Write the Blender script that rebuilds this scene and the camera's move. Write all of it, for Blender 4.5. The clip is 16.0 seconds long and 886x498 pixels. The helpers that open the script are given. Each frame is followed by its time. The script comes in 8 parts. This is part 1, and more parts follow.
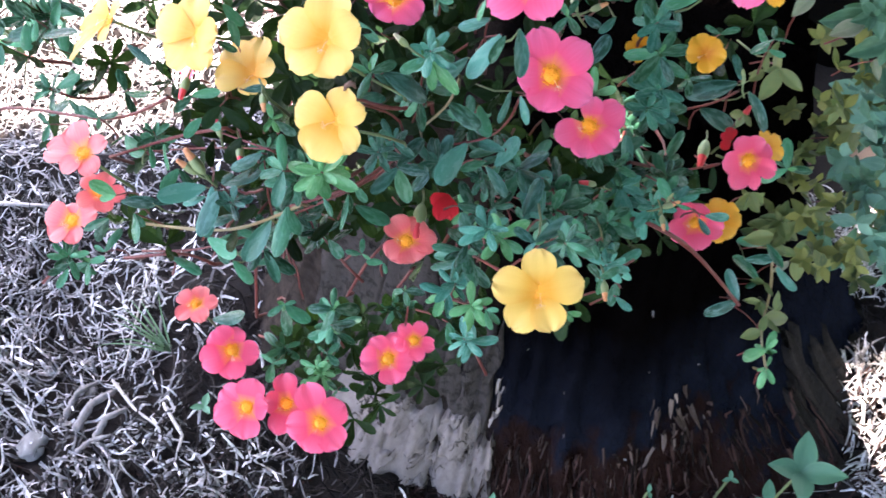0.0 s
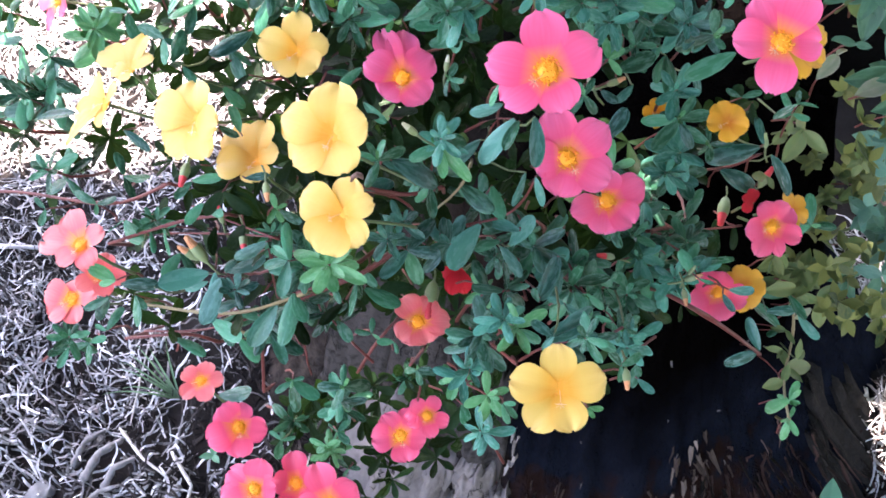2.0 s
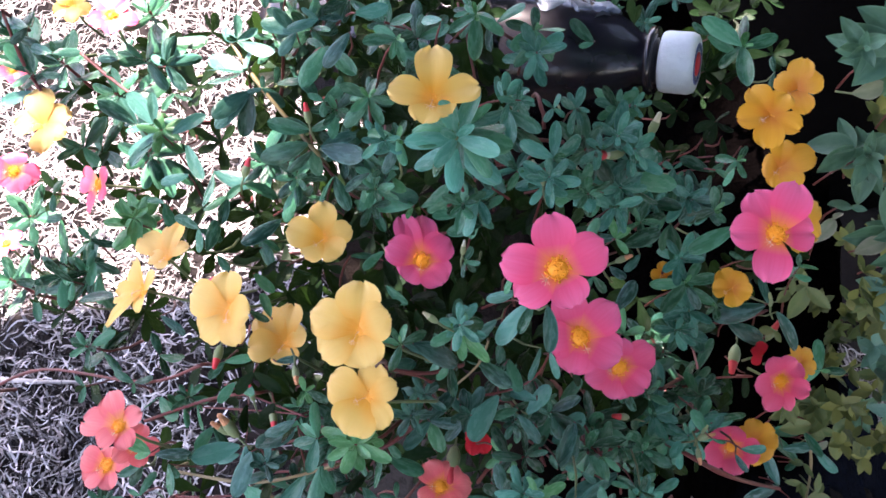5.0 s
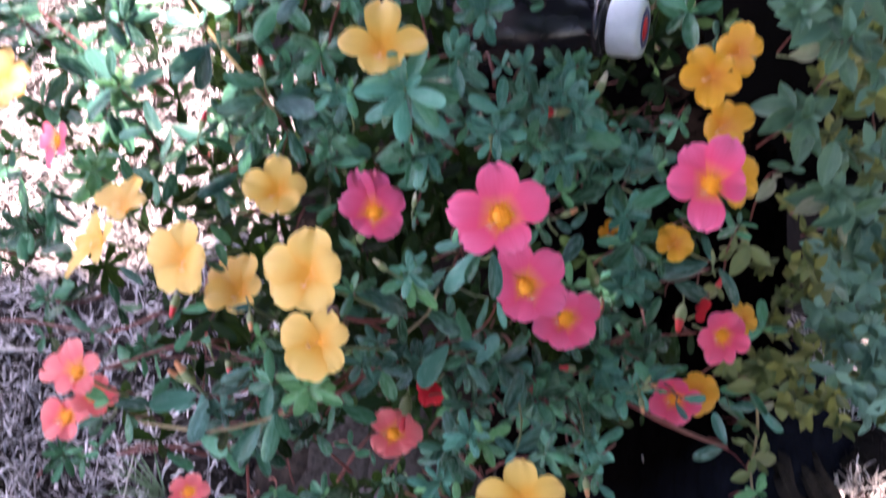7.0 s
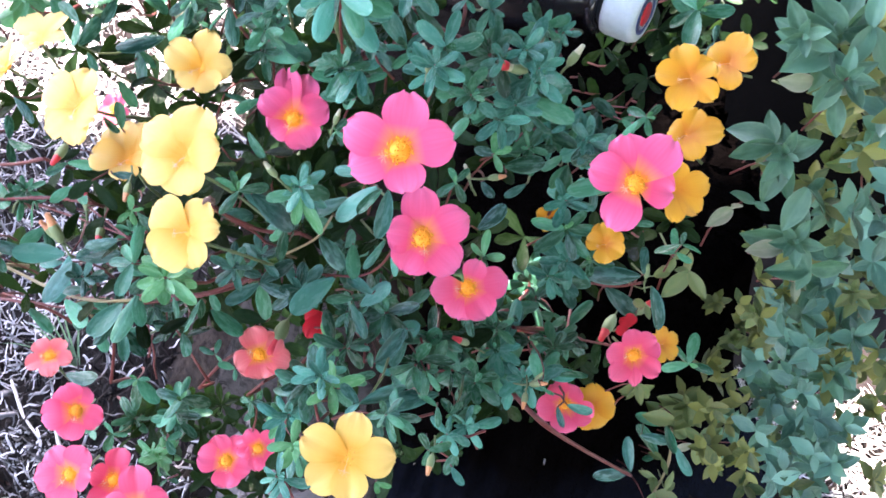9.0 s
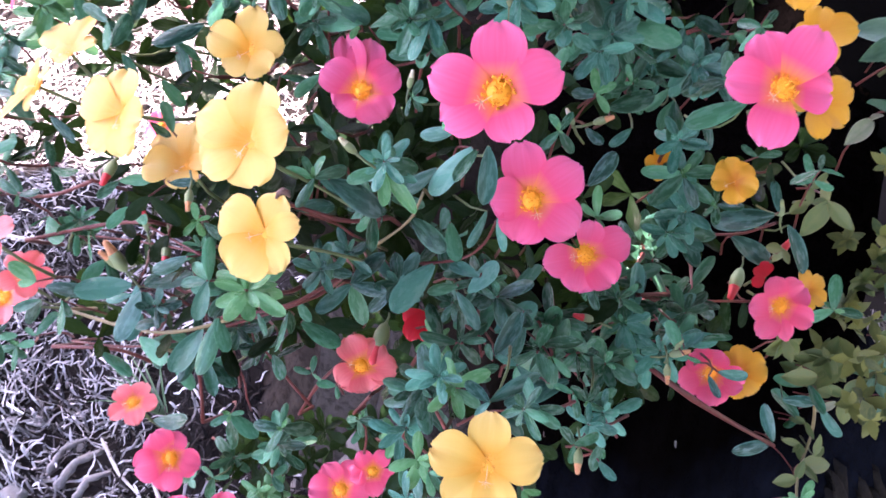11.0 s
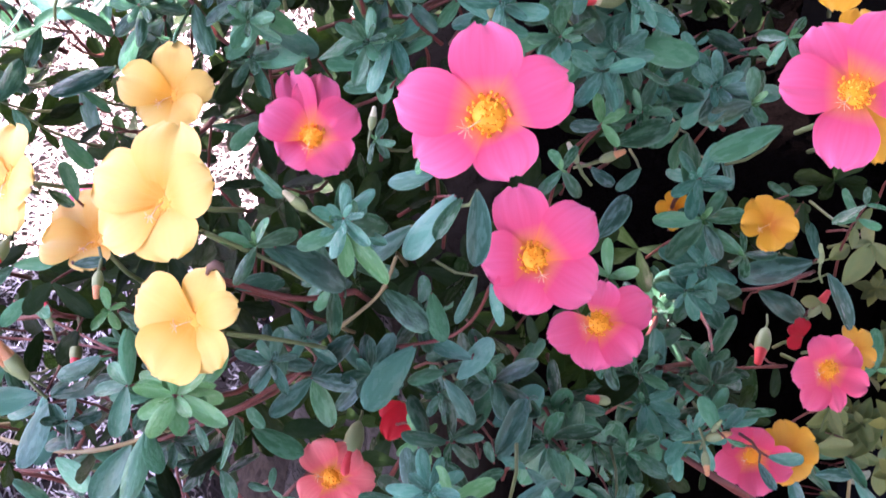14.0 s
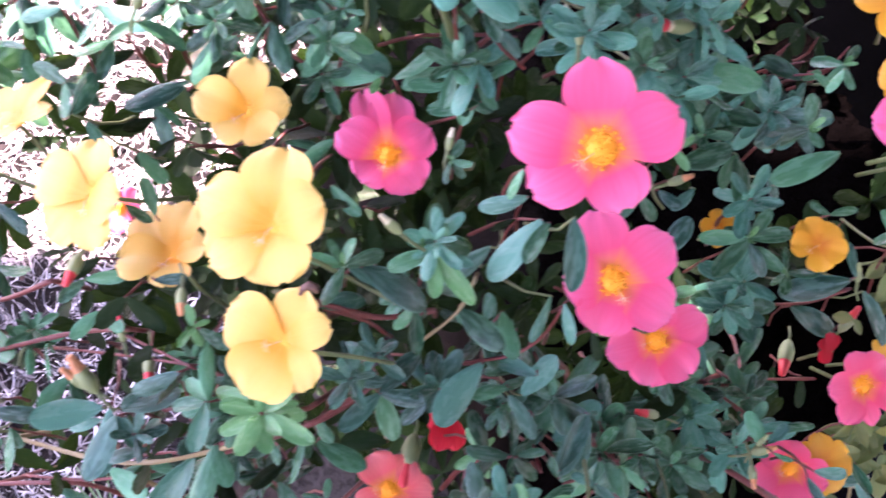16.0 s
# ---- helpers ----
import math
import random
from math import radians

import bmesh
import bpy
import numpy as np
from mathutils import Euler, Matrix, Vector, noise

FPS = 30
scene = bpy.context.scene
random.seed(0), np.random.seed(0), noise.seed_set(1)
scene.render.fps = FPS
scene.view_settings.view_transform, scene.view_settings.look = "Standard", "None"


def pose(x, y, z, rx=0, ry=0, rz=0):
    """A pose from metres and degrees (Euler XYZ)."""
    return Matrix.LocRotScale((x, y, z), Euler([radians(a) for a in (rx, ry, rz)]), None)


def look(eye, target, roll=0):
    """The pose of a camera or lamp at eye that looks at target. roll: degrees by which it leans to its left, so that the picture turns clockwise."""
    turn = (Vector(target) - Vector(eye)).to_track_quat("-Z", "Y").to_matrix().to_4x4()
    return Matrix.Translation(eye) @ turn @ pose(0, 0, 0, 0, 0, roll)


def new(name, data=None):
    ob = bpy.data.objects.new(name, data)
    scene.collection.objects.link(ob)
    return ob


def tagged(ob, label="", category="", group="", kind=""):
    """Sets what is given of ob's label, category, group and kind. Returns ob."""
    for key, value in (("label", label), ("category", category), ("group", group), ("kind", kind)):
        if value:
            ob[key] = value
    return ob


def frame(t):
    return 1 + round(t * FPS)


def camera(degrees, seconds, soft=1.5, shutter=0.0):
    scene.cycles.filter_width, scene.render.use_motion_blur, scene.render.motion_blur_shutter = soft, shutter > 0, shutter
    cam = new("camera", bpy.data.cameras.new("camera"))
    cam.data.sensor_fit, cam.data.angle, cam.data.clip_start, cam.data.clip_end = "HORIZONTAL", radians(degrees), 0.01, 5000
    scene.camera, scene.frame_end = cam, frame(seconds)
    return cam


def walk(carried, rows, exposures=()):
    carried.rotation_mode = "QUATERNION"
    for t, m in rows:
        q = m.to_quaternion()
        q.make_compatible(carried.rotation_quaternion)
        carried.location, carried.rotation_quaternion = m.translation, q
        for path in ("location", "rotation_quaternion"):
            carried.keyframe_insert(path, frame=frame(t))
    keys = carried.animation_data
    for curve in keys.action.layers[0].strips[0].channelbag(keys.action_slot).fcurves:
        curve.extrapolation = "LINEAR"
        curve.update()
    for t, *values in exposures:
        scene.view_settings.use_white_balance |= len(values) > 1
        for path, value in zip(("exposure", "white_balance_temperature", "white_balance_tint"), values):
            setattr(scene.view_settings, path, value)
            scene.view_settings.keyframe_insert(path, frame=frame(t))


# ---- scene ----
cam = camera(48.0, 16.0, soft=1.6, shutter=0.5)
ROWS = [
    (0.0, 0.0, 0.0, 0.88, 30.0, 0.0, -0.0),
    (0.5, -0.0017, 0.0173, 0.8757, 29.25, 1.35, 0.08),
    (1.0, -0.0044, 0.0251, 0.8782, 29.33, 1.16, 0.4),
    (1.5, 0.0014, 0.0316, 0.8771, 29.66, 0.59, -0.36),
    (2.0, -0.0011, 0.0363, 0.8806, 30.39, 0.89, -0.43),
    (2.5, -0.0058, 0.0375, 0.8827, 30.7, 1.4, -0.21),
    (3.0, -0.0074, 0.0443, 0.8877, 31.99, 1.66, -1.68),
    (3.5, -0.0086, 0.0528, 0.9001, 32.38, 4.33, -1.53),
    (4.0, -0.0038, 0.0543, 0.9057, 33.63, 5.03, -1.25),
    (4.5, -0.0018, 0.0542, 0.9149, 35.48, 3.56, -0.58),
    (4.7, -0.0014, 0.0535, 0.9151, 35.75, 2.84, -0.72),
    (6.8, 0.0037, 0.0311, 0.9223, 36.85, 1.5, -1.89),
    (7.0, 0.0064, 0.0332, 0.9193, 34.93, 0.75, -1.71),
    (7.5, 0.0156, 0.0419, 0.88, 28.38, 3.0, 0.07),
    (8.0, 0.0496, 0.0414, 0.8703, 29.17, -0.05, 7.81),
    (8.5, 0.0498, 0.0394, 0.8806, 32.65, -2.81, 16.01),
    (9.0, 0.054, 0.0465, 0.892, 32.14, -7.2, 12.37),
    (9.5, 0.0534, 0.0446, 0.9067, 33.64, -5.49, 11.59),
    (10.0, 0.0463, 0.041, 0.9147, 34.84, -1.73, 11.62),
    (10.2, 0.0461, 0.0407, 0.9022, 33.89, -0.5, 10.95),
    (12.3, 0.0225, 0.1132, 0.7955, 32.57, 0.88, 3.31),
    (12.5, 0.0228, 0.1144, 0.7948, 34.64, 1.61, 3.74),
    (13.0, 0.028, 0.1128, 0.7892, 36.29, 1.01, 3.2),
    (13.5, 0.0293, 0.1023, 0.7894, 38.88, 1.03, 3.19),
    (14.0, 0.0309, 0.0984, 0.7834, 37.23, 1.08, 3.16),
    (14.5, 0.0306, 0.1027, 0.7864, 36.1, 1.77, 2.79),
    (15.0, 0.0286, 0.1082, 0.79, 37.23, -2.99, 1.79),
    (15.5, 0.0191, 0.1066, 0.7894, 37.01, -2.37, 1.55),
    (16.0, -0.0009, 0.1005, 0.7913, 36.74, -1.29, 2.39),
]
walk(cam, [(t, pose(x, y, z, rx, ry, rz)) for t, x, y, z, rx, ry, rz in ROWS],
     exposures=[(0.0, 3.73, 7130, 24), (2.0, 3.73, 7080, 25), (3.5, 3.52, 7010, 26), (4.5, 3.04, 7060, 30), (7.0, 3.06, 7350, 40), (8.0, 3.97, 7020, 28), (9.5, 3.98, 6960, 28), (10.2, 3.74, 6990, 36), (12.5, 3.75, 7120, 46), (14.0, 3.81, 7170, 50), (15.0, 3.88, 7080, 49), (16.0, 3.90, 7250, 54)])

# ---------------------------------------------------------------- light
SUN = Vector((-0.35, 0.45, 0.82)).normalized()
world = bpy.data.worlds.new("sky")
scene.world = world
world.use_nodes = True
nodes, links = world.node_tree.nodes, world.node_tree.links
sky = nodes.new("ShaderNodeTexSky")
sky.sky_type, sky.sun_disc = "NISHITA", False
sky.sun_elevation = math.asin(SUN.z)
sky.sun_rotation = math.atan2(SUN.x, SUN.y)
links.new(sky.outputs["Color"], nodes["Background"].inputs["Color"])
nodes["Background"].inputs["Strength"].default_value = 0.14
lamp = bpy.data.lights.new("sun", "SUN")
lamp.energy, lamp.angle, lamp.color = 5.0, radians(0.6), (1.0, 0.95, 0.87)
new("sun", lamp).matrix_world = look((0, 0, 6), Vector((0, 0, 6)) - SUN)


# ---------------------------------------------------------------- materials
def material(name, rough=0.6, bump=0.0, bump_scale=200.0):
    """A principled material; returns it with its nodes, links, shader and an object-space coordinate."""
    m = bpy.data.materials.new(name)
    m.use_nodes = True
    n, l = m.node_tree.nodes, m.node_tree.links
    shader = n["Principled BSDF"]
    shader.inputs["Roughness"].default_value = rough
    where = n.new("ShaderNodeTexCoord").outputs["Object"]
    if bump:
        grain = n.new("ShaderNodeTexNoise")
        grain.inputs["Scale"].default_value = bump_scale
        grain.inputs["Detail"].default_value = 6
        l.new(where, grain.inputs["Vector"])
        b = n.new("ShaderNodeBump")
        b.inputs["Strength"].default_value = bump
        b.inputs["Distance"].default_value = 0.002
        l.new(grain.outputs["Fac"], b.inputs["Height"])
        l.new(b.outputs["Normal"], shader.inputs["Normal"])
    return m, n, l, shader, where


def ramp(n, l, source, stops):
    r = n.new("ShaderNodeValToRGB")
    e = r.color_ramp.elements
    while len(e) < len(stops):
        e.new(0.5)
    for k, (at, colour) in enumerate(stops):
        e[k].position, e[k].color = at, (*colour, 1)
    l.new(source, r.inputs["Fac"])
    return r.outputs["Color"]


def noise_value(n, l, where, scale, detail=4.0, rough=0.55):
    t = n.new("ShaderNodeTexNoise")
    t.inputs["Scale"].default_value, t.inputs["Detail"].default_value = scale, detail
    t.inputs["Roughness"].default_value = rough
    l.new(where, t.inputs["Vector"])
    return t.outputs["Fac"]


def mix(n, l, fac, a, b, kind="MIX"):
    m = n.new("ShaderNodeMix")
    m.data_type, m.blend_type = "RGBA", kind
    for value, socket in ((fac, m.inputs[0]), (a, m.inputs[6]), (b, m.inputs[7])):
        if isinstance(value, bpy.types.NodeSocket):
            l.new(value, socket)
        elif isinstance(value, tuple):
            socket.default_value = (*value, 1)
        else:
            socket.default_value = value
    return m.outputs[2]


def math_node(n, l, kind, a, b=0.0):
    m = n.new("ShaderNodeMath")
    m.operation = kind
    for value, socket in ((a, m.inputs[0]), (b, m.inputs[1])):
        if isinstance(value, bpy.types.NodeSocket):
            l.new(value, socket)
        else:
            socket.default_value = value
    return m.outputs[0]


def leaf_material(name, dark, light, island=False, edge=(0.10, 0.20, 0.09), rough=0.25, gloss=0.34):
    """A fleshy leaf: random tone from leaf to leaf, faint midrib and rim, mottling, some light passing through."""
    m, n, l, shader, where = material(name, rough)
    chance = n.new("ShaderNodeNewGeometry").outputs["Random Per Island"] if island else n.new("ShaderNodeObjectInfo").outputs["Random"]
    uv = n.new("ShaderNodeUVMap")
    split = n.new("ShaderNodeSeparateXYZ")
    l.new(uv.outputs["UV"], split.inputs[0])
    tone = mix(n, l, math_node(n, l, "POWER", chance, 1.4), dark, light)
    spread = n.new("ShaderNodeMapping")
    l.new(uv.outputs["UV"], spread.inputs["Vector"])
    shift = n.new("ShaderNodeCombineXYZ")
    for k in range(2):
        l.new(math_node(n, l, "MULTIPLY", chance, 31.0 + 17 * k), shift.inputs[k])
    l.new(shift.outputs[0], spread.inputs["Location"])
    mottle = noise_value(n, l, spread.outputs["Vector"], 3.2, 5.0)
    tone = mix(n, l, math_node(n, l, "MULTIPLY", math_node(n, l, "SUBTRACT", mottle, 0.42), 1.1), tone, edge)
    across = math_node(n, l, "ABSOLUTE", math_node(n, l, "SUBTRACT", split.outputs[0], 0.5))
    rib = ramp(n, l, across, [(0.0, (1, 1, 1)), (0.03, (0.6, 0.6, 0.6)), (0.10, (0, 0, 0)), (1.0, (0, 0, 0))])
    tone = mix(n, l, math_node(n, l, "MULTIPLY", rib, 0.16), tone, edge)
    rim = ramp(n, l, across, [(0.0, (0, 0, 0)), (0.40, (0, 0, 0)), (0.50, (1, 1, 1)), (1.0, (1, 1, 1))])
    tone = mix(n, l, math_node(n, l, "MULTIPLY", rim, 0.1 if gloss < 0.2 else 0.42), tone, edge)
    l.new(tone, shader.inputs["Base Color"])
    shader.inputs["Specular IOR Level"].default_value = gloss
    polish = math_node(n, l, "ADD", math_node(n, l, "MULTIPLY", mottle, 0.35), rough - 0.16)
    l.new(polish, shader.inputs["Roughness"])
    b = n.new("ShaderNodeBump")
    b.inputs["Strength"].default_value, b.inputs["Distance"].default_value = 0.3, 0.0010
    l.new(noise_value(n, l, spread.outputs["Vector"], 9.0, 4.0), b.inputs["Height"])
    l.new(b.outputs["Normal"], shader.inputs["Normal"])
    thin = n.new("ShaderNodeBsdfTranslucent")
    l.new(mix(n, l, 0.5, tone, (0.14, 0.34, 0.06)), thin.inputs["Color"])
    both = n.new("ShaderNodeMixShader")
    both.inputs[0].default_value = 0.14
    l.new(shader.outputs[0], both.inputs[1])
    l.new(thin.outputs[0], both.inputs[2])
    l.new(both.outputs[0], n["Material Output"].inputs["Surface"])
    return m


def petal_material(name, base, tip, throat, vein, hold=0.14, reach=0.42):
    """A thin petal: coloured from the throat outwards, with faint lengthwise veins, partly letting light through."""
    m, n, l, shader, where = material(name, 0.5)
    uv = n.new("ShaderNodeUVMap")
    split = n.new("ShaderNodeSeparateXYZ")
    l.new(uv.outputs["UV"], split.inputs[0])
    tone = ramp(n, l, split.outputs[1], [(0.0, throat), (hold, throat), (reach, base), (1.0, tip)])
    stretch = n.new("ShaderNodeMapping")
    stretch.inputs["Scale"].default_value = (15, 1.2, 1)
    l.new(uv.outputs["UV"], stretch.inputs["Vector"])
    lines = noise_value(n, l, stretch.outputs["Vector"], 1.0, 3.0)
    tone = mix(n, l, math_node(n, l, "MULTIPLY", math_node(n, l, "SUBTRACT", lines, 0.36), 0.9), tone, vein)
    chance = n.new("ShaderNodeObjectInfo").outputs["Random"]
    tone = mix(n, l, math_node(n, l, "MULTIPLY", chance, 0.25), tone, vein)
    l.new(tone, shader.inputs["Base Color"])
    shader.inputs["Sheen Weight"].default_value = 0.25
    b = n.new("ShaderNodeBump")
    b.inputs["Strength"].default_value, b.inputs["Distance"].default_value = 0.12, 0.0005
    l.new(lines, b.inputs["Height"])
    l.new(b.outputs["Normal"], shader.inputs["Normal"])
    thin = n.new("ShaderNodeBsdfTranslucent")
    l.new(tone, thin.inputs["Color"])
    both = n.new("ShaderNodeMixShader")
    both.inputs[0].default_value = 0.35
    l.new(shader.outputs[0], both.inputs[1])
    l.new(thin.outputs[0], both.inputs[2])
    l.new(both.outputs[0], n["Material Output"].inputs["Surface"])
    return m


def plain(name, a, b, scale=60.0, rough=0.6, bump=0.0, bump_scale=200.0, metal=0.0):
    """Two tones mixed by a noise, with a fine relief."""
    m, n, l, shader, where = material(name, rough, bump, bump_scale)
    l.new(mix(n, l, noise_value(n, l, where, scale), a, b), shader.inputs["Base Color"])
    shader.inputs["Metallic"].default_value = metal
    return m


LEAF = {
    "a": leaf_material("purslane_leaf", (0.005, 0.040, 0.0205), (0.060, 0.275, 0.145), edge=(0.10, 0.31, 0.18)),
    "g": leaf_material("fresh_leaf", (0.045, 0.200, 0.075), (0.090, 0.310, 0.125), edge=(0.15, 0.38, 0.17)),
    "w": leaf_material("pale_leaf", (0.022, 0.082, 0.048), (0.075, 0.195, 0.118), edge=(0.13, 0.26, 0.16), rough=0.45),
    "o": leaf_material("olive_leaf", (0.060, 0.105, 0.033), (0.140, 0.170, 0.060), edge=(0.20, 0.18, 0.06), rough=0.5),
}
LEAF["b"] = leaf_material("bluish_leaf", (0.006, 0.040, 0.030), (0.062, 0.245, 0.178), edge=(0.11, 0.30, 0.23))
LEAF["t"] = leaf_material("teal_leaf", (0.020, 0.135, 0.094), (0.066, 0.305, 0.210), edge=(0.12, 0.36, 0.27))
LEAF["p"] = leaf_material("faded_leaf", (0.14, 0.17, 0.10), (0.28, 0.28, 0.19), edge=(0.36, 0.30, 0.24), rough=0.6)
# purslane leaf again, nearly black: the shade of the gaps is in its colour
LEAF_FILL_SHADED = leaf_material("shaded_inner_leaf", (0.0025, 0.006, 0.0025), (0.012, 0.034, 0.014), island=True, edge=(0.02, 0.04, 0.018), gloss=0.06)
LEAF_FILL_PALE = leaf_material("inner_pale_leaf", (0.020, 0.046, 0.018), (0.235, 0.235, 0.060), island=True, edge=(0.17, 0.16, 0.05), rough=0.42, gloss=0.3)
LEAF_BROAD = leaf_material("broad_leaf", (0.018, 0.080, 0.058), (0.125, 0.300, 0.215), island=True, edge=(0.15, 0.27, 0.19), rough=0.38, gloss=0.4)
INNER_LEAF = leaf_material("young_leaf", (0.004, 0.032, 0.018), (0.058, 0.245, 0.140), island=True, edge=(0.10, 0.28, 0.19), gloss=0.5)
CROWN_LEAF = leaf_material("crown_leaf", (0.030, 0.080, 0.025), (0.070, 0.140, 0.040), island=True)
PETAL = {
    "yellow": petal_material("yellow_petal", (0.83, 0.520, 0.108), (0.85, 0.585, 0.180), (0.80, 0.34, 0.008), (0.83, 0.465, 0.082), 0.19, 0.50),
    "orange": petal_material("orange_petal", (0.76, 0.335, 0.013), (0.82, 0.42, 0.026), (0.66, 0.20, 0.004), (0.68, 0.26, 0.008)),
    "pink": petal_material("pink_petal", (0.94, 0.095, 0.218), (0.96, 0.180, 0.360), (0.92, 0.30, 0.02), (0.88, 0.055, 0.140)),
    "rose": petal_material("rose_petal", (0.90, 0.082, 0.175), (0.93, 0.155, 0.290), (0.92, 0.32, 0.02), (0.86, 0.055, 0.13)),
    "red": petal_material("red_petal", (0.74, 0.012, 0.028), (0.80, 0.022, 0.045), (0.66, 0.010, 0.018), (0.55, 0.006, 0.016)),
    "coral": petal_material("coral_petal", (0.90, 0.15, 0.15), (0.92, 0.26, 0.24), (0.90, 0.34, 0.02), (0.70, 0.04, 0.07)),
}
STAMEN = plain("stamen", (0.92, 0.28, 0.008), (0.95, 0.44, 0.02), 900, 0.6)
PALE_STAMEN = plain("pale_stamen", (0.86, 0.31, 0.012), (0.90, 0.43, 0.04), 900, 0.6)
STYLE = plain("style", (0.88, 0.50, 0.30), (0.9, 0.62, 0.42), 900, 0.5)
STALK = plain("green_stalk", (0.07, 0.12, 0.045), (0.14, 0.17, 0.07), 90, 0.5)
STEM = plain("red_stem", (0.080, 0.012, 0.012), (0.17, 0.036, 0.028), 70, 0.5, 0.3, 400)
BUD = {
    "orange": plain("orange_bud", (0.70, 0.14, 0.03), (0.62, 0.42, 0.22), 350, 0.6, 0.5, 900),
    "white": plain("pale_bud", (0.40, 0.42, 0.26), (0.56, 0.50, 0.36), 120, 0.5),
    "red": plain("red_bud", (0.55, 0.02, 0.03), (0.66, 0.04, 0.05), 120, 0.5),
    "green": plain("green_bud", (0.20, 0.26, 0.10), (0.28, 0.34, 0.14), 120, 0.5),
}


# ---------------------------------------------------------------- mesh helpers
def mesh_object(name, bm, mat, parent=None, smooth=True):
    me = bpy.data.meshes.new(name)
    if smooth:
        for f in bm.faces:
            f.smooth = True
    bm.to_mesh(me)
    bm.free()
    for m in mat if isinstance(mat, (list, tuple)) else [mat]:
        me.materials.append(m)
    ob = new(name, me)
    if parent:
        ob.parent = parent
    return ob


def part(name, data, parent, m=None, label=""):
    """A child of a thing, on mesh data that alike parts share."""
    ob = new(name, data)
    ob.parent = parent
    if m is not None:
        ob.matrix_local = m
    if label:
        ob["label"] = label
    return ob


def aim(place, axis, first=None, size=1.0):
    """A pose at place whose z points along axis and whose x points as nearly as may be along first."""
    z = Vector(axis).normalized()
    x = Vector(first) if first is not None else z.orthogonal()
    x = (x - z * x.dot(z)).normalized()
    y = z.cross(x)
    m = Matrix((x, y, z)).transposed().to_4x4()
    return Matrix.Translation(place) @ m @ Matrix.Scale(size, 4)


def sheet(rows, cols, fn):
    """A grid surface from fn(u, v) with its uv; v runs along the rows."""
    bm = bmesh.new()
    uv = bm.loops.layers.uv.new("UVMap")
    grid = [[bm.verts.new(fn(c / cols, r / rows)) for c in range(cols + 1)] for r in range(rows + 1)]
    for r in range(rows):
        for c in range(cols):
            f = bm.faces.new((grid[r][c], grid[r][c + 1], grid[r + 1][c + 1], grid[r + 1][c]))
            for loop, (a, b) in zip(f.loops, ((c, r), (c + 1, r), (c + 1, r + 1), (c, r + 1))):
                loop[uv].uv = (a / cols, b / rows)
    return bm


def tube(points, radii, sides=6, bm=None):
    """A tapering tube along points."""
    bm = bm or bmesh.new()
    points = [Vector(p) for p in points]
    rings, side = [], None
    for k, p in enumerate(points):
        way = (points[min(k + 1, len(points) - 1)] - points[max(k - 1, 0)]).normalized()
        side = way.orthogonal().normalized() if side is None else (side - way * side.dot(way)).normalized()
        up = way.cross(side)
        rings.append([bm.verts.new(p + radii[k] * (math.cos(a) * side + math.sin(a) * up))
                      for a in (2 * math.pi * s / sides for s in range(sides))])
    for a, b in zip(rings, rings[1:]):
        for s in range(sides):
            bm.faces.new((a[s], a[(s + 1) % sides], b[(s + 1) % sides], b[s]))
    bm.faces.new(list(reversed(rings[0])))
    bm.faces.new(rings[-1])
    return bm


def lathe(profile, sides=32, bm=None):
    """A turned solid round z from (radius, height) pairs."""
    bm = bm or bmesh.new()
    rings = [[bm.verts.new((r * math.cos(a), r * math.sin(a), z)) for a in (2 * math.pi * s / sides for s in range(sides))] for r, z in profile]
    for a, b in zip(rings, rings[1:]):
        for s in range(sides):
            bm.faces.new((a[s], a[(s + 1) % sides], b[(s + 1) % sides], b[s]))
    bm.faces.new(list(reversed(rings[0])))
    bm.faces.new(rings[-1])
    return bm


def data_of(name, bm, mat):
    me = bpy.data.meshes.new(name)
    for f in bm.faces:
        f.smooth = True
    bm.to_mesh(me)
    bm.free()
    me.materials.append(mat)
    return me


def curve_points(a, b, sag, steps=7, wobble=0.0, rng=random):
    a, b = Vector(a), Vector(b)
    out = []
    for k in range(steps + 1):
        t = k / steps
        p = a.lerp(b, t) + Vector(sag) * (4 * t * (1 - t))
        if wobble and 0 < k < steps:
            p += Vector((rng.uniform(-1, 1), rng.uniform(-1, 1), rng.uniform(-1, 1))) * wobble
        out.append(p)
    return out


# the mound of flowers slopes towards the walker: x across, s up the slope, d below its surface
UP_SLOPE, INWARD = Vector((0, 0.866, 0.5)), Vector((0, 0.5, -0.866))


def on_slope(x, s, d):
    return Vector((0, 0, 0.88)) + Vector((x, 0, 0)) + UP_SLOPE * s + INWARD * d


# ---------------------------------------------------------------- ground
def ground_height(x, y):
    h = -0.10 * max(0.0, min(1.0, (y - 0.45) / 0.6)) - 0.09 * max(0.0, -x - 0.30)
    h += 0.03 * math.exp(-((x - 0.1) ** 2 + (y - 0.45) ** 2) / 0.10)
    h -= 0.085 * math.exp(-((x - 0.17) / 0.27) ** 4 - ((y - 0.12) / 0.20) ** 4)
    near = math.exp(-(x * x + y * y) / 9)
    h += near * 0.022 * noise.noise(Vector((x * 7, y * 7, 0)))
    h += near * 0.010 * noise.noise(Vector((x * 24, y * 24, 3)))
    return h


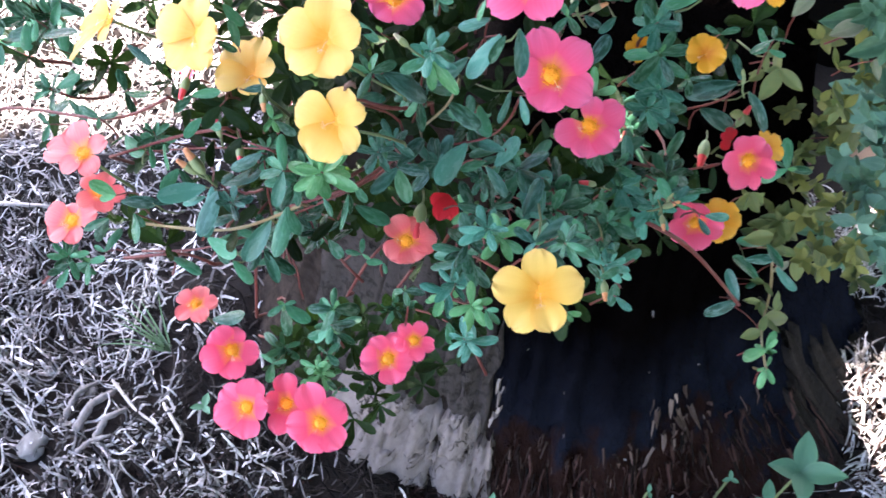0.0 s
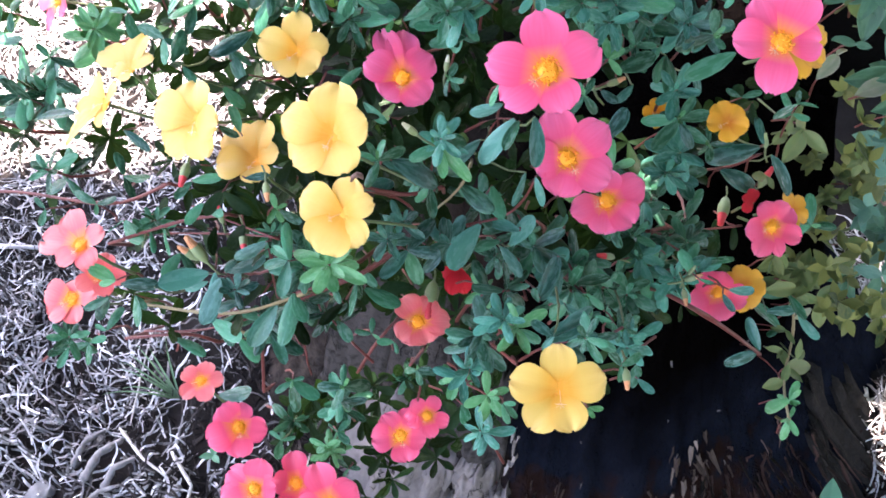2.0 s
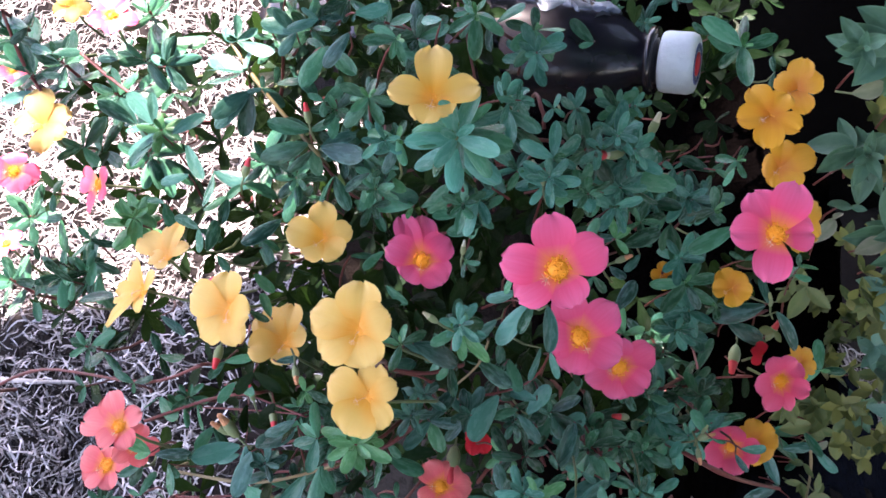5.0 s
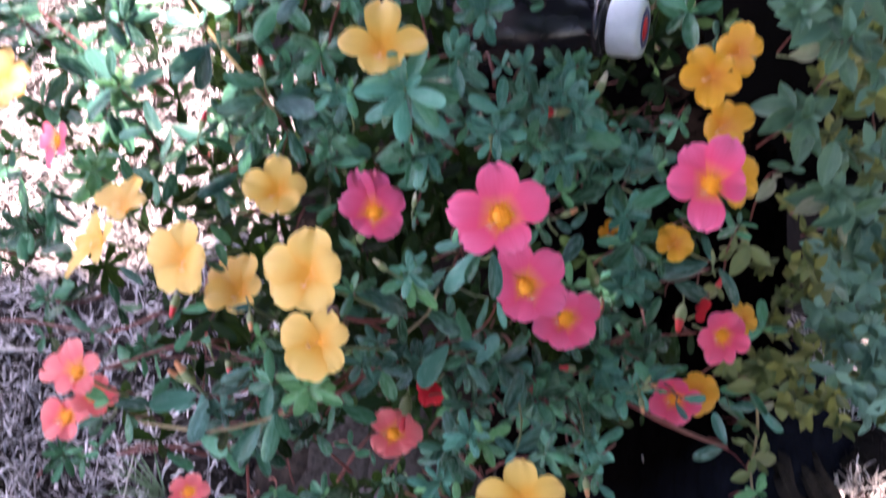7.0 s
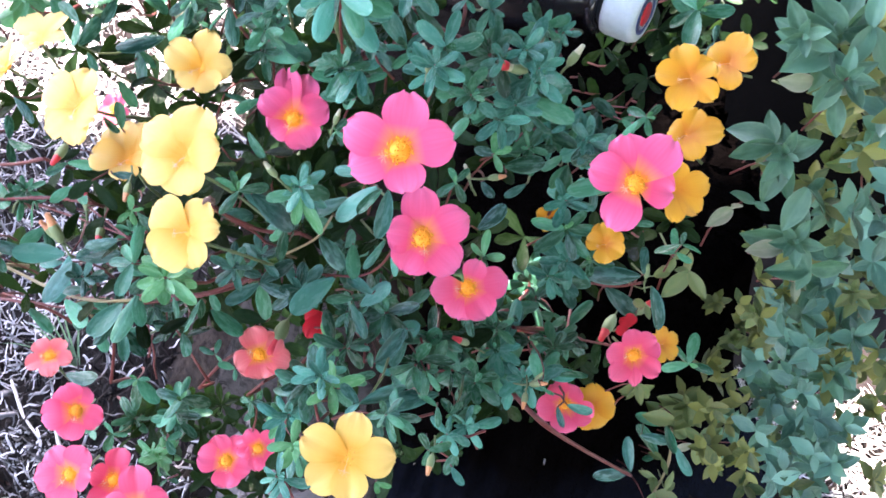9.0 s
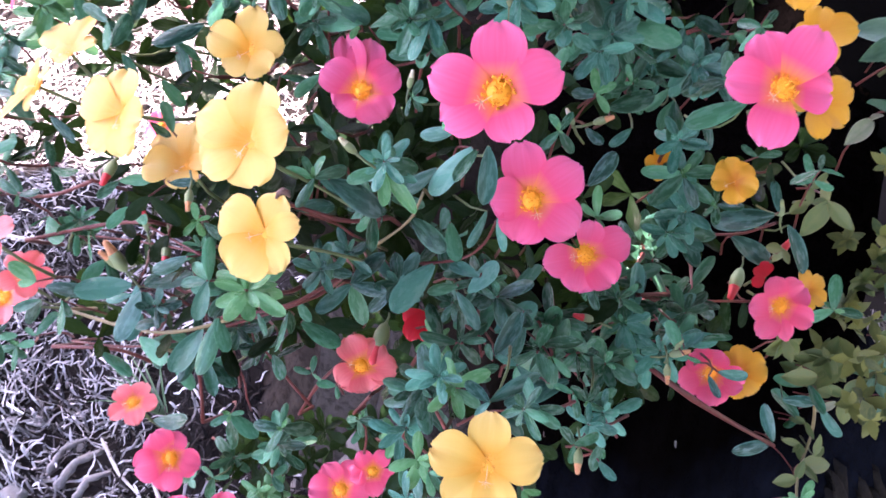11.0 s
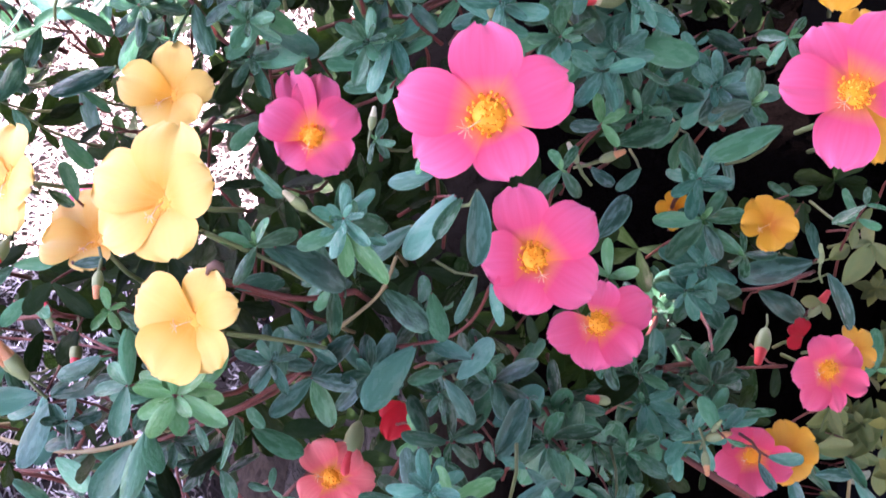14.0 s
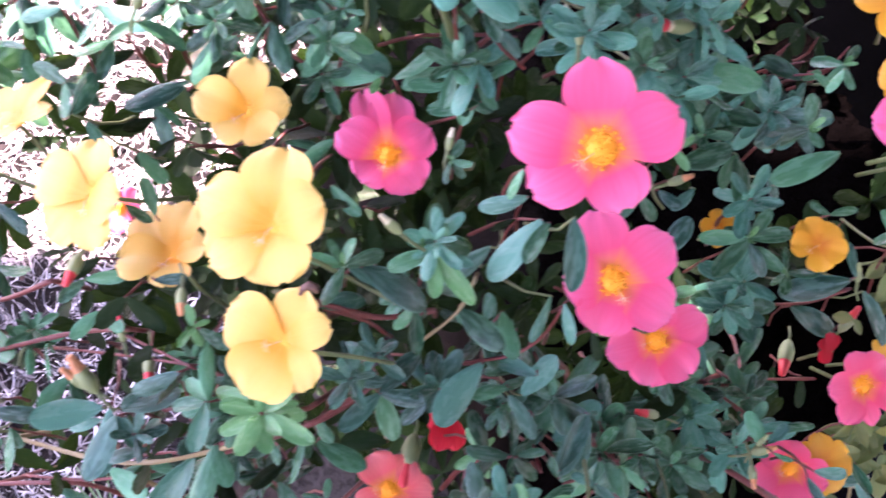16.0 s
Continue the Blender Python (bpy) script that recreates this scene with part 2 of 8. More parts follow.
def build_ground():
    def axis(fine, step, far):
        out, v, s = [0.0], 0.0, step
        while v < far:
            s = step if v < fine else s * 1.35
            v += s
            out.append(v)
        return [-a for a in reversed(out[1:])] + out
    xs, ys = axis(0.9, 0.022, 400), [y + 0.5 for y in axis(0.9, 0.022, 400)]
    bm = bmesh.new()
    grid = [[bm.verts.new((x, y, ground_height(x, y))) for x in xs] for y in ys]
    for r in range(len(ys) - 1):
        for c in range(len(xs) - 1):
            bm.faces.new((grid[r][c], grid[r][c + 1], grid[r + 1][c + 1], grid[r + 1][c]))
    m, n, l, shader, where = material("soil", 0.95, 0.8, 160)
    shader.inputs["Specular IOR Level"].default_value = 0.1
    tone = mix(n, l, noise_value(n, l, where, 38, 6), (0.004, 0.0035, 0.0035), (0.022, 0.018, 0.017))
    tone = mix(n, l, math_node(n, l, "MULTIPLY", noise_value(n, l, where, 4, 3), 0.15), tone, (0.034, 0.029, 0.028))
    l.new(tone, shader.inputs["Base Color"])
    return tagged(mesh_object("ground", bm, m), "dark soil strewn with dry straw and bark", "ground", kind="structure")


build_ground()

# ---------------------------------------------------------------- stump
STUMP = Vector((0.112, 0.502, 0.0))


def stump_radius(a, z):
    """Outline of the stump: flared foot, ribs, fissures."""
    q = a - 0.21
    r = (0.174 + 0.072 * math.exp(-max(z, 0) / 0.12)) / (abs(math.cos(q)) ** 3.2 + abs(math.sin(q)) ** 3.2) ** (1 / 3.2)
    r += 0.018 * math.cos(5 * a + 1.0) * math.exp(-max(z, 0) / 0.20)
    for at, out, wide, tall in ((-0.30, 0.022, 0.42, 9.0), (3.42, 0.060, 0.38, 9.0), (-0.76, 0.062, 0.30, 0.055)):
        turn = (a - at + math.pi) % (2 * math.pi) - math.pi
        r += out * math.exp(-(turn / wide) ** 2) * math.exp(-max(z + 0.02, 0) / tall)
    r *= 1 - 1.25 * max(0.0, z - 0.08) * max(0.0, math.cos(a - 0.1)) ** 2
    p = Vector((math.cos(a) * 2.2, math.sin(a) * 2.2, z * 2.5))
    r += 0.014 * noise.noise(p * 1.5)
    crack = noise.noise(Vector((math.cos(a) * 14, math.sin(a) * 14, z * 2.0)))
    r += 0.010 * crack - 0.016 * max(0.0, 0.10 - abs(crack)) * 6
    r += 0.005 * noise.noise(Vector((math.cos(a) * 40, math.sin(a) * 40, z * 14)))
    return r


def bark_material(name, light, pits):
    """Weathered grey bark with dark cracks between its scales."""
    m, n, l, shader, where = material(name, 0.9)
    shader.inputs["Specular IOR Level"].default_value = 0.1
    stretch = n.new("ShaderNodeMapping")
    stretch.inputs["Scale"].default_value = (26, 26, 13)
    l.new(where, stretch.inputs["Vector"])
    field = noise_value(n, l, stretch.outputs["Vector"], 1.0, 5.0, 0.6)
    ridge = math_node(n, l, "ABSOLUTE", math_node(n, l, "SUBTRACT", field, 0.52))
    crack = ramp(n, l, ridge, [(0.0, (1, 1, 1)), (0.004, (0.9, 0.9, 0.9)), (0.013, (0, 0, 0)), (1.0, (0, 0, 0))])
    gate = ramp(n, l, noise_value(n, l, where, 20, 3), [(0.0, (0, 0, 0)), (0.50, (0, 0, 0)), (0.60, (1, 1, 1)), (1.0, (1, 1, 1))])
    crack = mix(n, l, 1.0, crack, gate, "MULTIPLY")
    grain = n.new("ShaderNodeMapping")
    grain.inputs["Scale"].default_value = (170, 170, 22)
    l.new(where, grain.inputs["Vector"])
    lines = noise_value(n, l, grain.outputs["Vector"], 1.0, 6.0, 0.6)
    tone = mix(n, l, lines, (0.050 * light, 0.042 * light, 0.040 * light), (0.150 * light, 0.130 * light, 0.122 * light))
    tone = mix(n, l, math_node(n, l, "MULTIPLY", noise_value(n, l, where, 14, 6, 0.65), 0.55), tone, (0.075 * light, 0.062 * light, 0.060 * light))
    pit = ramp(n, l, noise_value(n, l, where, 120, 5, 0.65), [(0.0, (1, 1, 1)), (0.40, (1, 1, 1)), (0.50, (0, 0, 0)), (1.0, (0, 0, 0))])
    tone = mix(n, l, math_node(n, l, "MULTIPLY", pit, 0.8 * pits), tone, (0.012, 0.010, 0.009))
    l.new(mix(n, l, math_node(n, l, "MULTIPLY", crack, 0.93), tone, (0.005, 0.004, 0.004)), shader.inputs["Base Color"])
    height = math_node(n, l, "SUBTRACT", math_node(n, l, "ADD", math_node(n, l, "ADD", noise_value(n, l, where, 45, 8, 0.65), math_node(n, l, "MULTIPLY", lines, 0.5)), math_node(n, l, "MULTIPLY", noise_value(n, l, where, 120, 5, 0.65), 1.2 * pits)), math_node(n, l, "MULTIPLY", crack, 1.5))
    b = n.new("ShaderNodeBump")
    b.inputs["Strength"].default_value, b.inputs["Distance"].default_value = 0.8, 0.0025
    l.new(height, b.inputs["Height"])
    l.new(b.outputs["Normal"], shader.inputs["Normal"])
    return m


def build_stump():
    sides, rows, top = 240, 84, 0.40
    bm = bmesh.new()
    grid = []
    for k in range(rows + 1):
        z = -0.16 + (top + 0.16) * k / rows
        ring = []
        for s in range(sides):
            a = 2 * math.pi * s / sides
            r = stump_radius(a, z) * (1 - 0.12 * max(0.0, z) / top)
            ring.append(bm.verts.new((r * math.cos(a), r * math.sin(a), z + (0.012 * noise.noise(Vector((3 * math.cos(a), 3 * math.sin(a), 5))) if k == rows else 0))))
        grid.append(ring)
    for lo, hi in zip(grid, grid[1:]):
        for s in range(sides):
            bm.faces.new((lo[s], lo[(s + 1) % sides], hi[(s + 1) % sides], hi[s]))
    for f in (0.75, 0.5, 0.25):
        ring = [bm.verts.new((v.co.x * f, v.co.y * f, top - 0.01 + 0.014 * noise.noise(v.co * (9 * f)))) for v in grid[rows]]
        for s in range(sides):
            bm.faces.new((grid[-1][s], grid[-1][(s + 1) % sides], ring[(s + 1) % sides], ring[s]))
        grid.append(ring)
    bm.faces.new(grid[-1])
    m, n, l, shader, where = material("charred_stump", 0.85)
    shader.inputs["Specular IOR Level"].default_value = 0.0
    place = n.new("ShaderNodeSeparateXYZ")
    l.new(where, place.inputs[0])
    stretch = n.new("ShaderNodeMapping")
    stretch.inputs["Scale"].default_value = (60, 60, 9)
    l.new(where, stretch.inputs["Vector"])
    fibre = noise_value(n, l, stretch.outputs["Vector"], 1.0, 8)
    wood = mix(n, l, fibre, (0.006, 0.005, 0.0045), (0.085, 0.068, 0.058))
    wood = mix(n, l, ramp(n, l, noise_value(n, l, where, 80, 6, 0.7), [(0.0, (1, 1, 1)), (0.42, (1, 1, 1)), (0.58, (0, 0, 0)), (1.0, (0, 0, 0))]), wood, (0.008, 0.006, 0.006))
    wood = mix(n, l, noise_value(n, l, where, 22, 5), wood, (0.036, 0.029, 0.026))
    # upper wood goes nearly black with height, standing in for shade behind leaves
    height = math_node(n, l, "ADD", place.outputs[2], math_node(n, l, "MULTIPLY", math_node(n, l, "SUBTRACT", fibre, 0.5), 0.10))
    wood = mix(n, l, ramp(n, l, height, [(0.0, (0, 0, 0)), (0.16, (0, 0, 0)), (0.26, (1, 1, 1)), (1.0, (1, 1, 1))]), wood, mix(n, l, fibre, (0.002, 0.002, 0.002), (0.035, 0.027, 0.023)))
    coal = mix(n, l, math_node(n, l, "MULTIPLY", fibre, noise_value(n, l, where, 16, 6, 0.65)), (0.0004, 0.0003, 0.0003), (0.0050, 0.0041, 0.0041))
    # bluish tint low on the charred face paints its sheen
    low_sheen = math_node(n, l, "ADD", place.outputs[2], math_node(n, l, "MULTIPLY", math_node(n, l, "SUBTRACT", noise_value(n, l, where, 12, 5), 0.5), 0.12))
    coal = mix(n, l, ramp(n, l, low_sheen, [(0.0, (1, 1, 1)), (0.10, (1, 1, 1)), (0.20, (0, 0, 0)), (1.0, (0, 0, 0))]), coal, mix(n, l, fibre, (0.0010, 0.0011, 0.0018), (0.012, 0.0145, 0.0235)))
    brown = mix(n, l, fibre, (0.0012, 0.0008, 0.0008), (0.034, 0.0175, 0.0155))
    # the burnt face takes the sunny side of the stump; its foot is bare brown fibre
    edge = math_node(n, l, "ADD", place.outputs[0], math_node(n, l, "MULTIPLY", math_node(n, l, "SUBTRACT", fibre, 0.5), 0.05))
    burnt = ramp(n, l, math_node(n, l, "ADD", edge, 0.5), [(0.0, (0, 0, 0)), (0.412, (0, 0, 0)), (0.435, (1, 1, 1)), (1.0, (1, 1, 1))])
    aside = math_node(n, l, "MAXIMUM", math_node(n, l, "SUBTRACT", place.outputs[0], 0.11), 0.0)
    low = math_node(n, l, "ADD", math_node(n, l, "ADD", place.outputs[2], math_node(n, l, "MULTIPLY", aside, 0.75)), math_node(n, l, "MULTIPLY", math_node(n, l, "SUBTRACT", fibre, 0.5), 0.16))
    foot = ramp(n, l, low, [(0.0, (1, 1, 1)), (0.055, (1, 1, 1)), (0.085, (0, 0, 0)), (1.0, (0, 0, 0))])
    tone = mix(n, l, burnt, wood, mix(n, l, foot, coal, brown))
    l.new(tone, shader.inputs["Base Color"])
    b = n.new("ShaderNodeBump")
    b.inputs["Strength"].default_value, b.inputs["Distance"].default_value = 1.0, 0.010
    rough_grain = noise_value(n, l, where, 75, 8, 0.7)
    l.new(math_node(n, l, "ADD", fibre, rough_grain), b.inputs["Height"])
    l.new(b.outputs["Normal"], shader.inputs["Normal"])
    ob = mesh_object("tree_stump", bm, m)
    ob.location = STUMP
    # plates of peeling bark on the grey side
    rng = random.Random(17)
    # dull is the grey bark again, darkened for plates where shade falls
    grey, dull = bark_material("peeling_bark", 1.35, 0.10), bark_material("shaded_bark", 0.36, 1.0)
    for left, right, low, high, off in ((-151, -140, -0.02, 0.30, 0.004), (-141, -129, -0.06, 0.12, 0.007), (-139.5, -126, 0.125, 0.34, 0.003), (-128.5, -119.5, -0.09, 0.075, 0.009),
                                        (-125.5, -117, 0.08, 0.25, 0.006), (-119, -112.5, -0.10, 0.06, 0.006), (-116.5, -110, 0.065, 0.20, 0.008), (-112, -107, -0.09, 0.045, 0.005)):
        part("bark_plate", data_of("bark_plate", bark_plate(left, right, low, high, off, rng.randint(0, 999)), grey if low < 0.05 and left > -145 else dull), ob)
    for k in range(13):
        left, low = -136 + 2.1 * k + rng.uniform(-1, 1), rng.uniform(-0.03, 0.055)
        part("bark_plate", data_of("bark_plate", bark_plate(left, left + rng.uniform(2.5, 5.0), low, low + rng.uniform(0.018, 0.045), rng.uniform(0.010, 0.015), rng.randint(0, 999), 0.35), grey), ob)
    brown_bark = bark_material("brown_bark", 0.10, 1.0)
    for left, right, low, high, off in ((-43, -39, -0.09, 0.055, 0.005), (-37.5, -34, -0.07, 0.10, 0.006), (-33, -27, -0.08, 0.07, 0.005)):
        part("bark_plate", data_of("bark_plate", bark_plate(left, right, low, high, off, rng.randint(0, 999)), brown_bark), ob)
    return tagged(ob, "old tree stump, grey weathered wood with a charred black face", "tree stump")


def stump_place(degrees, z, off):
    a = radians(degrees)
    r = stump_radius(a, z) * (1 - 0.12 * max(0.0, z) / 0.40) + off
    return Vector((r * math.cos(a), r * math.sin(a), z))


def bark_plate(left, right, low, high, off, seed, rag=1.0):
    """A ragged plate of bark that follows the stump's surface."""
    bm = bmesh.new()
    cols, rows = 10, 10
    jag = lambda k, c: 0.030 * rag * noise.noise(Vector((c * 0.55, seed * 1.7 + k, 0.3)))
    outer, inner = [], []
    for r in range(rows + 1):
        line_o, line_i = [], []
        for c in range(cols + 1):
            z = low + jag(0, c) + (high + jag(9, c) - low - jag(0, c)) * r / rows
            side = 2.6 * rag * noise.noise(Vector((r * 0.6, seed * 0.9, 5.0 if c < 5 else 9.0))) * abs(c / cols - 0.5) * 2
            d = left + (right - left) * c / cols + side
            relief = 0.003 * noise.noise(Vector((c * 0.5, r * 0.4, seed)))
            line_o.append(bm.verts.new(stump_place(d, z, off + relief)))
            line_i.append(bm.verts.new(stump_place(d, z, -0.006)))
        outer.append(line_o)
        inner.append(line_i)
    for r in range(rows):
        for c in range(cols):
            bm.faces.new((outer[r][c], outer[r][c + 1], outer[r + 1][c + 1], outer[r + 1][c]))
    for r in range(rows):
        for c in (0, cols):
            bm.faces.new((outer[r][c], outer[r + 1][c], inner[r + 1][c], inner[r][c]))
    for c in range(cols):
        for r in (0, rows):
            bm.faces.new((outer[r][c], outer[r][c + 1], inner[r][c + 1], inner[r][c]))
    bmesh.ops.recalc_face_normals(bm, faces=bm.faces)
    return bm


build_stump()


def splinters(name, label, count, angles, heights, length, width, mat, seed):
    """Strips of loose fibre standing against the stump's face."""
    rng = random.Random(seed)
    verts, faces = [], []
    for k in range(count):
        d, z = rng.uniform(*angles), rng.uniform(*heights)
        n, step, w = 5, rng.uniform(*length) / 5, rng.uniform(*width)
        lean, off, base = rng.gauss(0, 0.28), rng.uniform(0.001, 0.008), len(verts)
        for i in range(n + 1):
            p = STUMP + stump_place(d, z, off + 0.001 * math.sin(i + k))
            side = Vector((1, 0.25, 0)) * w * (1.0, 0.9, 1.0, 0.8, 0.55, 0.1)[i]
            verts += [p - side, p + Vector((0, -w, 0)), p + side]
            z -= step
            d += lean * step * 180 + rng.gauss(0, 0.12)
        for i in range(n):
            q = base + 3 * i
            faces += [(q, q + 1, q + 4, q + 3), (q + 1, q + 2, q + 5, q + 4)]
    me = bpy.data.meshes.new(name)
    me.from_pydata(verts, [], faces)
    me.materials.append(mat)
    return tagged(new(name, me), label, "wood fibre", kind="stuff")


def strip_material(name, dark, light, fall=2.2):
    m, n, l, shader, where = material(name, 0.85, 0.5, 500)
    shader.inputs["Specular IOR Level"].default_value = 0.1
    chance = n.new("ShaderNodeNewGeometry").outputs["Random Per Island"]
    tone = mix(n, l, math_node(n, l, "POWER", chance, fall), dark, light)
    l.new(mix(n, l, math_node(n, l, "MULTIPLY", noise_value(n, l, where, 160, 4), 0.6), tone, dark), shader.inputs["Base Color"])
    return m


FIBRE = strip_material("rotten_fibre", (0.002, 0.001, 0.001), (0.062, 0.031, 0.027))
splinters("rotten_fibre", "reddish-brown rotten fibre at the foot of the stump", 560, (-110, -35), (-0.10, 0.065), (0.008, 0.040), (0.0003, 0.0018), FIBRE, 41)
splinters("pale_splinters", "broken pale wood splinters below the charred face", 17, (-76, -64), (0.060, 0.115), (0.010, 0.034), (0.0006, 0.0030), strip_material("pale_splinter", (0.03, 0.020, 0.017), (0.32, 0.25, 0.22), 1.8), 42)
splinters("splinter_fringe", "thin brown splinters along the lower edge of the charred face", 120, (-106, -46), (-0.02, 0.08), (0.004, 0.022), (0.0003, 0.0013), strip_material("brown_splinter", (0.012, 0.007, 0.006), (0.17, 0.115, 0.10), 2.4), 44)
splinters("bark_slivers", "pale slivers along the split between bark and charred wood", 7, (-110, -107.2), (0.03, 0.13), (0.012, 0.026), (0.0010, 0.0026), strip_material("bark_sliver", (0.10, 0.08, 0.07), (0.34, 0.30, 0.28), 1.0), 45)
splinters("crumbs", "tiny pale crumbs caught on the charred wood", 12, (-106, -48), (0.06, 0.24), (0.002, 0.006), (0.0003, 0.0008), strip_material("pale_crumb", (0.06, 0.05, 0.05), (0.34, 0.31, 0.30), 1.0), 43)

# ---------------------------------------------------------------- leaves, sprigs, flowers
def leaf_shape(width, cup, bend, seed):
    """A spoon-shaped fleshy leaf of length 1 along x, rising along z: a closed, lens-thin solid."""
    rng = random.Random(seed)
    rows, cols = 10, 6
    skew = rng.uniform(-0.06, 0.06)
    bm = bmesh.new()
    uv = bm.loops.layers.uv.new("UVMap")

    def point(u, v, low):
        if v < 0.6:
            half = width * (0.15 + 0.85 * math.sin(0.5 * math.pi * v / 0.6) ** 0.85)
        else:
            half = width * max(0.0, 1 - ((v - 0.6) / 0.403) ** 2.3) ** 0.5
        a = 2 * u - 1
        y = half * a + skew * v * (1 - v) * 2
        z = -0.5 * cup * half * (a * a) + bend * v * v - 0.012 * math.exp(-(a * 3.5) ** 2) + 0.012 * math.sin(7 * v + seed) * a
        return (v, y, z - (0.022 * (1 - a * a) * math.sin(math.pi * v) + 0.002 if low else 0))
    faces = []
    for low in (False, True):
        grid = [[bm.verts.new(point(c / cols, 1 - (1 - r / rows) ** 1.35, low)) for c in range(cols + 1)] for r in range(rows + 1)]
        for r in range(rows):
            for c in range(cols):
                q = [(c, r), (c + 1, r), (c + 1, r + 1), (c, r + 1)]
                q = q[::-1] if low else q
                f = bm.faces.new([grid[b][a] for a, b in q])
                for loop, (a, b) in zip(f.loops, q):
                    loop[uv].uv = (a / cols, b / rows)
    return bm


LEAF_SHAPES = [(0.185, 0.5, 0.03, 1), (0.155, 0.7, -0.20, 2), (0.195, 0.3, 0.14, 3), (0.165, -0.6, -0.05, 4), (0.18, 0.5, -0.30, 5), (0.17, -0.4, -0.12, 6)]
WIDE_SHAPES = [(0.27, 0.25, 0.02, 6), (0.30, 0.20, -0.14, 7), (0.24, 0.3, 0.10, 8)]
LEAF_DATA = {k: [data_of("leaf", leaf_shape(*s), LEAF[k]) for s in (LEAF_SHAPES if k in "ag" else WIDE_SHAPES)] for k in "agwo"}
STEM_DATA = [data_of("stem", tube([(0, 0, 0), (0.06 * math.cos(k), 0.06 * math.sin(k), -0.35), (0.16 * math.cos(k + 0.8), 0.16 * math.sin(k + 0.8), -0.7), (0.3 * math.cos(k + 1.2), 0.3 * math.sin(k + 1.2), -1.0)],
                                  [0.012, 0.016, 0.019, 0.021]), STEM if k % 4 else STALK) for k in range(4)]
SPRIG_LABEL = {"a": "purslane shoot with fleshy blue-green spoon-shaped leaves", "g": "young purslane shoot with fresh bright green leaves",
               "w": "shoot of pale green rounded leaves beside the purslane", "o": "yellowing olive-green shoot of small rounded leaves"}
leaf_dice = random.Random(11)
PLACED = []
HIDDEN, YOUNG = [], []


def remember(place):
    """Notes where a shoot or flower stands on the slope, for the leaves that grow behind it."""
    p = Vector(place) - Vector((0, 0, 0.88))
    PLACED.append((p.x, p.dot(UP_SLOPE), p.dot(INWARD)))


def grown_depth(x, s):
    """How deep the outer shoots lie at this place of the slope."""
    near = sorted(((x - a) ** 2 + (s - b) ** 2, d) for a, b, d in PLACED)[:7]
    weights = [(1 / (q + 1e-4), d) for q, d in near]
    return sum(w * d for w, d in weights) / sum(w for w, d in weights) + 0.15 * max(0.0, max(d for w, d in weights) - min(d for w, d in weights))


def sprig(kind, place, axis, size):
    """A shoot that ends in a whorl of leaves of length size, facing along axis, on a stem that runs back into the plant."""
    remember(place)
    rng = leaf_dice
    thing = new("shoot" if kind in "wo" else "purslane_shoot")
    thing.matrix_world = aim(place, axis, (math.cos(rng.uniform(0, 6.3)), math.sin(rng.uniform(0, 6.3)), 0.3))
    tagged(thing, SPRIG_LABEL[kind], "plant shoot", "leafy shoots")
    size *= 1.08
    part("stem", rng.choice(STEM_DATA), thing, Matrix.Scale(size * rng.uniform(2.6, 3.4), 4))
    turn = rng.uniform(0, 6.3)
    count = rng.randint(8, 11)
    for k in range(count):
        f = k / (count - 1)
        a = turn + k * 2.4 + rng.uniform(-0.25, 0.25)
        lift = radians(8 + 58 * f ** 1.5 + rng.uniform(-12, 10))
        length = size * (1.05 - 0.60 * f ** 1.3) * rng.uniform(0.85, 1.12)
        back = -size * 0.30 * (1 - f)
        m = Matrix.Translation((0, 0, back)) @ Matrix.Rotation(a, 4, "Z") @ Matrix.Rotation(-lift, 4, "Y") @ Matrix.Rotation(rng.uniform(-0.4, 0.4), 4, "X") @ Matrix.Scale(length, 4)
        part("leaf", rng.choice(LEAF_DATA[kind]), thing, m)
    for k in range(rng.randint(2, 4)):
        a = turn + 1.3 + k * 1.9
        m = Matrix.Translation((0.05 * size, 0, -size * rng.uniform(0.6, 1.5))) @ Matrix.Rotation(a, 4, "Z") @ Matrix.Rotation(-radians(rng.uniform(-25, 15)), 4, "Y") @ Matrix.Scale(size * rng.uniform(0.95, 1.3), 4)
        part("leaf", rng.choice(LEAF_DATA[kind]), thing, m)
    return thing


def pointed_shape(width, fold, bend):
    """A broad leaf with a pointed tip, folded along its midrib."""
    def at(u, v):
        a = 2 * u - 1
        half = width * math.sin(math.pi * min(1.0, 0.05 + 0.95 * v) ** 0.9) ** 0.85 + 0.004
        return (v, half * a, fold * half * abs(a) + bend * v * v + 0.02 * math.sin(9 * v) * abs(a))
    return sheet(10, 6, at)


LEAF_DATA["b"] = [data_of("leaf", leaf_shape(*s), LEAF["b"]) for s in LEAF_SHAPES]
LEAF_DATA["d"] = LEAF_DATA["a"]
for kind in "wpo":
    LEAF_DATA[kind] = [data_of("leaf", pointed_shape(*s), LEAF[kind]) for s in ((0.22, 0.35, -0.10), (0.25, 0.5, -0.2), (0.20, 0.3, 0.05))]
SPRIG_LABEL["b"] = "purslane shoot with dull blue-green fleshy leaves"
LEAF_DATA["t"] = [data_of("leaf", leaf_shape(*s), LEAF["t"]) for s in LEAF_SHAPES]
SPRIG_LABEL["t"] = "purslane shoot with bright teal-green fleshy leaves"
SPRIG_LABEL["d"] = "purslane leaves deep inside the plant, coloured near black for shade once joined"
SPRIG_LABEL["p"] = "pale faded leaf of the plant beside the purslane"


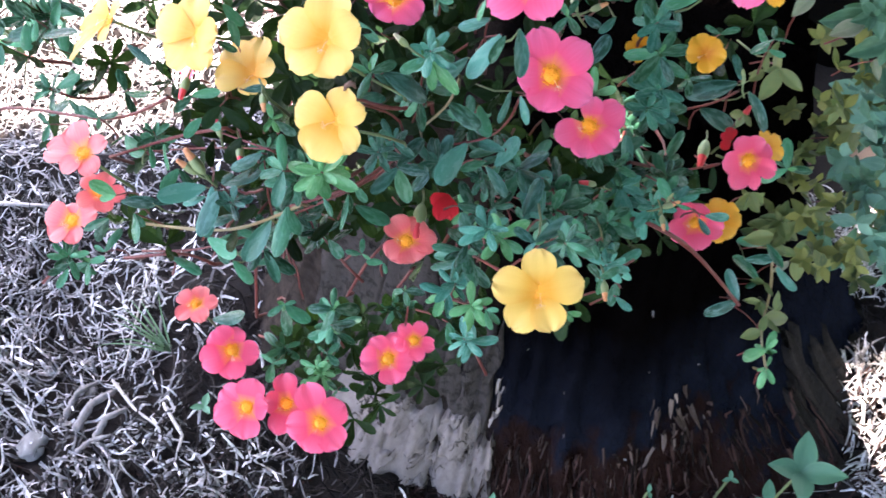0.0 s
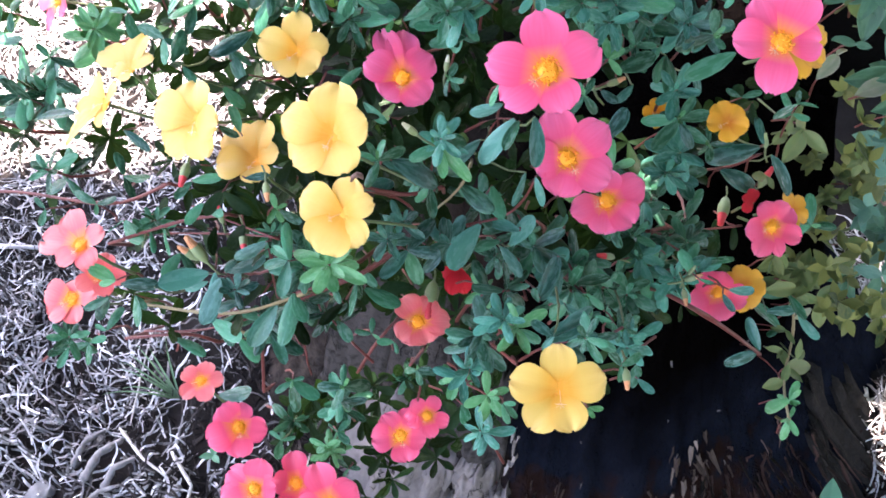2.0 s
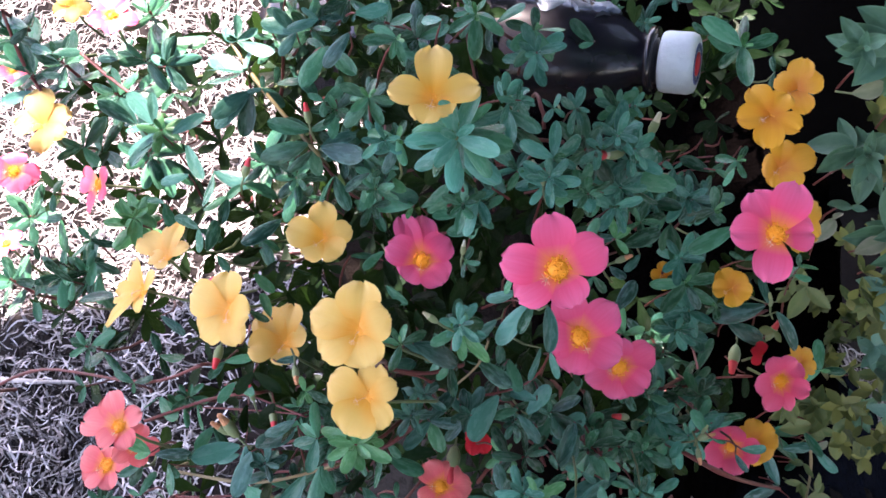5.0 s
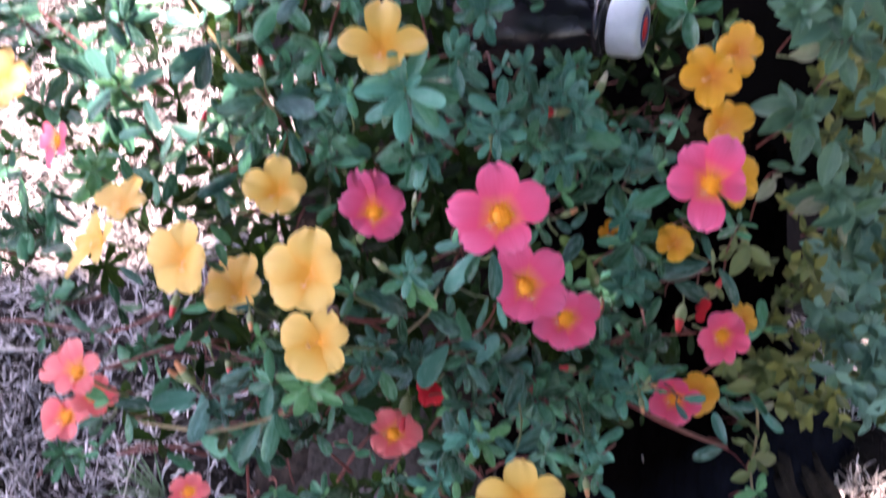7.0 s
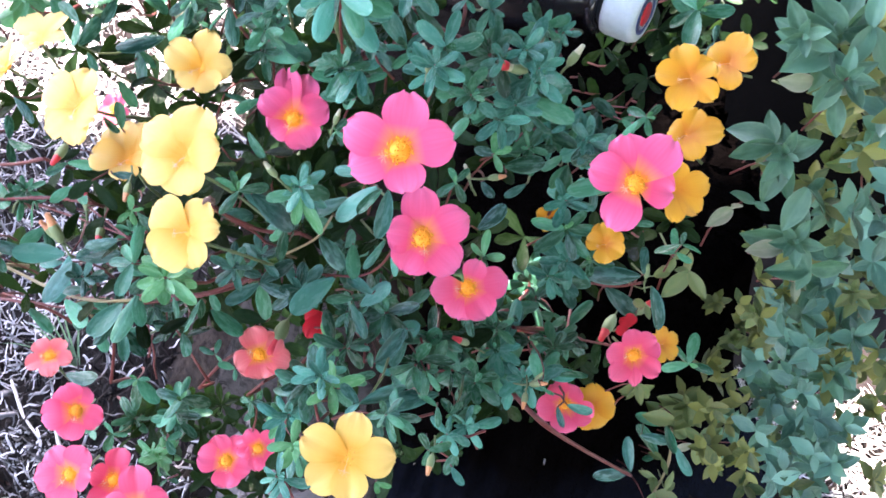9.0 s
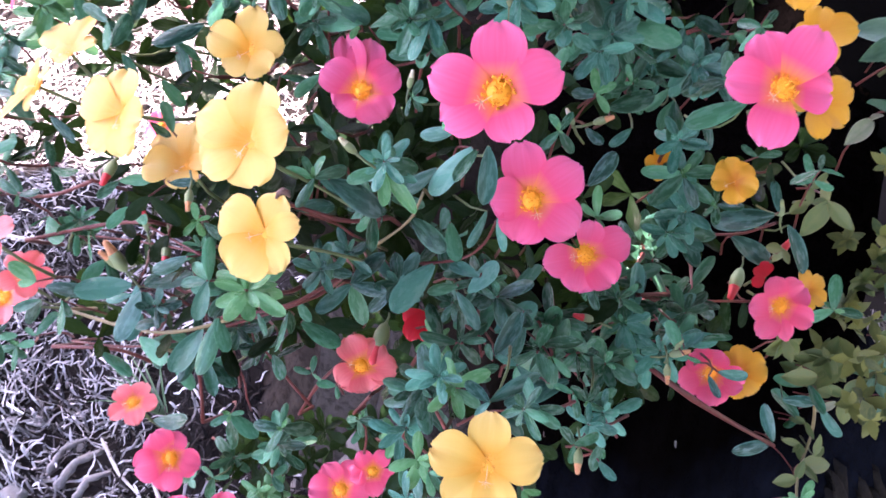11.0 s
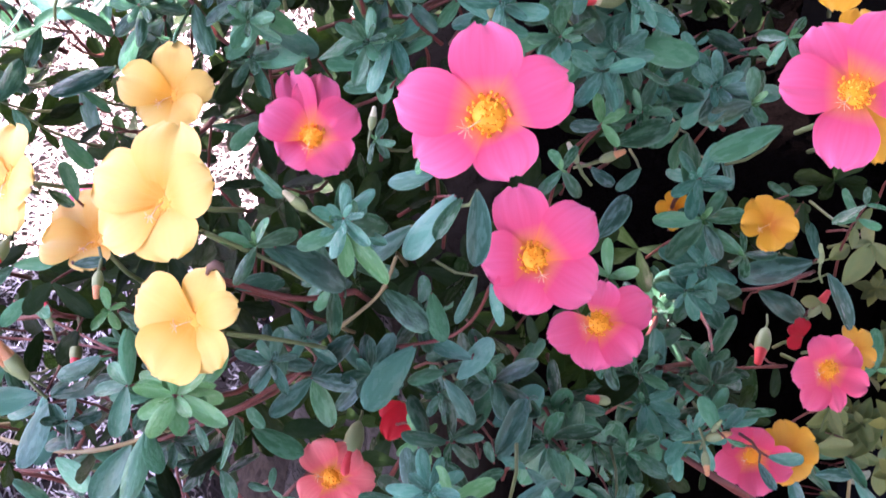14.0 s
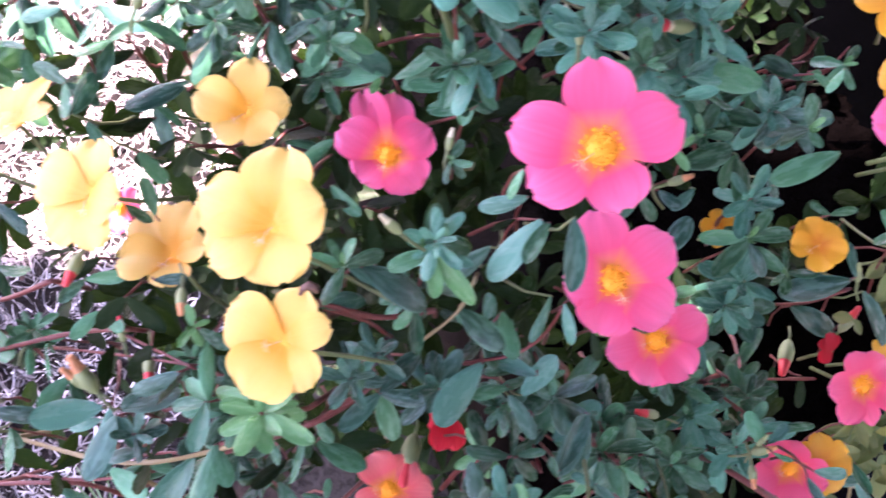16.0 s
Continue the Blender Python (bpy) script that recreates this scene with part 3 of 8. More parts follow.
def shoot(kind, place, axis, *tips):
    """A shoot whose leaves reach from its joint to the given tips; its stem runs back into the plant."""
    remember(place)
    rng = leaf_dice
    thing = new("shoot" if kind in "wop" else "purslane_shoot")
    thing.matrix_world = aim(place, axis, (1, 0.1, 0.2))
    tagged(thing, SPRIG_LABEL[kind], "plant shoot", "leafy shoots")
    back = thing.matrix_world.inverted()
    longest = 0.0
    for tip in tips:
        way = back @ Vector(tip)
        length = min(way.length, 0.024 if kind in "wop" else 0.019 if place[0] < -0.03 and place[1] > 0.27 else 0.027)
        longest = max(longest, length)
        x = way.normalized()
        z = Vector((rng.gauss(0, 0.40), rng.gauss(0, 0.40), 1))
        z = (z - x * z.dot(x)).normalized()
        m = Matrix((x, z.cross(x), z)).transposed().to_4x4() @ Matrix.Diagonal((length * 1.03, length * rng.uniform(0.95, 1.15) + 0.0008, length, 1))
        part("leaf", rng.choice(LEAF_DATA[kind]), thing, m)
    if len(tips) > 3 and kind in "agbt":
        for k in range(3):
            m = Matrix.Rotation(rng.uniform(0, 6.3), 4, "Z") @ Matrix.Rotation(-radians(rng.uniform(50, 75)), 4, "Y") @ Matrix.Scale(longest * rng.uniform(0.25, 0.4), 4)
            part("leaf", rng.choice(LEAF_DATA["g" if kind not in "bt" else "a"]), thing, m)
    part("stem", rng.choice(STEM_DATA), thing, Matrix.Diagonal((0.026, 0.026, 0.040, 1)))
    if kind == "d":
        HIDDEN.append(thing)
    return thing


def petal_shape(seed):
    """A petal of length and width 1 along x from the throat: narrow claw, broad rounded or notched tip, cupped and ruffled."""
    rng = random.Random(seed)
    ph, notch, lean = rng.uniform(0, 6.3), rng.uniform(-0.01, 0.07), rng.uniform(-0.08, 0.08)

    def at(u, v):
        a = 2 * u - 1
        if v < 0.64:
            half = 0.5 * (0.16 + 0.84 * math.sin(0.5 * math.pi * v / 0.64) ** 1.15)
        else:
            half = 0.5 * math.sqrt(max(0.0, 1 - ((v - 0.64) / 0.375) ** 2.2))
        edge = 0.012 * math.sin(9 * a + ph) + 0.010 * math.sin(17 * a + 3 * ph)
        x = v - 0.04 * a * a * v - notch * v ** 6 * math.exp(-(a * 2.2) ** 2) + edge * v ** 5
        y = half * a * (1 + 0.02 * math.sin(13 * v + ph)) + lean * v * v * (1 - abs(a))
        z = 0.20 * v ** 0.9 - 0.17 * v ** 3 + 0.05 * a * a * v - 0.030 * math.exp(-(a * 4) ** 2) * v
        z += 0.034 * math.sin(4 * a + ph) * v ** 2 + 0.022 * math.sin(9 * a + 2 * ph) * v ** 4 - 0.05 * max(0.0, v - 0.8) * a * a * 4
        return (x, y, z)
    return sheet(12, 12, at)


def stamens_shape(seed):
    """A dome of many short filaments with anthers."""
    rng = random.Random(seed)
    bm = bmesh.new()
    bmesh.ops.create_icosphere(bm, subdivisions=2, radius=0.17, matrix=Matrix.Translation((0, 0, 0.05)) @ Matrix.Diagonal((1, 1, 0.5, 1)))
    for k in range(80):
        a, r = rng.uniform(0, 6.3), 0.215 * math.sqrt(rng.random())
        foot = Vector((0.4 * r * math.cos(a), 0.4 * r * math.sin(a), 0.02))
        tip = Vector((r * math.cos(a), r * math.sin(a), 0.16 + rng.uniform(-0.03, 0.03) - r * 0.25))
        tube([foot, tip], [0.006, 0.005], 3, bm)
        bmesh.ops.create_icosphere(bm, subdivisions=1, radius=0.017, matrix=Matrix.Translation(tip))
    return bm


def style_shape():
    """A thin style that leans over the petals and ends in five curled branches."""
    bm = bmesh.new()
    tip = Vector((0.30, 0.02, 0.20))
    tube([(0, 0, 0.03), (0.15, 0.01, 0.17), tip], [0.005, 0.005, 0.005], 4, bm)
    for k in range(5):
        a = -1.2 + 0.6 * k
        tube([tip, tip + Vector((0.07 * math.cos(a), 0.07 * math.sin(a), 0.02)), tip + Vector((0.13 * math.cos(a * 1.2), 0.13 * math.sin(a * 1.2), 0.01))], [0.005, 0.005, 0.004], 4, bm)
    return bm


PETAL_DATA = {c: [data_of("petal", petal_shape(s), PETAL[c]) for s in range(1, 9)] for c in PETAL}
STAMEN_DATA = [data_of("stamens", stamens_shape(s), STAMEN) for s in (1, 2)]
PALE_STAMEN_DATA = [data_of("stamens", stamens_shape(s), PALE_STAMEN) for s in (3, 4)]
STYLE_DATA = data_of("style", style_shape(), STYLE)
FLOWER_STALK = [data_of("stalk", tube([(0, 0, 0), (0.05, 0.03 * s, -0.5), (0.16, -0.03 * s, -1.0)], [0.018, 0.018, 0.020]), STALK) for s in (-1, 1)]
FLOWER_LABEL = {"yellow": "open pale yellow purslane flower with five notched petals", "orange": "open deep orange-yellow purslane flower in the shade",
                "rose": "open rose-pink purslane flower near the stump foot",
                "red": "small bright red purslane flower half hidden by leaves",
                "pink": "open bright pink purslane flower with an orange centre", "coral": "open coral-pink purslane flower with an orange centre"}
flower_dice = random.Random(5)
BLOOMS = []


def flower(colour, place, axis, first, across, *petals):
    """An open flower of that width, facing along axis. petals: degrees from first, length and width in millimetres of each."""
    remember(place)
    rng = flower_dice
    BLOOMS.append(Vector(place))
    thing = new("purslane_flower")
    thing.matrix_world = aim(place, axis, first)
    tagged(thing, FLOWER_LABEL[colour], "flower", "purslane flowers")
    reach = across * 0.5
    petals = petals or [(72 * k + rng.uniform(-8, 8), 1000 * reach * rng.uniform(0.92, 1.05), 1000 * reach * rng.uniform(0.80, 0.92)) for k in range(5)]
    for k, (turn, length, width) in enumerate(petals):
        flat = Matrix.Diagonal((length * 1.01e-3, width * (0.98 if colour in ("pink", "yellow") else 0.92) * 1e-3, 0.5 * (length + width) * 1e-3, 1))
        m = Matrix.Rotation(radians(turn), 4, "Z") @ Matrix.Rotation(-radians(rng.uniform(-3, 5)), 4, "Y") @ Matrix.Rotation(rng.uniform(-0.06, 0.06), 4, "X") @ Matrix.Translation((0.02 * reach, 0, (0.02, 0.05, 0.025, 0.06, 0.035, 0.0)[k % 6] * reach)) @ flat
        part("petal", rng.choice(PETAL_DATA[colour]), thing, m)
    if colour != "red":
        part("flower_centre", rng.choice(PALE_STAMEN_DATA if colour in ("yellow", "orange") else STAMEN_DATA), thing, Matrix.Diagonal((reach * 1.2, reach * 1.2, reach * (0.5 if colour == "yellow" else 0.25 if colour == "orange" else 1.2), 1)), "orange-yellow stamens" if colour in ("pink", "rose", "coral") else "")
    if colour != "red":
        part("style", STYLE_DATA, thing, Matrix.Rotation(2.7 + rng.uniform(-0.6, 0.6), 4, "Z") @ Matrix.Scale(reach * 0.95, 4))
    part("stalk", rng.choice(FLOWER_STALK), thing, Matrix.Scale(0.036, 4))
    return thing


BUD_DATA = {c: data_of("bud", lathe([(0.02, 0), (0.10, 0.12), (0.15, 0.35), (0.14, 0.60), (0.10, 0.82), (0.085, 0.95), (0.01, 1.0)], 10), BUD[c]) for c in BUD}
CALYX_DATA = data_of("calyx", lathe([(0.03, -0.05), (0.12, 0.06), (0.18, 0.26), (0.17, 0.50), (0.15, 0.58), (0.12, 0.60)], 10), plain("calyx", (0.10, 0.17, 0.07), (0.24, 0.28, 0.13), 300, 0.5))
BUD_STALK = data_of("stalk", tube([(0, 0, 0), (0.02, 0.05, -0.5), (0.1, -0.05, -1.0)], [0.07, 0.06, 0.05]), STALK)

BUD_TIP = data_of("petal_tip", lathe([(0.02, 0.66), (0.135, 0.70), (0.15, 0.82), (0.12, 0.98), (0.05, 1.07), (0.01, 1.08)], 10), BUD["red"])


def bud(colour, place, axis, length):
    thing = new("purslane_bud")
    thing.matrix_world = aim(place, axis)
    tagged(thing, f"closed purslane bud with a {dict(white='pale', tipped='crimson').get(colour, colour)} tip", "flower bud", "purslane buds")
    part("petals", BUD_DATA["white" if colour == "tipped" else colour], thing, Matrix.Scale(length, 4))
    if colour == "tipped":
        part("petal_tip", BUD_TIP, thing, Matrix.Scale(length, 4), "crimson petal tip")
    part("calyx", CALYX_DATA, thing, Matrix.Scale(length, 4))
    part("stalk", BUD_STALK, thing, Matrix.Scale(0.008, 4))
    return thing


RUNNER = {"red": STEM, "green": STALK, "olive": plain("olive_stem", (0.15, 0.13, 0.05), (0.22, 0.16, 0.08), 80, 0.5)}


def runner(kind, radius, *points):
    """A bare creeping stem through the given places, with slightly swollen joints."""
    pts = [Vector(p) for p in points]
    way = []
    for k in range(len(pts) - 1):
        before, after = pts[max(k - 1, 0)], pts[min(k + 2, len(pts) - 1)]
        for s in range(6):
            t = s / 6
            way.append(0.5 * ((2 * pts[k]) + (pts[k + 1] - before) * t + (2 * before - 5 * pts[k] + 4 * pts[k + 1] - after) * t * t + (3 * pts[k] - before - 3 * pts[k + 1] + after) * t ** 3))
    way = [way[0] + INWARD * 0.03] + way + [pts[-1], pts[-1] + INWARD * 0.03]
    ob = mesh_object("purslane_runner", tube(way, [radius * (1.25 if k % 6 == 0 else 1.0) for k in range(len(way))], 8), RUNNER[kind])
    return tagged(ob, {"red": "creeping red-brown purslane stem", "green": "thin pale green flower stalk", "olive": "olive-brown trailing purslane stem"}[kind], "plant runner", "bare runners")


# <F>
flower("yellow", (-0.0390, 0.2323, 0.6206), (-0.25, -0.45, 0.86), (-0.11, 0.8, 0.59), 0.0285, (-172, 13.4, 16.7), (-73, 12.2, 15.1), (-6, 17.2, 17.0), (65, 18.9, 15.1), (114, 16.7, 15.5))
flower("yellow", (-0.0399, 0.2263, 0.5829), (-0.17, -0.54, 0.82), (0.4, 0.75, 0.52), 0.0273, (-126, 13.5, 12.7), (-47, 12.6, 9.5), (5, 13.0, 12.3), (90, 16.3, 16.0), (171, 16.0, 18.9))
flower("yellow", (-0.0592, 0.2966, 0.5888), (-0.07, -0.57, 0.82), (0.15, 0.8, 0.57), 0.0272, (-131, 9.9, 12.7), (-64, 11.9, 10.5), (10, 15.4, 12.4), (82, 16.2, 13.6), (138, 11.5, 11.7))
flower("yellow", (-0.0945, 0.2627, 0.5904), (-0.44, -0.44, 0.78), (-0.16, 0.86, 0.49), 0.0302, (-171, 15.2, 13.3), (-112, 11.2, 14.2), (-5, 14.8, 16.3), (60, 20.1, 15.9), (119, 17.6, 15.4))
flower("yellow", (-0.0745, 0.2554, 0.5744), (-0.19, -0.04, 0.98), (0.1, 0.87, 0.49), 0.0272, (-164, 9.6, 12.3), (-63, 9.3, 11.4), (6, 17.5, 13.6), (49, 19.3, 14.5), (107, 15.5, 15.4))
flower("yellow", (-0.1349, 0.2821, 0.5769), (-0.69, -0.06, 0.72), (0.35, 0.81, 0.46), 0.0307, (-172, 9.6, 9.1), (-42, 9.9, 10.0), (69, 24.8, 10.9), (105, 27.8, 10.5), (139, 26.2, 8.2))
flower("yellow", (-0.1263, 0.2952, 0.5811), (-0.29, 0.09, 0.95), (0.51, 0.75, 0.42), 0.0209, (-179, 6.2, 9.7), (-23, 10.4, 8.7), (34, 19.2, 11.5), (86, 23.4, 12.4), (122, 8.9, 8.3))
flower("yellow", (0.0360, 0.1716, 0.5513), (0.01, -0.45, 0.89), (-0.02, 0.87, 0.49), 0.0344, (-165, 15.7, 13.9), (-79, 16.4, 15.1), (1, 15.8, 13.5), (78, 18.2, 14.7), (141, 17.6, 13.9))
flower("yellow", (-0.0102, 0.2850, 0.6782), (0.06, -0.15, 0.99), (0.08, 0.81, 0.58), 0.0306, (-135, 8.3, 9.3), (-69, 16.1, 12.0), (2, 21.0, 13.2), (81, 15.3, 12.4), (157, 10.6, 11.3))
flower("yellow", (-0.2050, 0.3896, 0.5654), (-0.04, -0.09, 1), (0.54, 0.7, 0.47), 0.0311, (-137, 17.2, 12.3), (-92, 14.2, 11.8), (-15, 14.3, 14.0), (53, 22.2, 15.6), (126, 15.4, 14.0))
flower("yellow", (-0.183, 0.4237, 0.6094), (0.06, -0.31, 0.95), (0.54, 0.7, 0.47), 0.0187)
flower("orange", (0.1179, 0.2985, 0.5375), (-0.25, -0.4, 0.88), (0.48, 0.72, 0.49), 0.0234, (-148, 8.6, 9.6), (-82, 8.9, 9.6), (-9, 8.3, 9.6), (57, 9.7, 10.3), (118, 8.8, 9.6))
flower("orange", (0.1666, 0.3001, 0.4639), (0.35, -0.37, 0.86), (0.75, 0.56, 0.35), 0.0199)
flower("orange", (0.1367, 0.2596, 0.4597), (0.25, -0.35, 0.9), (0.48, 0.72, 0.49), 0.0234, (-168, 12.2, 11.6), (-110, 11.1, 14.4), (-48, 11.8, 14.4), (31, 10.8, 11.6), (97, 11.4, 11.1))
flower("orange", (0.1299, 0.3426, 0.6020), (-0.18, -0.31, 0.93), (-0.05, 0.83, 0.56), 0.0296, (-124, 13.6, 11.8), (-41, 12.1, 12.3), (23, 15.4, 13.2), (90, 14.1, 12.8), (168, 15.1, 14.2))
flower("orange", (0.1479, 0.3648, 0.5946), (-0.44, -0.46, 0.77), (0.61, 0.67, 0.43), 0.0234, (-129, 11.8, 11.3), (-36, 11.3, 12.3), (20, 14.1, 12.8), (89, 10.8, 10.9), (175, 8.1, 10.9))
flower("orange", (0.1364, 0.3313, 0.5814), (-0.34, -0.27, 0.9), (0.46, 0.75, 0.48), 0.0238, (-173, 9.4, 9.7), (-119, 12.7, 11.6), (-48, 15.4, 15.0), (17, 12.5, 11.2), (109, 7.6, 12.6))
flower("orange", (0.1338, 0.3014, 0.5819), (0.18, -0.33, 0.92), (0.61, 0.67, 0.43), 0.0244, (-136, 14.1, 10.2), (-83, 13.5, 12.1), (-26, 14.8, 12.1), (41, 11.8, 10.2), (137, 8.9, 9.3))
flower("orange", (0.0942, 0.3222, 0.5146), (0.05, -0.41, 0.91), (0.79, 0.52, 0.32), 0.0149)
flower("pink", (0.0296, 0.2430, 0.6378), (0, -0.55, 0.84), (0.07, 0.81, 0.58), 0.0366, (-151, 13.8, 14.1), (-61, 18.0, 15.7), (9, 19.2, 15.5), (83, 19.6, 14.5), (130, 17.3, 14.1))
flower("pink", (0.0415, 0.2499, 0.5807), (0.1, -0.48, 0.87), (-0.39, 0.73, 0.56), 0.0336, (-142, 17.7, 16.0), (-74, 18.8, 15.5), (-6, 19.2, 14.9), (71, 13.1, 14.9), (141, 14.3, 16.0))
flower("pink", (0.0639, 0.2649, 0.5292), (0.1, -0.54, 0.83), (0.77, 0.54, 0.34), 0.0316, (-138, 14.2, 14.4), (-83, 15.1, 14.4), (-14, 17.1, 14.7), (45, 12.8, 10.6), (159, 15.7, 13.3))
flower("pink", (-0.0195, 0.2876, 0.5827), (0.04, -0.32, 0.95), (0.15, 0.8, 0.57), 0.0290, (-129, 13.1, 15.4), (-44, 14.3, 14.4), (8, 19.2, 14.1), (32, 21.6, 11.0), (74, 16.0, 14.4), (140, 10.5, 13.8))
flower("pink", (0.1075, 0.2588, 0.6315), (0, -0.37, 0.93), (0.01, 0.81, 0.59), 0.0315, (-88, 13.3, 14.3), (-28, 20.2, 15.0), (26, 17.1, 15.0), (87, 16.6, 13.9), (166, 17.9, 14.3))
flower("rose", (0.1493, 0.2821, 0.4782), (0.15, -0.5, 0.86), (0.24, 0.79, 0.56), 0.0296, (-151, 14.7, 8.3), (-100, 15.3, 11.1), (-32, 13.7, 15.8), (34, 12.3, 12.3), (114, 13.4, 13.4), (163, 15.9, 12.3))
flower("rose", (0.1235, 0.2557, 0.4625), (0, -0.37, 0.93), (0.48, 0.72, 0.49), 0.0247, (-142, 13.7, 14.8), (-75, 14.6, 13.7), (7, 10.0, 12.1), (76, 11.4, 13.7), (146, 13.9, 13.7))
flower("coral", (-0.1426, 0.2306, 0.5555), (-0.24, -0.03, 0.97), (0.18, 0.85, 0.49), 0.0247, (-131, 11.2, 10.7), (-41, 10.4, 12.0), (42, 17.0, 12.9), (93, 18.7, 13.8), (150, 11.0, 10.7))
flower("coral", (-0.1802, 0.2549, 0.4657), (-0.29, -0.24, 0.93), (0.35, 0.81, 0.46), 0.0298, (-143, 12.3, 12.1), (-52, 13.8, 13.7), (23, 9.1, 12.1), (93, 15.9, 14.8), (148, 14.4, 14.8))
flower("coral", (-0.1553, 0.2475, 0.5019), (0.21, -0.1, 0.97), (0.35, 0.81, 0.46), 0.0222)
flower("coral", (-0.0163, 0.2268, 0.4943), (0.01, -0.41, 0.91), (0.77, 0.55, 0.31), 0.0258, (-175, 11.3, 13.7), (-106, 10.3, 15.2), (-42, 13.7, 13.2), (13, 11.6, 13.7), (83, 12.6, 13.7))
flower("rose", (-0.0277, 0.2036, 0.4165), (0.01, -0.41, 0.91), (-0.16, 0.86, 0.49), 0.0298, (-175, 13.1, 15.4), (-106, 12.4, 13.7), (-32, 13.9, 12.0), (31, 13.0, 13.7), (86, 14.3, 15.4))
flower("rose", (-0.0148, 0.2121, 0.4204), (0.21, -0.4, 0.89), (0.51, 0.75, 0.42), 0.0221)
flower("rose", (-0.1089, 0.2123, 0.4075), (0.01, -0.41, 0.91), (-0.49, 0.76, 0.43), 0.0300, (-129, 13.7, 14.6), (-37, 11.8, 12.9), (15, 14.4, 17.0), (86, 17.2, 17.0), (152, 15.1, 15.8))
flower("coral", (-0.1244, 0.227, 0.4303), (-0.09, 0.07, 0.99), (0.18, 0.85, 0.49), 0.0237)
flower("rose", (-0.0974, 0.1798, 0.4114), (-0.09, -0.45, 0.89), (-0.33, 0.82, 0.47), 0.0294, (-105, 10.4, 14.6), (-32, 14.4, 16.3), (39, 15.7, 16.3), (92, 17.5, 16.3), (155, 15.7, 17.5))
flower("rose", (-0.0790, 0.1842, 0.4040), (0.01, -0.21, 0.98), (0.18, 0.85, 0.49), 0.0277, (-134, 12.8, 12.6), (-52, 9.4, 12.6), (17, 15.7, 13.7), (97, 11.5, 12.6), (175, 16.2, 13.7))
flower("rose", (-0.0608, 0.1721, 0.4100), (0.11, -0.4, 0.91), (-0.16, 0.86, 0.49), 0.0303, (-151, 15.7, 16.8), (-61, 14.5, 16.8), (12, 21.0, 16.8), (87, 16.7, 16.2), (148, 15.4, 17.4))
# far-left flowers: deeper rose replaces coral, so their shade is in the colour
flower("rose", (-0.2223, 0.3740, 0.5499), (0.05, -0.41, 0.91), (0.54, 0.7, 0.47), 0.0246, (-121, 11.6, 14.1), (-71, 13.1, 13.0), (38, 9.7, 15.7), (119, 12.8, 13.0), (162, 9.5, 10.9))
flower("rose", (-0.1750, 0.3592, 0.5548), (-0.71, -0.29, 0.64), (0.54, 0.7, 0.47), 0.0250, (-109, 9.1, 10.5), (-38, 10.6, 11.1), (98, 19.8, 14.7), (165, 15.5, 11.1))
flower("rose", (-0.2295, 0.3478, 0.5251), (-0.14, 0.04, 0.99), (0.54, 0.7, 0.47), 0.0186)
flower("rose", (-0.1543, 0.3967, 0.6251), (0.16, -0.2, 0.97), (0.54, 0.7, 0.47), 0.0226)
flower("rose", (-0.2295, 0.4281, 0.5665), (0.26, -0.2, 0.95), (0.54, 0.7, 0.47), 0.0174)
flower("red", (0.0019, 0.2631, 0.4776), (-0.05, -0.42, 0.91), (0.85, 0.45, 0.27), 0.0180, (-175, 8.9, 8.6), (-139, 13.5, 9.8), (-110, 12.9, 9.0))
flower("rose", (-0.1340, 0.3488, 0.4751), (-0.3, -0.4, 0.86), (0.4, 0.75, 0.5), 0.02)
flower("red", (0.1491, 0.3061, 0.4617), (0.1, -0.3, 0.94), (0.4, 0.75, 0.5), 0.014, (20, 7.5, 7), (80, 6, 6), (150, 7, 6))
# </F>
# <B>
bud("orange", (0.029, 0.2921, 0.6229), (-0.07, 0.45, 0.89), 0.0058)
bud("white", (0.0275, 0.2978, 0.6247), (-0.44, 0.34, 0.83), 0.0056)
bud("white", (-0.0129, 0.2453, 0.603), (-0.67, 0.17, 0.72), 0.0074)
bud("orange", (0.0605, 0.2885, 0.5758), (0.86, 0.03, 0.52), 0.0079)
bud("white", (0.053, 0.2782, 0.5861), (-0.44, 0.34, 0.83), 0.0066)
bud("orange", (-0.0986, 0.2321, 0.5403), (-0.5, 0.42, 0.76), 0.0134)
bud("red", (-0.0605, 0.32, 0.6327), (-0.1, 0.46, 0.88), 0.0088)
bud("red", (-0.0898, 0.3125, 0.6109), (0.36, 0.42, 0.83), 0.0091)
bud("tipped", (0.0652, 0.3244, 0.6032), (-0.87, -0.38, 0.33), 0.0139)
bud("white", (0.0816, 0.3483, 0.587), (0.36, 0.42, 0.83), 0.0113)
bud("orange", (0.1008, 0.2426, 0.4909), (0.04, -0.99, -0.17), 0.0079)
bud("green", (0.1039, 0.2497, 0.4911), (0.45, 0.38, 0.8), 0.0055)
bud("white", (-0.0027, 0.2862, 0.5883), (0.16, 0.46, 0.88), 0.0067)
bud("green", (0.1451, 0.31, 0.503), (-0.15, 0.44, 0.88), 0.0078)
bud("orange", (-0.1039, 0.2375, 0.5323), (-0.67, 0.17, 0.72), 0.0106)
bud("orange", (0.0658, 0.1917, 0.5211), (-0.01, -1, -0.05), 0.0088)
bud("orange", (-0.0695, 0.2431, 0.5781), (0.15, -0.99, -0.05), 0.0083)
bud("orange", (0.1022, 0.2477, 0.4895), (0.85, 0.04, 0.53), 0.0086)
bud("red", (-0.0096, 0.2443, 0.497), (-0.16, -0.99, -0.05), 0.0178)
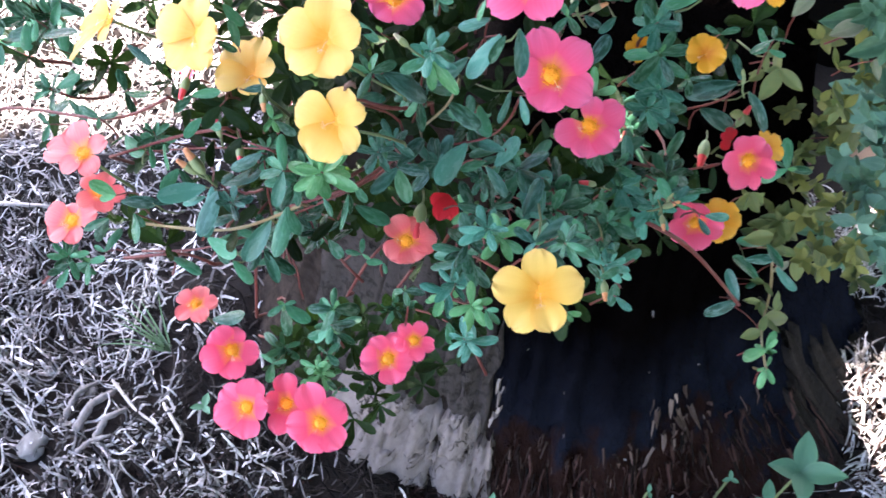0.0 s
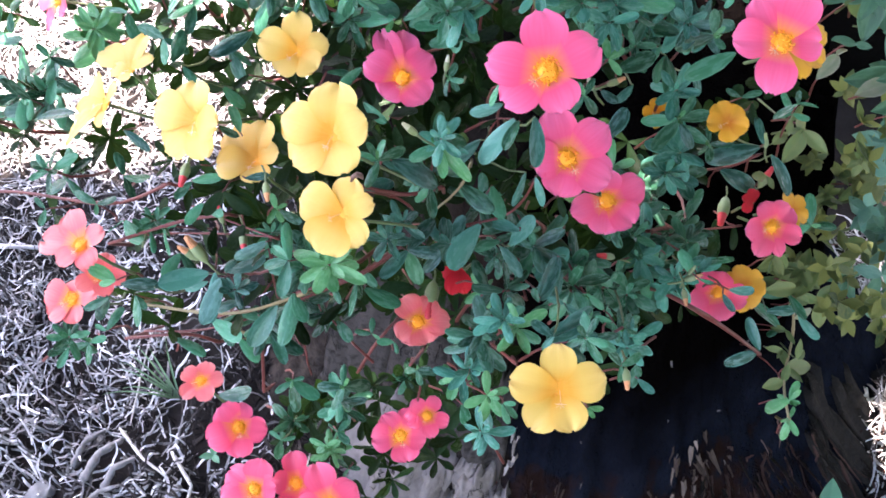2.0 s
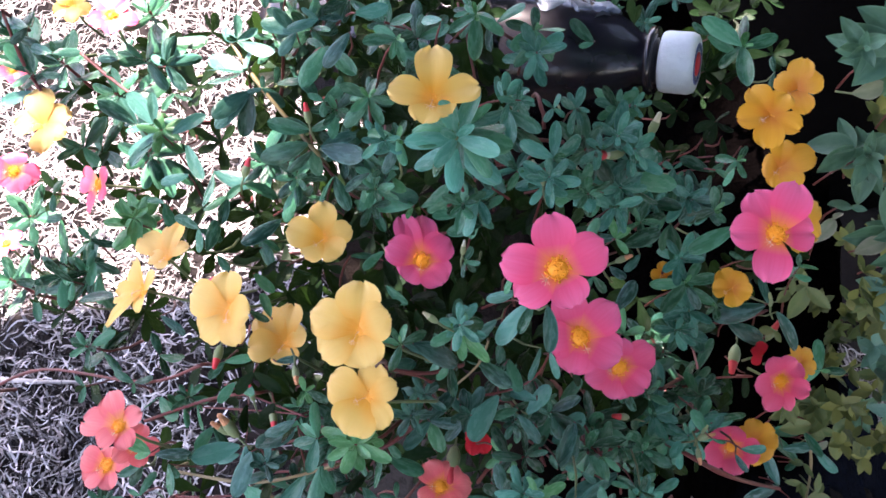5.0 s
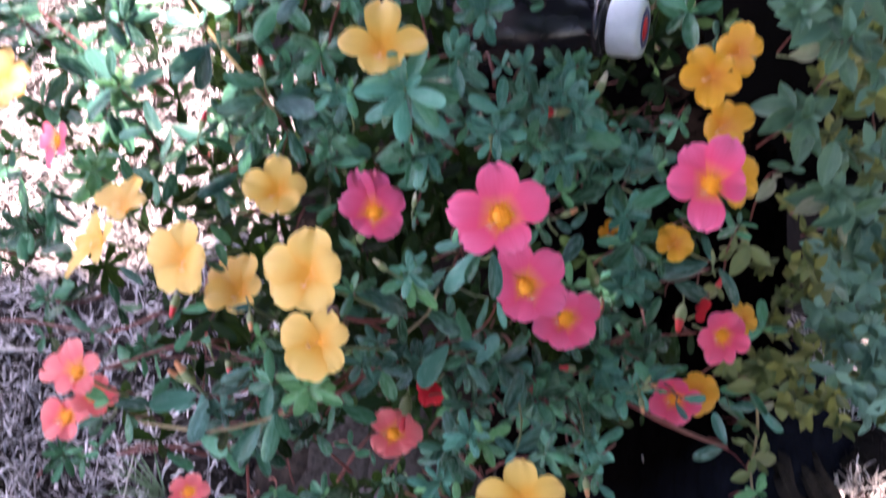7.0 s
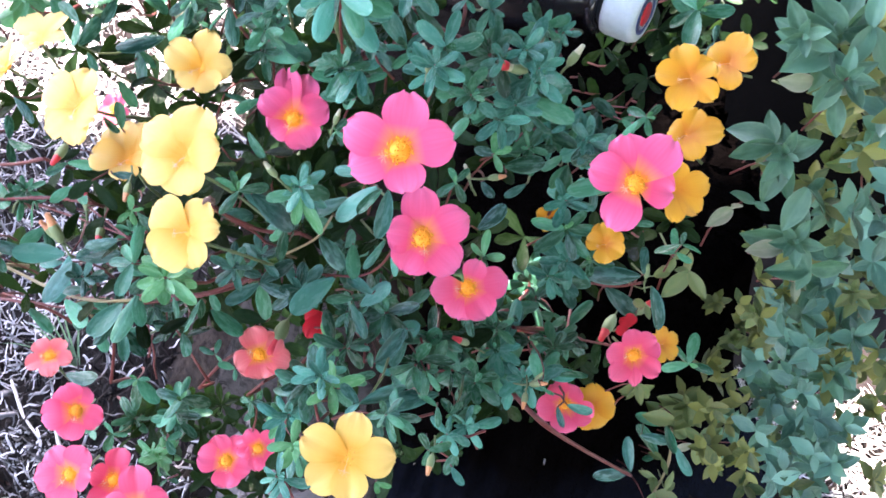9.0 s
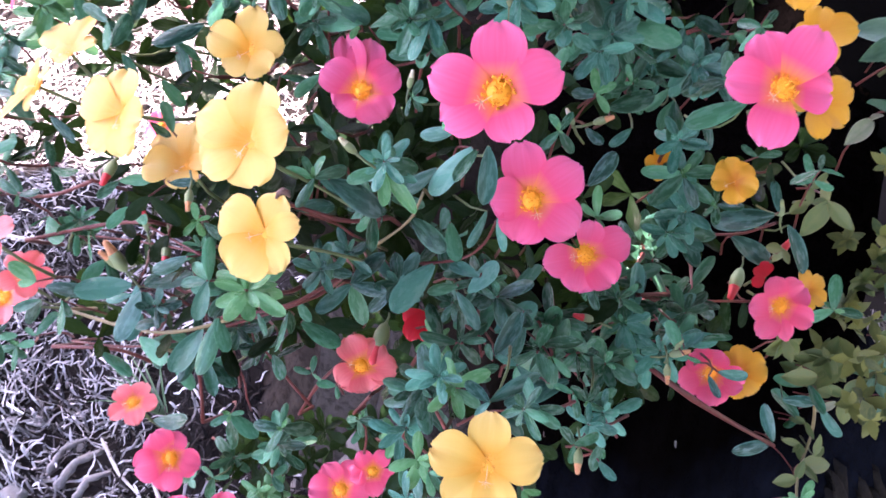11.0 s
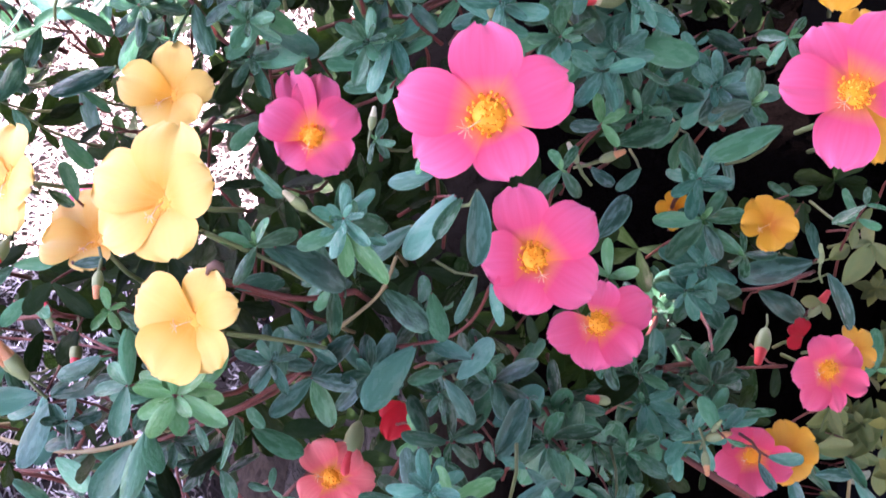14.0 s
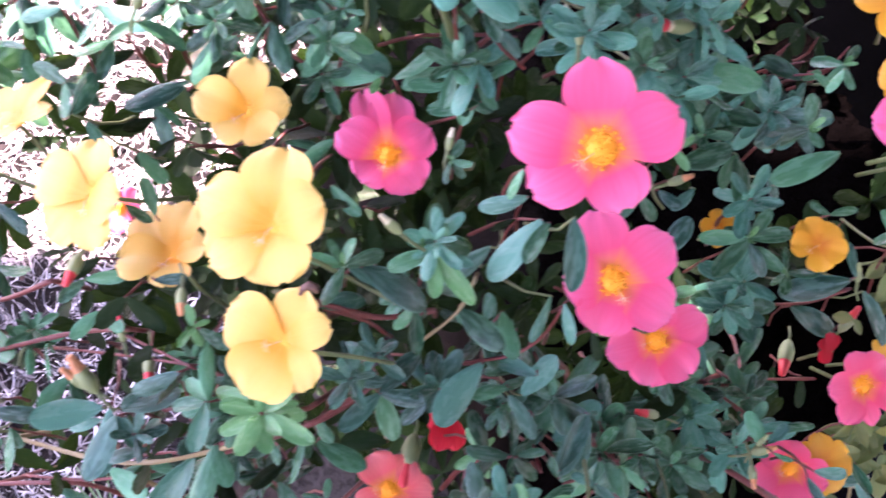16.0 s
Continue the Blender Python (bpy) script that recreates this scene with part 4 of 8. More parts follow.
bud("red", (0.0729, 0.2588, 0.4905), (-0.88, -0.08, 0.47), 0.0112)
bud("red", (0.1494, 0.3357, 0.4208), (-0.31, -0.95, -0.02), 0.0186)
bud("red", (0.1523, 0.3133, 0.4653), (0.46, 0.45, 0.77), 0.0124)
bud("red", (-0.1026, 0.2593, 0.5684), (-0.16, -0.99, -0.05), 0.0108)
bud("red", (-0.0829, 0.239, 0.55), (0.15, -0.99, -0.05), 0.0097)
bud("red", (-0.0908, 0.2428, 0.551), (-0.14, 0.55, 0.83), 0.0079)
bud("red", (-0.1283, 0.2527, 0.529), (0.46, 0.45, 0.77), 0.0094)
# </B>
# <R>
sprig("a", (0.0028, 0.2945, 0.6096), (0.28, -0.72, 0.64), 0.0132)
sprig("a", (-0.1431, 0.3517, 0.5829), (-0.1, -0.55, 0.83), 0.0158)
sprig("a", (-0.1444, 0.3884, 0.6068), (-0.2, -0.41, 0.89), 0.0159)
sprig("a", (-0.1652, 0.3913, 0.5837), (-0.39, -0.37, 0.84), 0.0161)
sprig("a", (-0.1986, 0.4182, 0.5824), (-0.35, 0.09, 0.93), 0.0167)
sprig("a", (-0.2202, 0.4272, 0.5905), (-0.22, -0.42, 0.88), 0.0167)
sprig("a", (-0.1928, 0.389, 0.5501), (-0.19, -0.55, 0.82), 0.0156)
sprig("a", (-0.2244, 0.3667, 0.5233), (-0.28, -0.5, 0.82), 0.0159)
sprig("a", (-0.189, 0.3148, 0.5431), (-0.09, -0.51, 0.85), 0.0157)
sprig("g", (-0.1478, 0.3212, 0.5728), (0.06, -0.52, 0.85), 0.0137)
sprig("a", (-0.2228, 0.3265, 0.5259), (-0.24, -0.29, 0.92), 0.0151)
sprig("a", (0.0767, 0.3244, 0.5739), (0.11, -0.55, 0.83), 0.0171)
sprig("a", (-0.1399, 0.4036, 0.6214), (-0.06, -0.24, 0.97), 0.0158)
sprig("a", (-0.1771, 0.3159, 0.5452), (-0.06, -0.43, 0.9), 0.0134)
sprig("a", (-0.175, 0.2827, 0.533), (-0.32, -0.26, 0.91), 0.0108)
sprig("t", (-0.0029, 0.2763, 0.6689), (-0.01, -0.61, 0.79), 0.0170)
sprig("a", (-0.0017, 0.2894, 0.6173), (0.06, -0.43, 0.90), 0.0096)
sprig("t", (-0.0284, 0.2909, 0.6530), (0.31, -0.70, 0.65), 0.0072)
sprig("a", (-0.0368, 0.3057, 0.6083), (-0.07, -0.70, 0.71), 0.0101)
sprig("t", (0.0312, 0.2924, 0.6274), (-0.06, -0.53, 0.85), 0.0105)
sprig("t", (0.0692, 0.3218, 0.6083), (0.34, -0.55, 0.76), 0.0106)
sprig("a", (0.0667, 0.3523, 0.6007), (-0.12, -0.74, 0.66), 0.0101)
sprig("b", (0.0980, 0.3218, 0.5734), (0.05, -0.71, 0.70), 0.0114)
sprig("a", (0.0737, 0.3094, 0.5747), (-0.12, -0.66, 0.74), 0.0099)
sprig("a", (-0.0703, 0.3169, 0.6040), (-0.04, -0.69, 0.72), 0.0109)
sprig("t", (-0.0047, 0.2459, 0.5996), (-0.08, -0.42, 0.90), 0.0086)
sprig("g", (-0.0461, 0.2139, 0.5675), (-0.07, -0.53, 0.84), 0.0128)
sprig("t", (0.0178, 0.1996, 0.5499), (0.13, -0.42, 0.90), 0.0091)
sprig("a", (0.0448, 0.1851, 0.5637), (-0.35, -0.47, 0.81), 0.0084)
sprig("t", (0.0787, 0.2285, 0.4715), (-0.31, -0.41, 0.86), 0.0103)
sprig("t", (0.1084, 0.3158, 0.4920), (-0.07, -0.49, 0.87), 0.0146)
sprig("t", (0.0054, 0.1990, 0.5058), (0.24, -0.24, 0.94), 0.0101)
sprig("a", (0.1145, 0.2854, 0.4589), (0.02, -0.56, 0.83), 0.0113)
sprig("t", (0.0997, 0.2527, 0.4831), (-0.08, -0.42, 0.91), 0.0109)
sprig("g", (-0.1436, 0.3159, 0.5828), (0.34, -0.64, 0.68), 0.0086)
sprig("b", (-0.0886, 0.2244, 0.5308), (-0.03, -0.13, 0.99), 0.0095)
sprig("b", (-0.0202, 0.2464, 0.5447), (0.26, -0.37, 0.89), 0.0089)
sprig("t", (0.0966, 0.3121, 0.5434), (-0.08, -0.49, 0.87), 0.0104)
sprig("a", (-0.0730, 0.2426, 0.5438), (-0.13, -0.39, 0.91), 0.0077)
sprig("a", (-0.1800, 0.2369, 0.4633), (0.37, -0.12, 0.92), 0.0105)
sprig("a", (-0.1207, 0.2504, 0.5426), (0.41, -0.04, 0.91), 0.0080)
sprig("a", (-0.0496, 0.3226, 0.6363), (0.04, -0.82, 0.57), 0.0099)
sprig("g", (-0.1309, 0.3490, 0.6022), (0.35, -0.36, 0.87), 0.0105)
sprig("t", (0.0083, 0.1717, 0.5092), (-0.47, -0.14, 0.87), 0.0090)
sprig("a", (-0.0556, 0.2137, 0.4350), (-0.14, -0.40, 0.91), 0.0119)
sprig("t", (0.0701, 0.2080, 0.5055), (-0.29, -0.47, 0.83), 0.0082)
sprig("a", (-0.0845, 0.2211, 0.3917), (0.44, -0.35, 0.83), 0.0102)
sprig("g", (-0.0623, 0.2011, 0.4043), (0.22, -0.31, 0.92), 0.0092)
sprig("a", (-0.0257, 0.2420, 0.3972), (-0.14, -0.41, 0.90), 0.0096)
sprig("b", (-0.0016, 0.2403, 0.5367), (0.30, -0.45, 0.84), 0.0105)
sprig("a", (0.0823, 0.2729, 0.4870), (-0.07, -0.36, 0.93), 0.0109)
sprig("b", (-0.0255, 0.2293, 0.5596), (0.13, -0.49, 0.86), 0.0083)
sprig("t", (0.0957, 0.3231, 0.5732), (-0.11, -0.53, 0.84), 0.0102)
sprig("t", (0.0638, 0.3125, 0.5950), (0.08, -0.58, 0.81), 0.0108)
sprig("a", (-0.0403, 0.3112, 0.5909), (0.02, -0.53, 0.84), 0.0093)
sprig("t", (0.0295, 0.3421, 0.6442), (0.05, -0.66, 0.75), 0.0116)
sprig("a", (0.1171, 0.6430, 0.4062), (-0.01, -0.58, 0.82), 0.0182)
sprig("b", (0.1652, 0.6486, 0.4081), (0.16, -0.78, 0.60), 0.0201)
sprig("t", (0.0768, 0.3631, 0.5906), (-0.02, -0.58, 0.81), 0.0081)
sprig("t", (0.0203, 0.3041, 0.6569), (0.56, -0.52, 0.64), 0.0077)
sprig("t", (0.0622, 0.3240, 0.6141), (0.01, -0.73, 0.69), 0.0112)
sprig("a", (0.0466, 0.2911, 0.6181), (0.28, -0.69, 0.67), 0.0089)
sprig("b", (0.1399, 0.6279, 0.4032), (-0.05, -0.79, 0.61), 0.0164)
sprig("w", (0.1679, 0.3605, 0.6220), (-0.38, -0.70, 0.61), 0.0138)
sprig("w", (0.1888, 0.3574, 0.5565), (-0.30, -0.51, 0.81), 0.0148)
sprig("w", (0.2091, 0.3394, 0.5190), (-0.39, -0.62, 0.68), 0.0134)
sprig("w", (0.1882, 0.3480, 0.6178), (-0.05, -0.68, 0.73), 0.0138)
sprig("o", (0.2276, 0.3590, 0.4237), (-0.44, -0.57, 0.69), 0.0113)
sprig("o", (0.2515, 0.4077, 0.3146), (-0.37, -0.51, 0.77), 0.0113)
sprig("w", (0.2660, 0.3774, 0.3942), (-0.17, -0.49, 0.86), 0.0156)
sprig("w", (0.2803, 0.3439, 0.4070), (-0.07, -0.41, 0.91), 0.0157)
sprig("w", (0.2667, 0.3526, 0.3573), (-0.05, -0.57, 0.82), 0.0139)
sprig("o", (0.2300, 0.3556, 0.3036), (-0.11, -0.44, 0.89), 0.0147)
sprig("w", (0.2713, 0.3662, 0.2733), (-0.20, -0.51, 0.83), 0.0148)
sprig("o", (0.2627, 0.3569, 0.4690), (-0.57, -0.25, 0.78), 0.0121)
sprig("w", (0.3138, 0.3510, 0.3049), (-0.11, -0.35, 0.93), 0.0166)
sprig("o", (0.2344, 0.3833, 0.5399), (-0.19, -0.57, 0.80), 0.0111)
sprig("w", (0.2425, 0.3986, 0.4825), (-0.50, -0.47, 0.73), 0.0134)
# </R>
# <S>
runner("red", 0.0006, (-0.0637, 0.2244, 0.5208), (-0.039, 0.2259, 0.537), (-0.0278, 0.2346, 0.5352), (-0.0193, 0.2393, 0.5421))
runner("red", 0.0005, (0.0003, 0.2483, 0.5372), (0.0183, 0.2509, 0.5395), (0.0268, 0.252, 0.5494), (0.031, 0.2527, 0.564))
runner("olive", 0.0005, (0.0066, 0.2528, 0.5773), (0.0019, 0.2473, 0.5668), (-0.0092, 0.242, 0.5573))
runner("green", 0.0006, (-0.036, 0.2372, 0.604), (-0.0283, 0.2447, 0.5861), (-0.0149, 0.2424, 0.5782))
runner("green", 0.0006, (-0.0341, 0.2267, 0.577), (-0.0241, 0.2323, 0.566), (-0.0157, 0.2393, 0.5517))
runner("red", 0.0005, (-0.0325, 0.2407, 0.5754), (-0.0222, 0.2424, 0.5679), (-0.0173, 0.2433, 0.5606))
runner("olive", 0.0007, (-0.1444, 0.2443, 0.4817), (-0.1069, 0.23, 0.4988), (-0.0855, 0.2271, 0.5068), (-0.0577, 0.2207, 0.5346))
runner("red", 0.0005, (-0.1435, 0.2366, 0.4683), (-0.1158, 0.2331, 0.4759), (-0.0898, 0.2316, 0.4903))
runner("red", 0.0004, (-0.1032, 0.2497, 0.5529), (-0.0881, 0.2426, 0.553), (-0.068, 0.2323, 0.5558))
runner("red", 0.0004, (-0.1264, 0.2549, 0.5246), (-0.0939, 0.2418, 0.5449), (-0.0699, 0.2335, 0.5556))
runner("red", 0.0006, (-0.0599, 0.3253, 0.6036), (-0.0496, 0.3177, 0.5919), (-0.0407, 0.313, 0.5912))
runner("red", 0.0006, (0.0498, 0.2505, 0.5007), (0.0554, 0.2449, 0.4903), (0.0597, 0.2343, 0.4871))
runner("red", 0.0005, (0.0294, 0.2267, 0.5131), (0.0271, 0.2384, 0.5116), (0.0266, 0.2444, 0.5166))
runner("red", 0.0004, (0.0075, 0.2362, 0.501), (0.006, 0.2244, 0.4913))
runner("red", 0.0006, (0.096, 0.2912, 0.4588), (0.1245, 0.3224, 0.4079), (0.1465, 0.3023, 0.4465))
runner("red", 0.0006, (0.1276, 0.3255, 0.4633), (0.1357, 0.3151, 0.4814), (0.1462, 0.3132, 0.4939))
runner("red", 0.0008, (-0.0845, 0.2306, 0.5006), (-0.0925, 0.2345, 0.4473), (-0.0972, 0.2287, 0.4129))
runner("olive", 0.0008, (-0.1049, 0.2354, 0.4811), (-0.0913, 0.235, 0.4573))
runner("red", 0.0011, (0.094, 0.2515, 0.4737), (0.1219, 0.2417, 0.4591), (0.2138, 0.3245, 0.2369))
runner("olive", 0.0009, (0.2233, 0.3391, 0.2954), (0.2396, 0.3389, 0.2358), (0.2296, 0.3071, 0.2291), (0.2319, 0.2798, 0.2181))
runner("red", 0.0007, (-0.0471, 0.2249, 0.4446), (-0.0358, 0.2283, 0.4711), (-0.0254, 0.2375, 0.478))
runner("red", 0.0007, (-0.0214, 0.2214, 0.4601), (-0.014, 0.2259, 0.4708))
runner("red", 0.0008, (-0.1524, 0.2343, 0.4655), (-0.124, 0.2342, 0.4697), (-0.1119, 0.2368, 0.4551))
runner("red", 0.0006, (0.0137, 0.2045, 0.5192), (0.0218, 0.1829, 0.5467))
runner("red", 0.0008, (-0.2184, 0.4259, 0.6076), (-0.2151, 0.4156, 0.5822), (-0.207, 0.4062, 0.5669))
runner("olive", 0.0008, (-0.0955, 0.3631, 0.64), (-0.0808, 0.3397, 0.6333), (-0.0594, 0.3183, 0.6169))
runner("red", 0.0007, (-0.1811, 0.408, 0.5945), (-0.1631, 0.3917, 0.5907), (-0.1321, 0.3588, 0.5986))
runner("red", 0.0007, (-0.2209, 0.267, 0.5221), (-0.1908, 0.2706, 0.5344), (-0.1393, 0.256, 0.546), (-0.1111, 0.2548, 0.5616))
runner("red", 0.0007, (-0.1391, 0.2414, 0.539), (-0.1095, 0.2479, 0.5447), (-0.088, 0.2442, 0.5551))
runner("red", 0.0008, (-0.0405, 0.238, 0.5862), (-0.02, 0.2416, 0.5713), (-0.0044, 0.246, 0.569))
runner("red", 0.0007, (-0.0634, 0.2228, 0.5299), (-0.0387, 0.2247, 0.5404), (-0.0231, 0.2363, 0.5417))
runner("red", 0.0009, (0.0906, 0.2768, 0.4845), (0.1132, 0.3096, 0.4333), (0.1363, 0.3237, 0.4071))
# </S>
# <W>
shoot("b", (-0.1062, 0.3247, 0.6006), (-0.15, -0.55, 0.82), (-0.1089, 0.3092, 0.5973), (-0.0846, 0.3159, 0.6007))
shoot("b", (-0.0779, 0.3061, 0.5906), (0.03, -0.62, 0.78), (-0.0911, 0.2927, 0.596))
shoot("a", (-0.0637, 0.3158, 0.5997), (0.19, -0.3, 0.94), (-0.0758, 0.3092, 0.5898))
shoot("a", (-0.054, 0.3157, 0.6057), (0.17, -0.28, 0.94), (-0.0622, 0.3086, 0.5966), (-0.0486, 0.3049, 0.5969))
shoot("d", (-0.0952, 0.3163, 0.5918), (0.14, -0.5, 0.85), (-0.1042, 0.3111, 0.5903))
shoot("a", (-0.1071, 0.2911, 0.5904), (-0.07, -0.54, 0.84), (-0.1043, 0.3046, 0.5929))
shoot("a", (-0.086, 0.2977, 0.5892), (-0.2, -0.45, 0.87), (-0.0815, 0.2899, 0.5808), (-0.0777, 0.2957, 0.5857))
shoot("d", (-0.0859, 0.2944, 0.587), (0.02, -0.53, 0.85), (-0.0938, 0.2902, 0.5843))
shoot("a", (-0.1031, 0.2896, 0.5893), (-0.23, -0.27, 0.93), (-0.0984, 0.2852, 0.5846))
shoot("d", (-0.0789, 0.2893, 0.5844), (-0.29, -0.5, 0.82), (-0.0845, 0.2842, 0.5829))
shoot("a", (-0.0876, 0.2817, 0.5867), (-0.03, -0.29, 0.96), (-0.0813, 0.279, 0.5778))
shoot("d", (-0.0752, 0.2881, 0.5824), (-0.32, -0.63, 0.71), (-0.0811, 0.2841, 0.5743), (-0.0657, 0.2834, 0.5807))
shoot("d", (-0.0477, 0.3143, 0.5859), (-0.15, -0.5, 0.85), (-0.0532, 0.3062, 0.5731), (-0.0492, 0.3186, 0.5907), (-0.0528, 0.3063, 0.5846))
shoot("a", (-0.0493, 0.2925, 0.5815), (0.18, -0.36, 0.92), (-0.04, 0.2932, 0.5809))
shoot("a", (-0.0376, 0.3147, 0.6063), (-0.12, -0.65, 0.75), (-0.045, 0.309, 0.6051), (-0.0421, 0.3059, 0.6002), (-0.0256, 0.3084, 0.6051), (-0.0447, 0.3172, 0.608))
shoot("b", (-0.0332, 0.3097, 0.603), (0.05, -0.42, 0.91), (-0.0198, 0.3127, 0.5909))
shoot("a", (-0.0221, 0.3077, 0.5942), (0.17, -0.51, 0.84), (-0.043, 0.3174, 0.5862))
shoot("a", (-0.0189, 0.3057, 0.5953), (-0.07, -0.35, 0.93), (-0.0072, 0.3128, 0.5986))
shoot("g", (-0.0224, 0.3061, 0.5953), (0.31, -0.51, 0.8), (-0.0251, 0.3023, 0.5929))
shoot("b", (0.001, 0.3037, 0.6209), (-0.01, -0.42, 0.91), (0.0002, 0.2914, 0.6129))
shoot("a", (0.0043, 0.2896, 0.6103), (0.08, -0.22, 0.97), (-0.0031, 0.2951, 0.6136), (0.0091, 0.2872, 0.604), (0.0129, 0.2949, 0.6151))
shoot("a", (0.0051, 0.2863, 0.6072), (0.28, -0.4, 0.87), (-0.0046, 0.2939, 0.6136), (-0.0082, 0.2855, 0.6042))
shoot("b", (0.0053, 0.3029, 0.6198), (-0.27, -0.13, 0.95), (0.0138, 0.2953, 0.6156))
shoot("d", (-0.0403, 0.3122, 0.588), (0.24, -0.54, 0.8), (-0.0492, 0.3037, 0.5793))
shoot("a", (-0.0356, 0.2935, 0.5823), (0.13, -0.49, 0.86), (-0.0443, 0.2909, 0.5737))
shoot("d", (-0.036, 0.2918, 0.578), (0.11, -0.56, 0.82), (-0.0314, 0.2829, 0.5738))
shoot("a", (-0.0017, 0.2846, 0.586), (-0.14, -0.49, 0.86), (0.0012, 0.2891, 0.5892), (0.0041, 0.2824, 0.5869), (-0.003, 0.2789, 0.5827), (0.0019, 0.2811, 0.5826))
shoot("a", (0.0158, 0.2582, 0.6134), (0.01, -0.58, 0.81), (0.0112, 0.2541, 0.6086))
shoot("a", (0.0211, 0.3035, 0.6195), (0.2, -0.67, 0.71), (0.0159, 0.2964, 0.6161))
shoot("a", (0.0302, 0.3018, 0.6175), (-0.13, -0.21, 0.97), (0.0241, 0.2976, 0.6152), (0.0366, 0.2933, 0.612), (0.0345, 0.304, 0.6183), (0.0279, 0.2974, 0.6143))
shoot("a", (0.048, 0.3065, 0.6118), (-0.15, -0.61, 0.78), (0.0375, 0.3061, 0.6109))
shoot("a", (0.0522, 0.3048, 0.6065), (0.15, -0.66, 0.74), (0.041, 0.3025, 0.6044))
shoot("b", (0.0666, 0.3229, 0.5942), (-0.07, -0.39, 0.92), (0.0589, 0.3112, 0.5799), (0.0495, 0.3203, 0.6005))
shoot("a", (0.0673, 0.3247, 0.5923), (0.24, -0.62, 0.75), (0.0797, 0.3239, 0.5819), (0.0738, 0.3303, 0.5957), (0.0553, 0.3214, 0.5913))
shoot("a", (0.0683, 0.3194, 0.5868), (0.2, -0.45, 0.87), (0.0722, 0.3133, 0.5807), (0.0807, 0.3149, 0.5807))
shoot("a", (0.055, 0.3052, 0.601), (0.15, -0.63, 0.76), (0.0492, 0.2973, 0.596))
shoot("g", (0.0601, 0.2929, 0.586), (-0, -0.5, 0.87), (0.0586, 0.3006, 0.589), (0.0662, 0.2955, 0.5888), (0.0645, 0.2873, 0.5836))
shoot("b", (0.0612, 0.2966, 0.5817), (0.16, -0.36, 0.92), (0.0519, 0.2977, 0.5803), (0.0663, 0.3051, 0.5877))
shoot("a", (0.0658, 0.3003, 0.5707), (-0.1, -0.38, 0.92), (0.0808, 0.3055, 0.5731))
shoot("d", (0.0588, 0.2981, 0.5859), (-0.26, -0.61, 0.75), (0.0524, 0.3023, 0.5881))
shoot("a", (0.068, 0.3218, 0.5902), (-0.15, -0.59, 0.8), (0.0878, 0.3207, 0.5859))
shoot("a", (0.093, 0.3329, 0.5715), (0.07, -0.3, 0.95), (0.0954, 0.335, 0.576), (0.0843, 0.33, 0.568), (0.0899, 0.3257, 0.565))
shoot("b", (0.1048, 0.3246, 0.5639), (0.36, -0.62, 0.7), (0.098, 0.3369, 0.5743), (0.1055, 0.334, 0.5711))
shoot("a", (0.1069, 0.3162, 0.5725), (0.09, -0.6, 0.8), (0.1125, 0.3267, 0.5762), (0.1061, 0.3223, 0.5811), (0.1112, 0.3127, 0.5686), (0.0938, 0.3188, 0.5623))
shoot("b", (0.1079, 0.3221, 0.567), (0.02, -0.46, 0.89), (0.1012, 0.3356, 0.5662), (0.0999, 0.3155, 0.564))
shoot("a", (0.1139, 0.3057, 0.5736), (0.21, -0.26, 0.94), (0.0951, 0.2957, 0.5751))
shoot("a", (0.0912, 0.331, 0.5501), (0.02, -0.38, 0.92), (0.0831, 0.3257, 0.5428), (0.084, 0.3376, 0.5536))
shoot("a", (0.0947, 0.3319, 0.5428), (0.1, -0.73, 0.67), (0.0964, 0.312, 0.5438), (0.0888, 0.3226, 0.5362))
shoot("b", (0.107, 0.3335, 0.5342), (0.05, -0.49, 0.87), (0.113, 0.3246, 0.5243), (0.1016, 0.3229, 0.5266))
shoot("a", (0.1089, 0.3329, 0.5795), (0.12, -0.63, 0.77), (0.1159, 0.3311, 0.5757))
shoot("a", (0.1139, 0.3256, 0.5887), (0.02, -0.5, 0.87), (0.1088, 0.3205, 0.5851))
shoot("d", (0.1105, 0.3621, 0.5658), (0.24, -0.27, 0.93), (0.1101, 0.3537, 0.5611), (0.1157, 0.3687, 0.5674))
shoot("d", (0.1122, 0.3484, 0.5707), (0.28, -0.54, 0.8), (0.113, 0.3445, 0.5604))
shoot("d", (0.1179, 0.3594, 0.5716), (-0.01, -0.43, 0.9), (0.1182, 0.3505, 0.5666))
shoot("d", (0.1224, 0.3455, 0.5801), (0.19, -0.26, 0.95), (0.1237, 0.3398, 0.5757))
shoot("d", (0.1002, 0.3595, 0.5631), (0.2, -0.54, 0.82), (0.0946, 0.353, 0.5596))
shoot("d", (0.0888, 0.3655, 0.5663), (-0.14, -0.54, 0.83), (0.0933, 0.3585, 0.564))
shoot("a", (-0.0804, 0.2644, 0.5808), (0.12, -0.29, 0.95), (-0.0825, 0.2688, 0.5905))
shoot("a", (-0.0889, 0.2672, 0.5813), (-0.01, -0.29, 0.96), (-0.0812, 0.2629, 0.5803))
shoot("d", (-0.0981, 0.2605, 0.5656), (0.08, -0.54, 0.84), (-0.1094, 0.2556, 0.5605))
shoot("d", (-0.0896, 0.2504, 0.5617), (-0.11, -0.78, 0.62), (-0.08, 0.2461, 0.5519), (-0.0969, 0.2443, 0.5559))
shoot("g", (-0.0655, 0.2336, 0.5747), (0.13, -0.65, 0.75), (-0.0677, 0.2273, 0.5757), (-0.0617, 0.2359, 0.5748), (-0.067, 0.2381, 0.5783), (-0.0635, 0.2313, 0.5698))
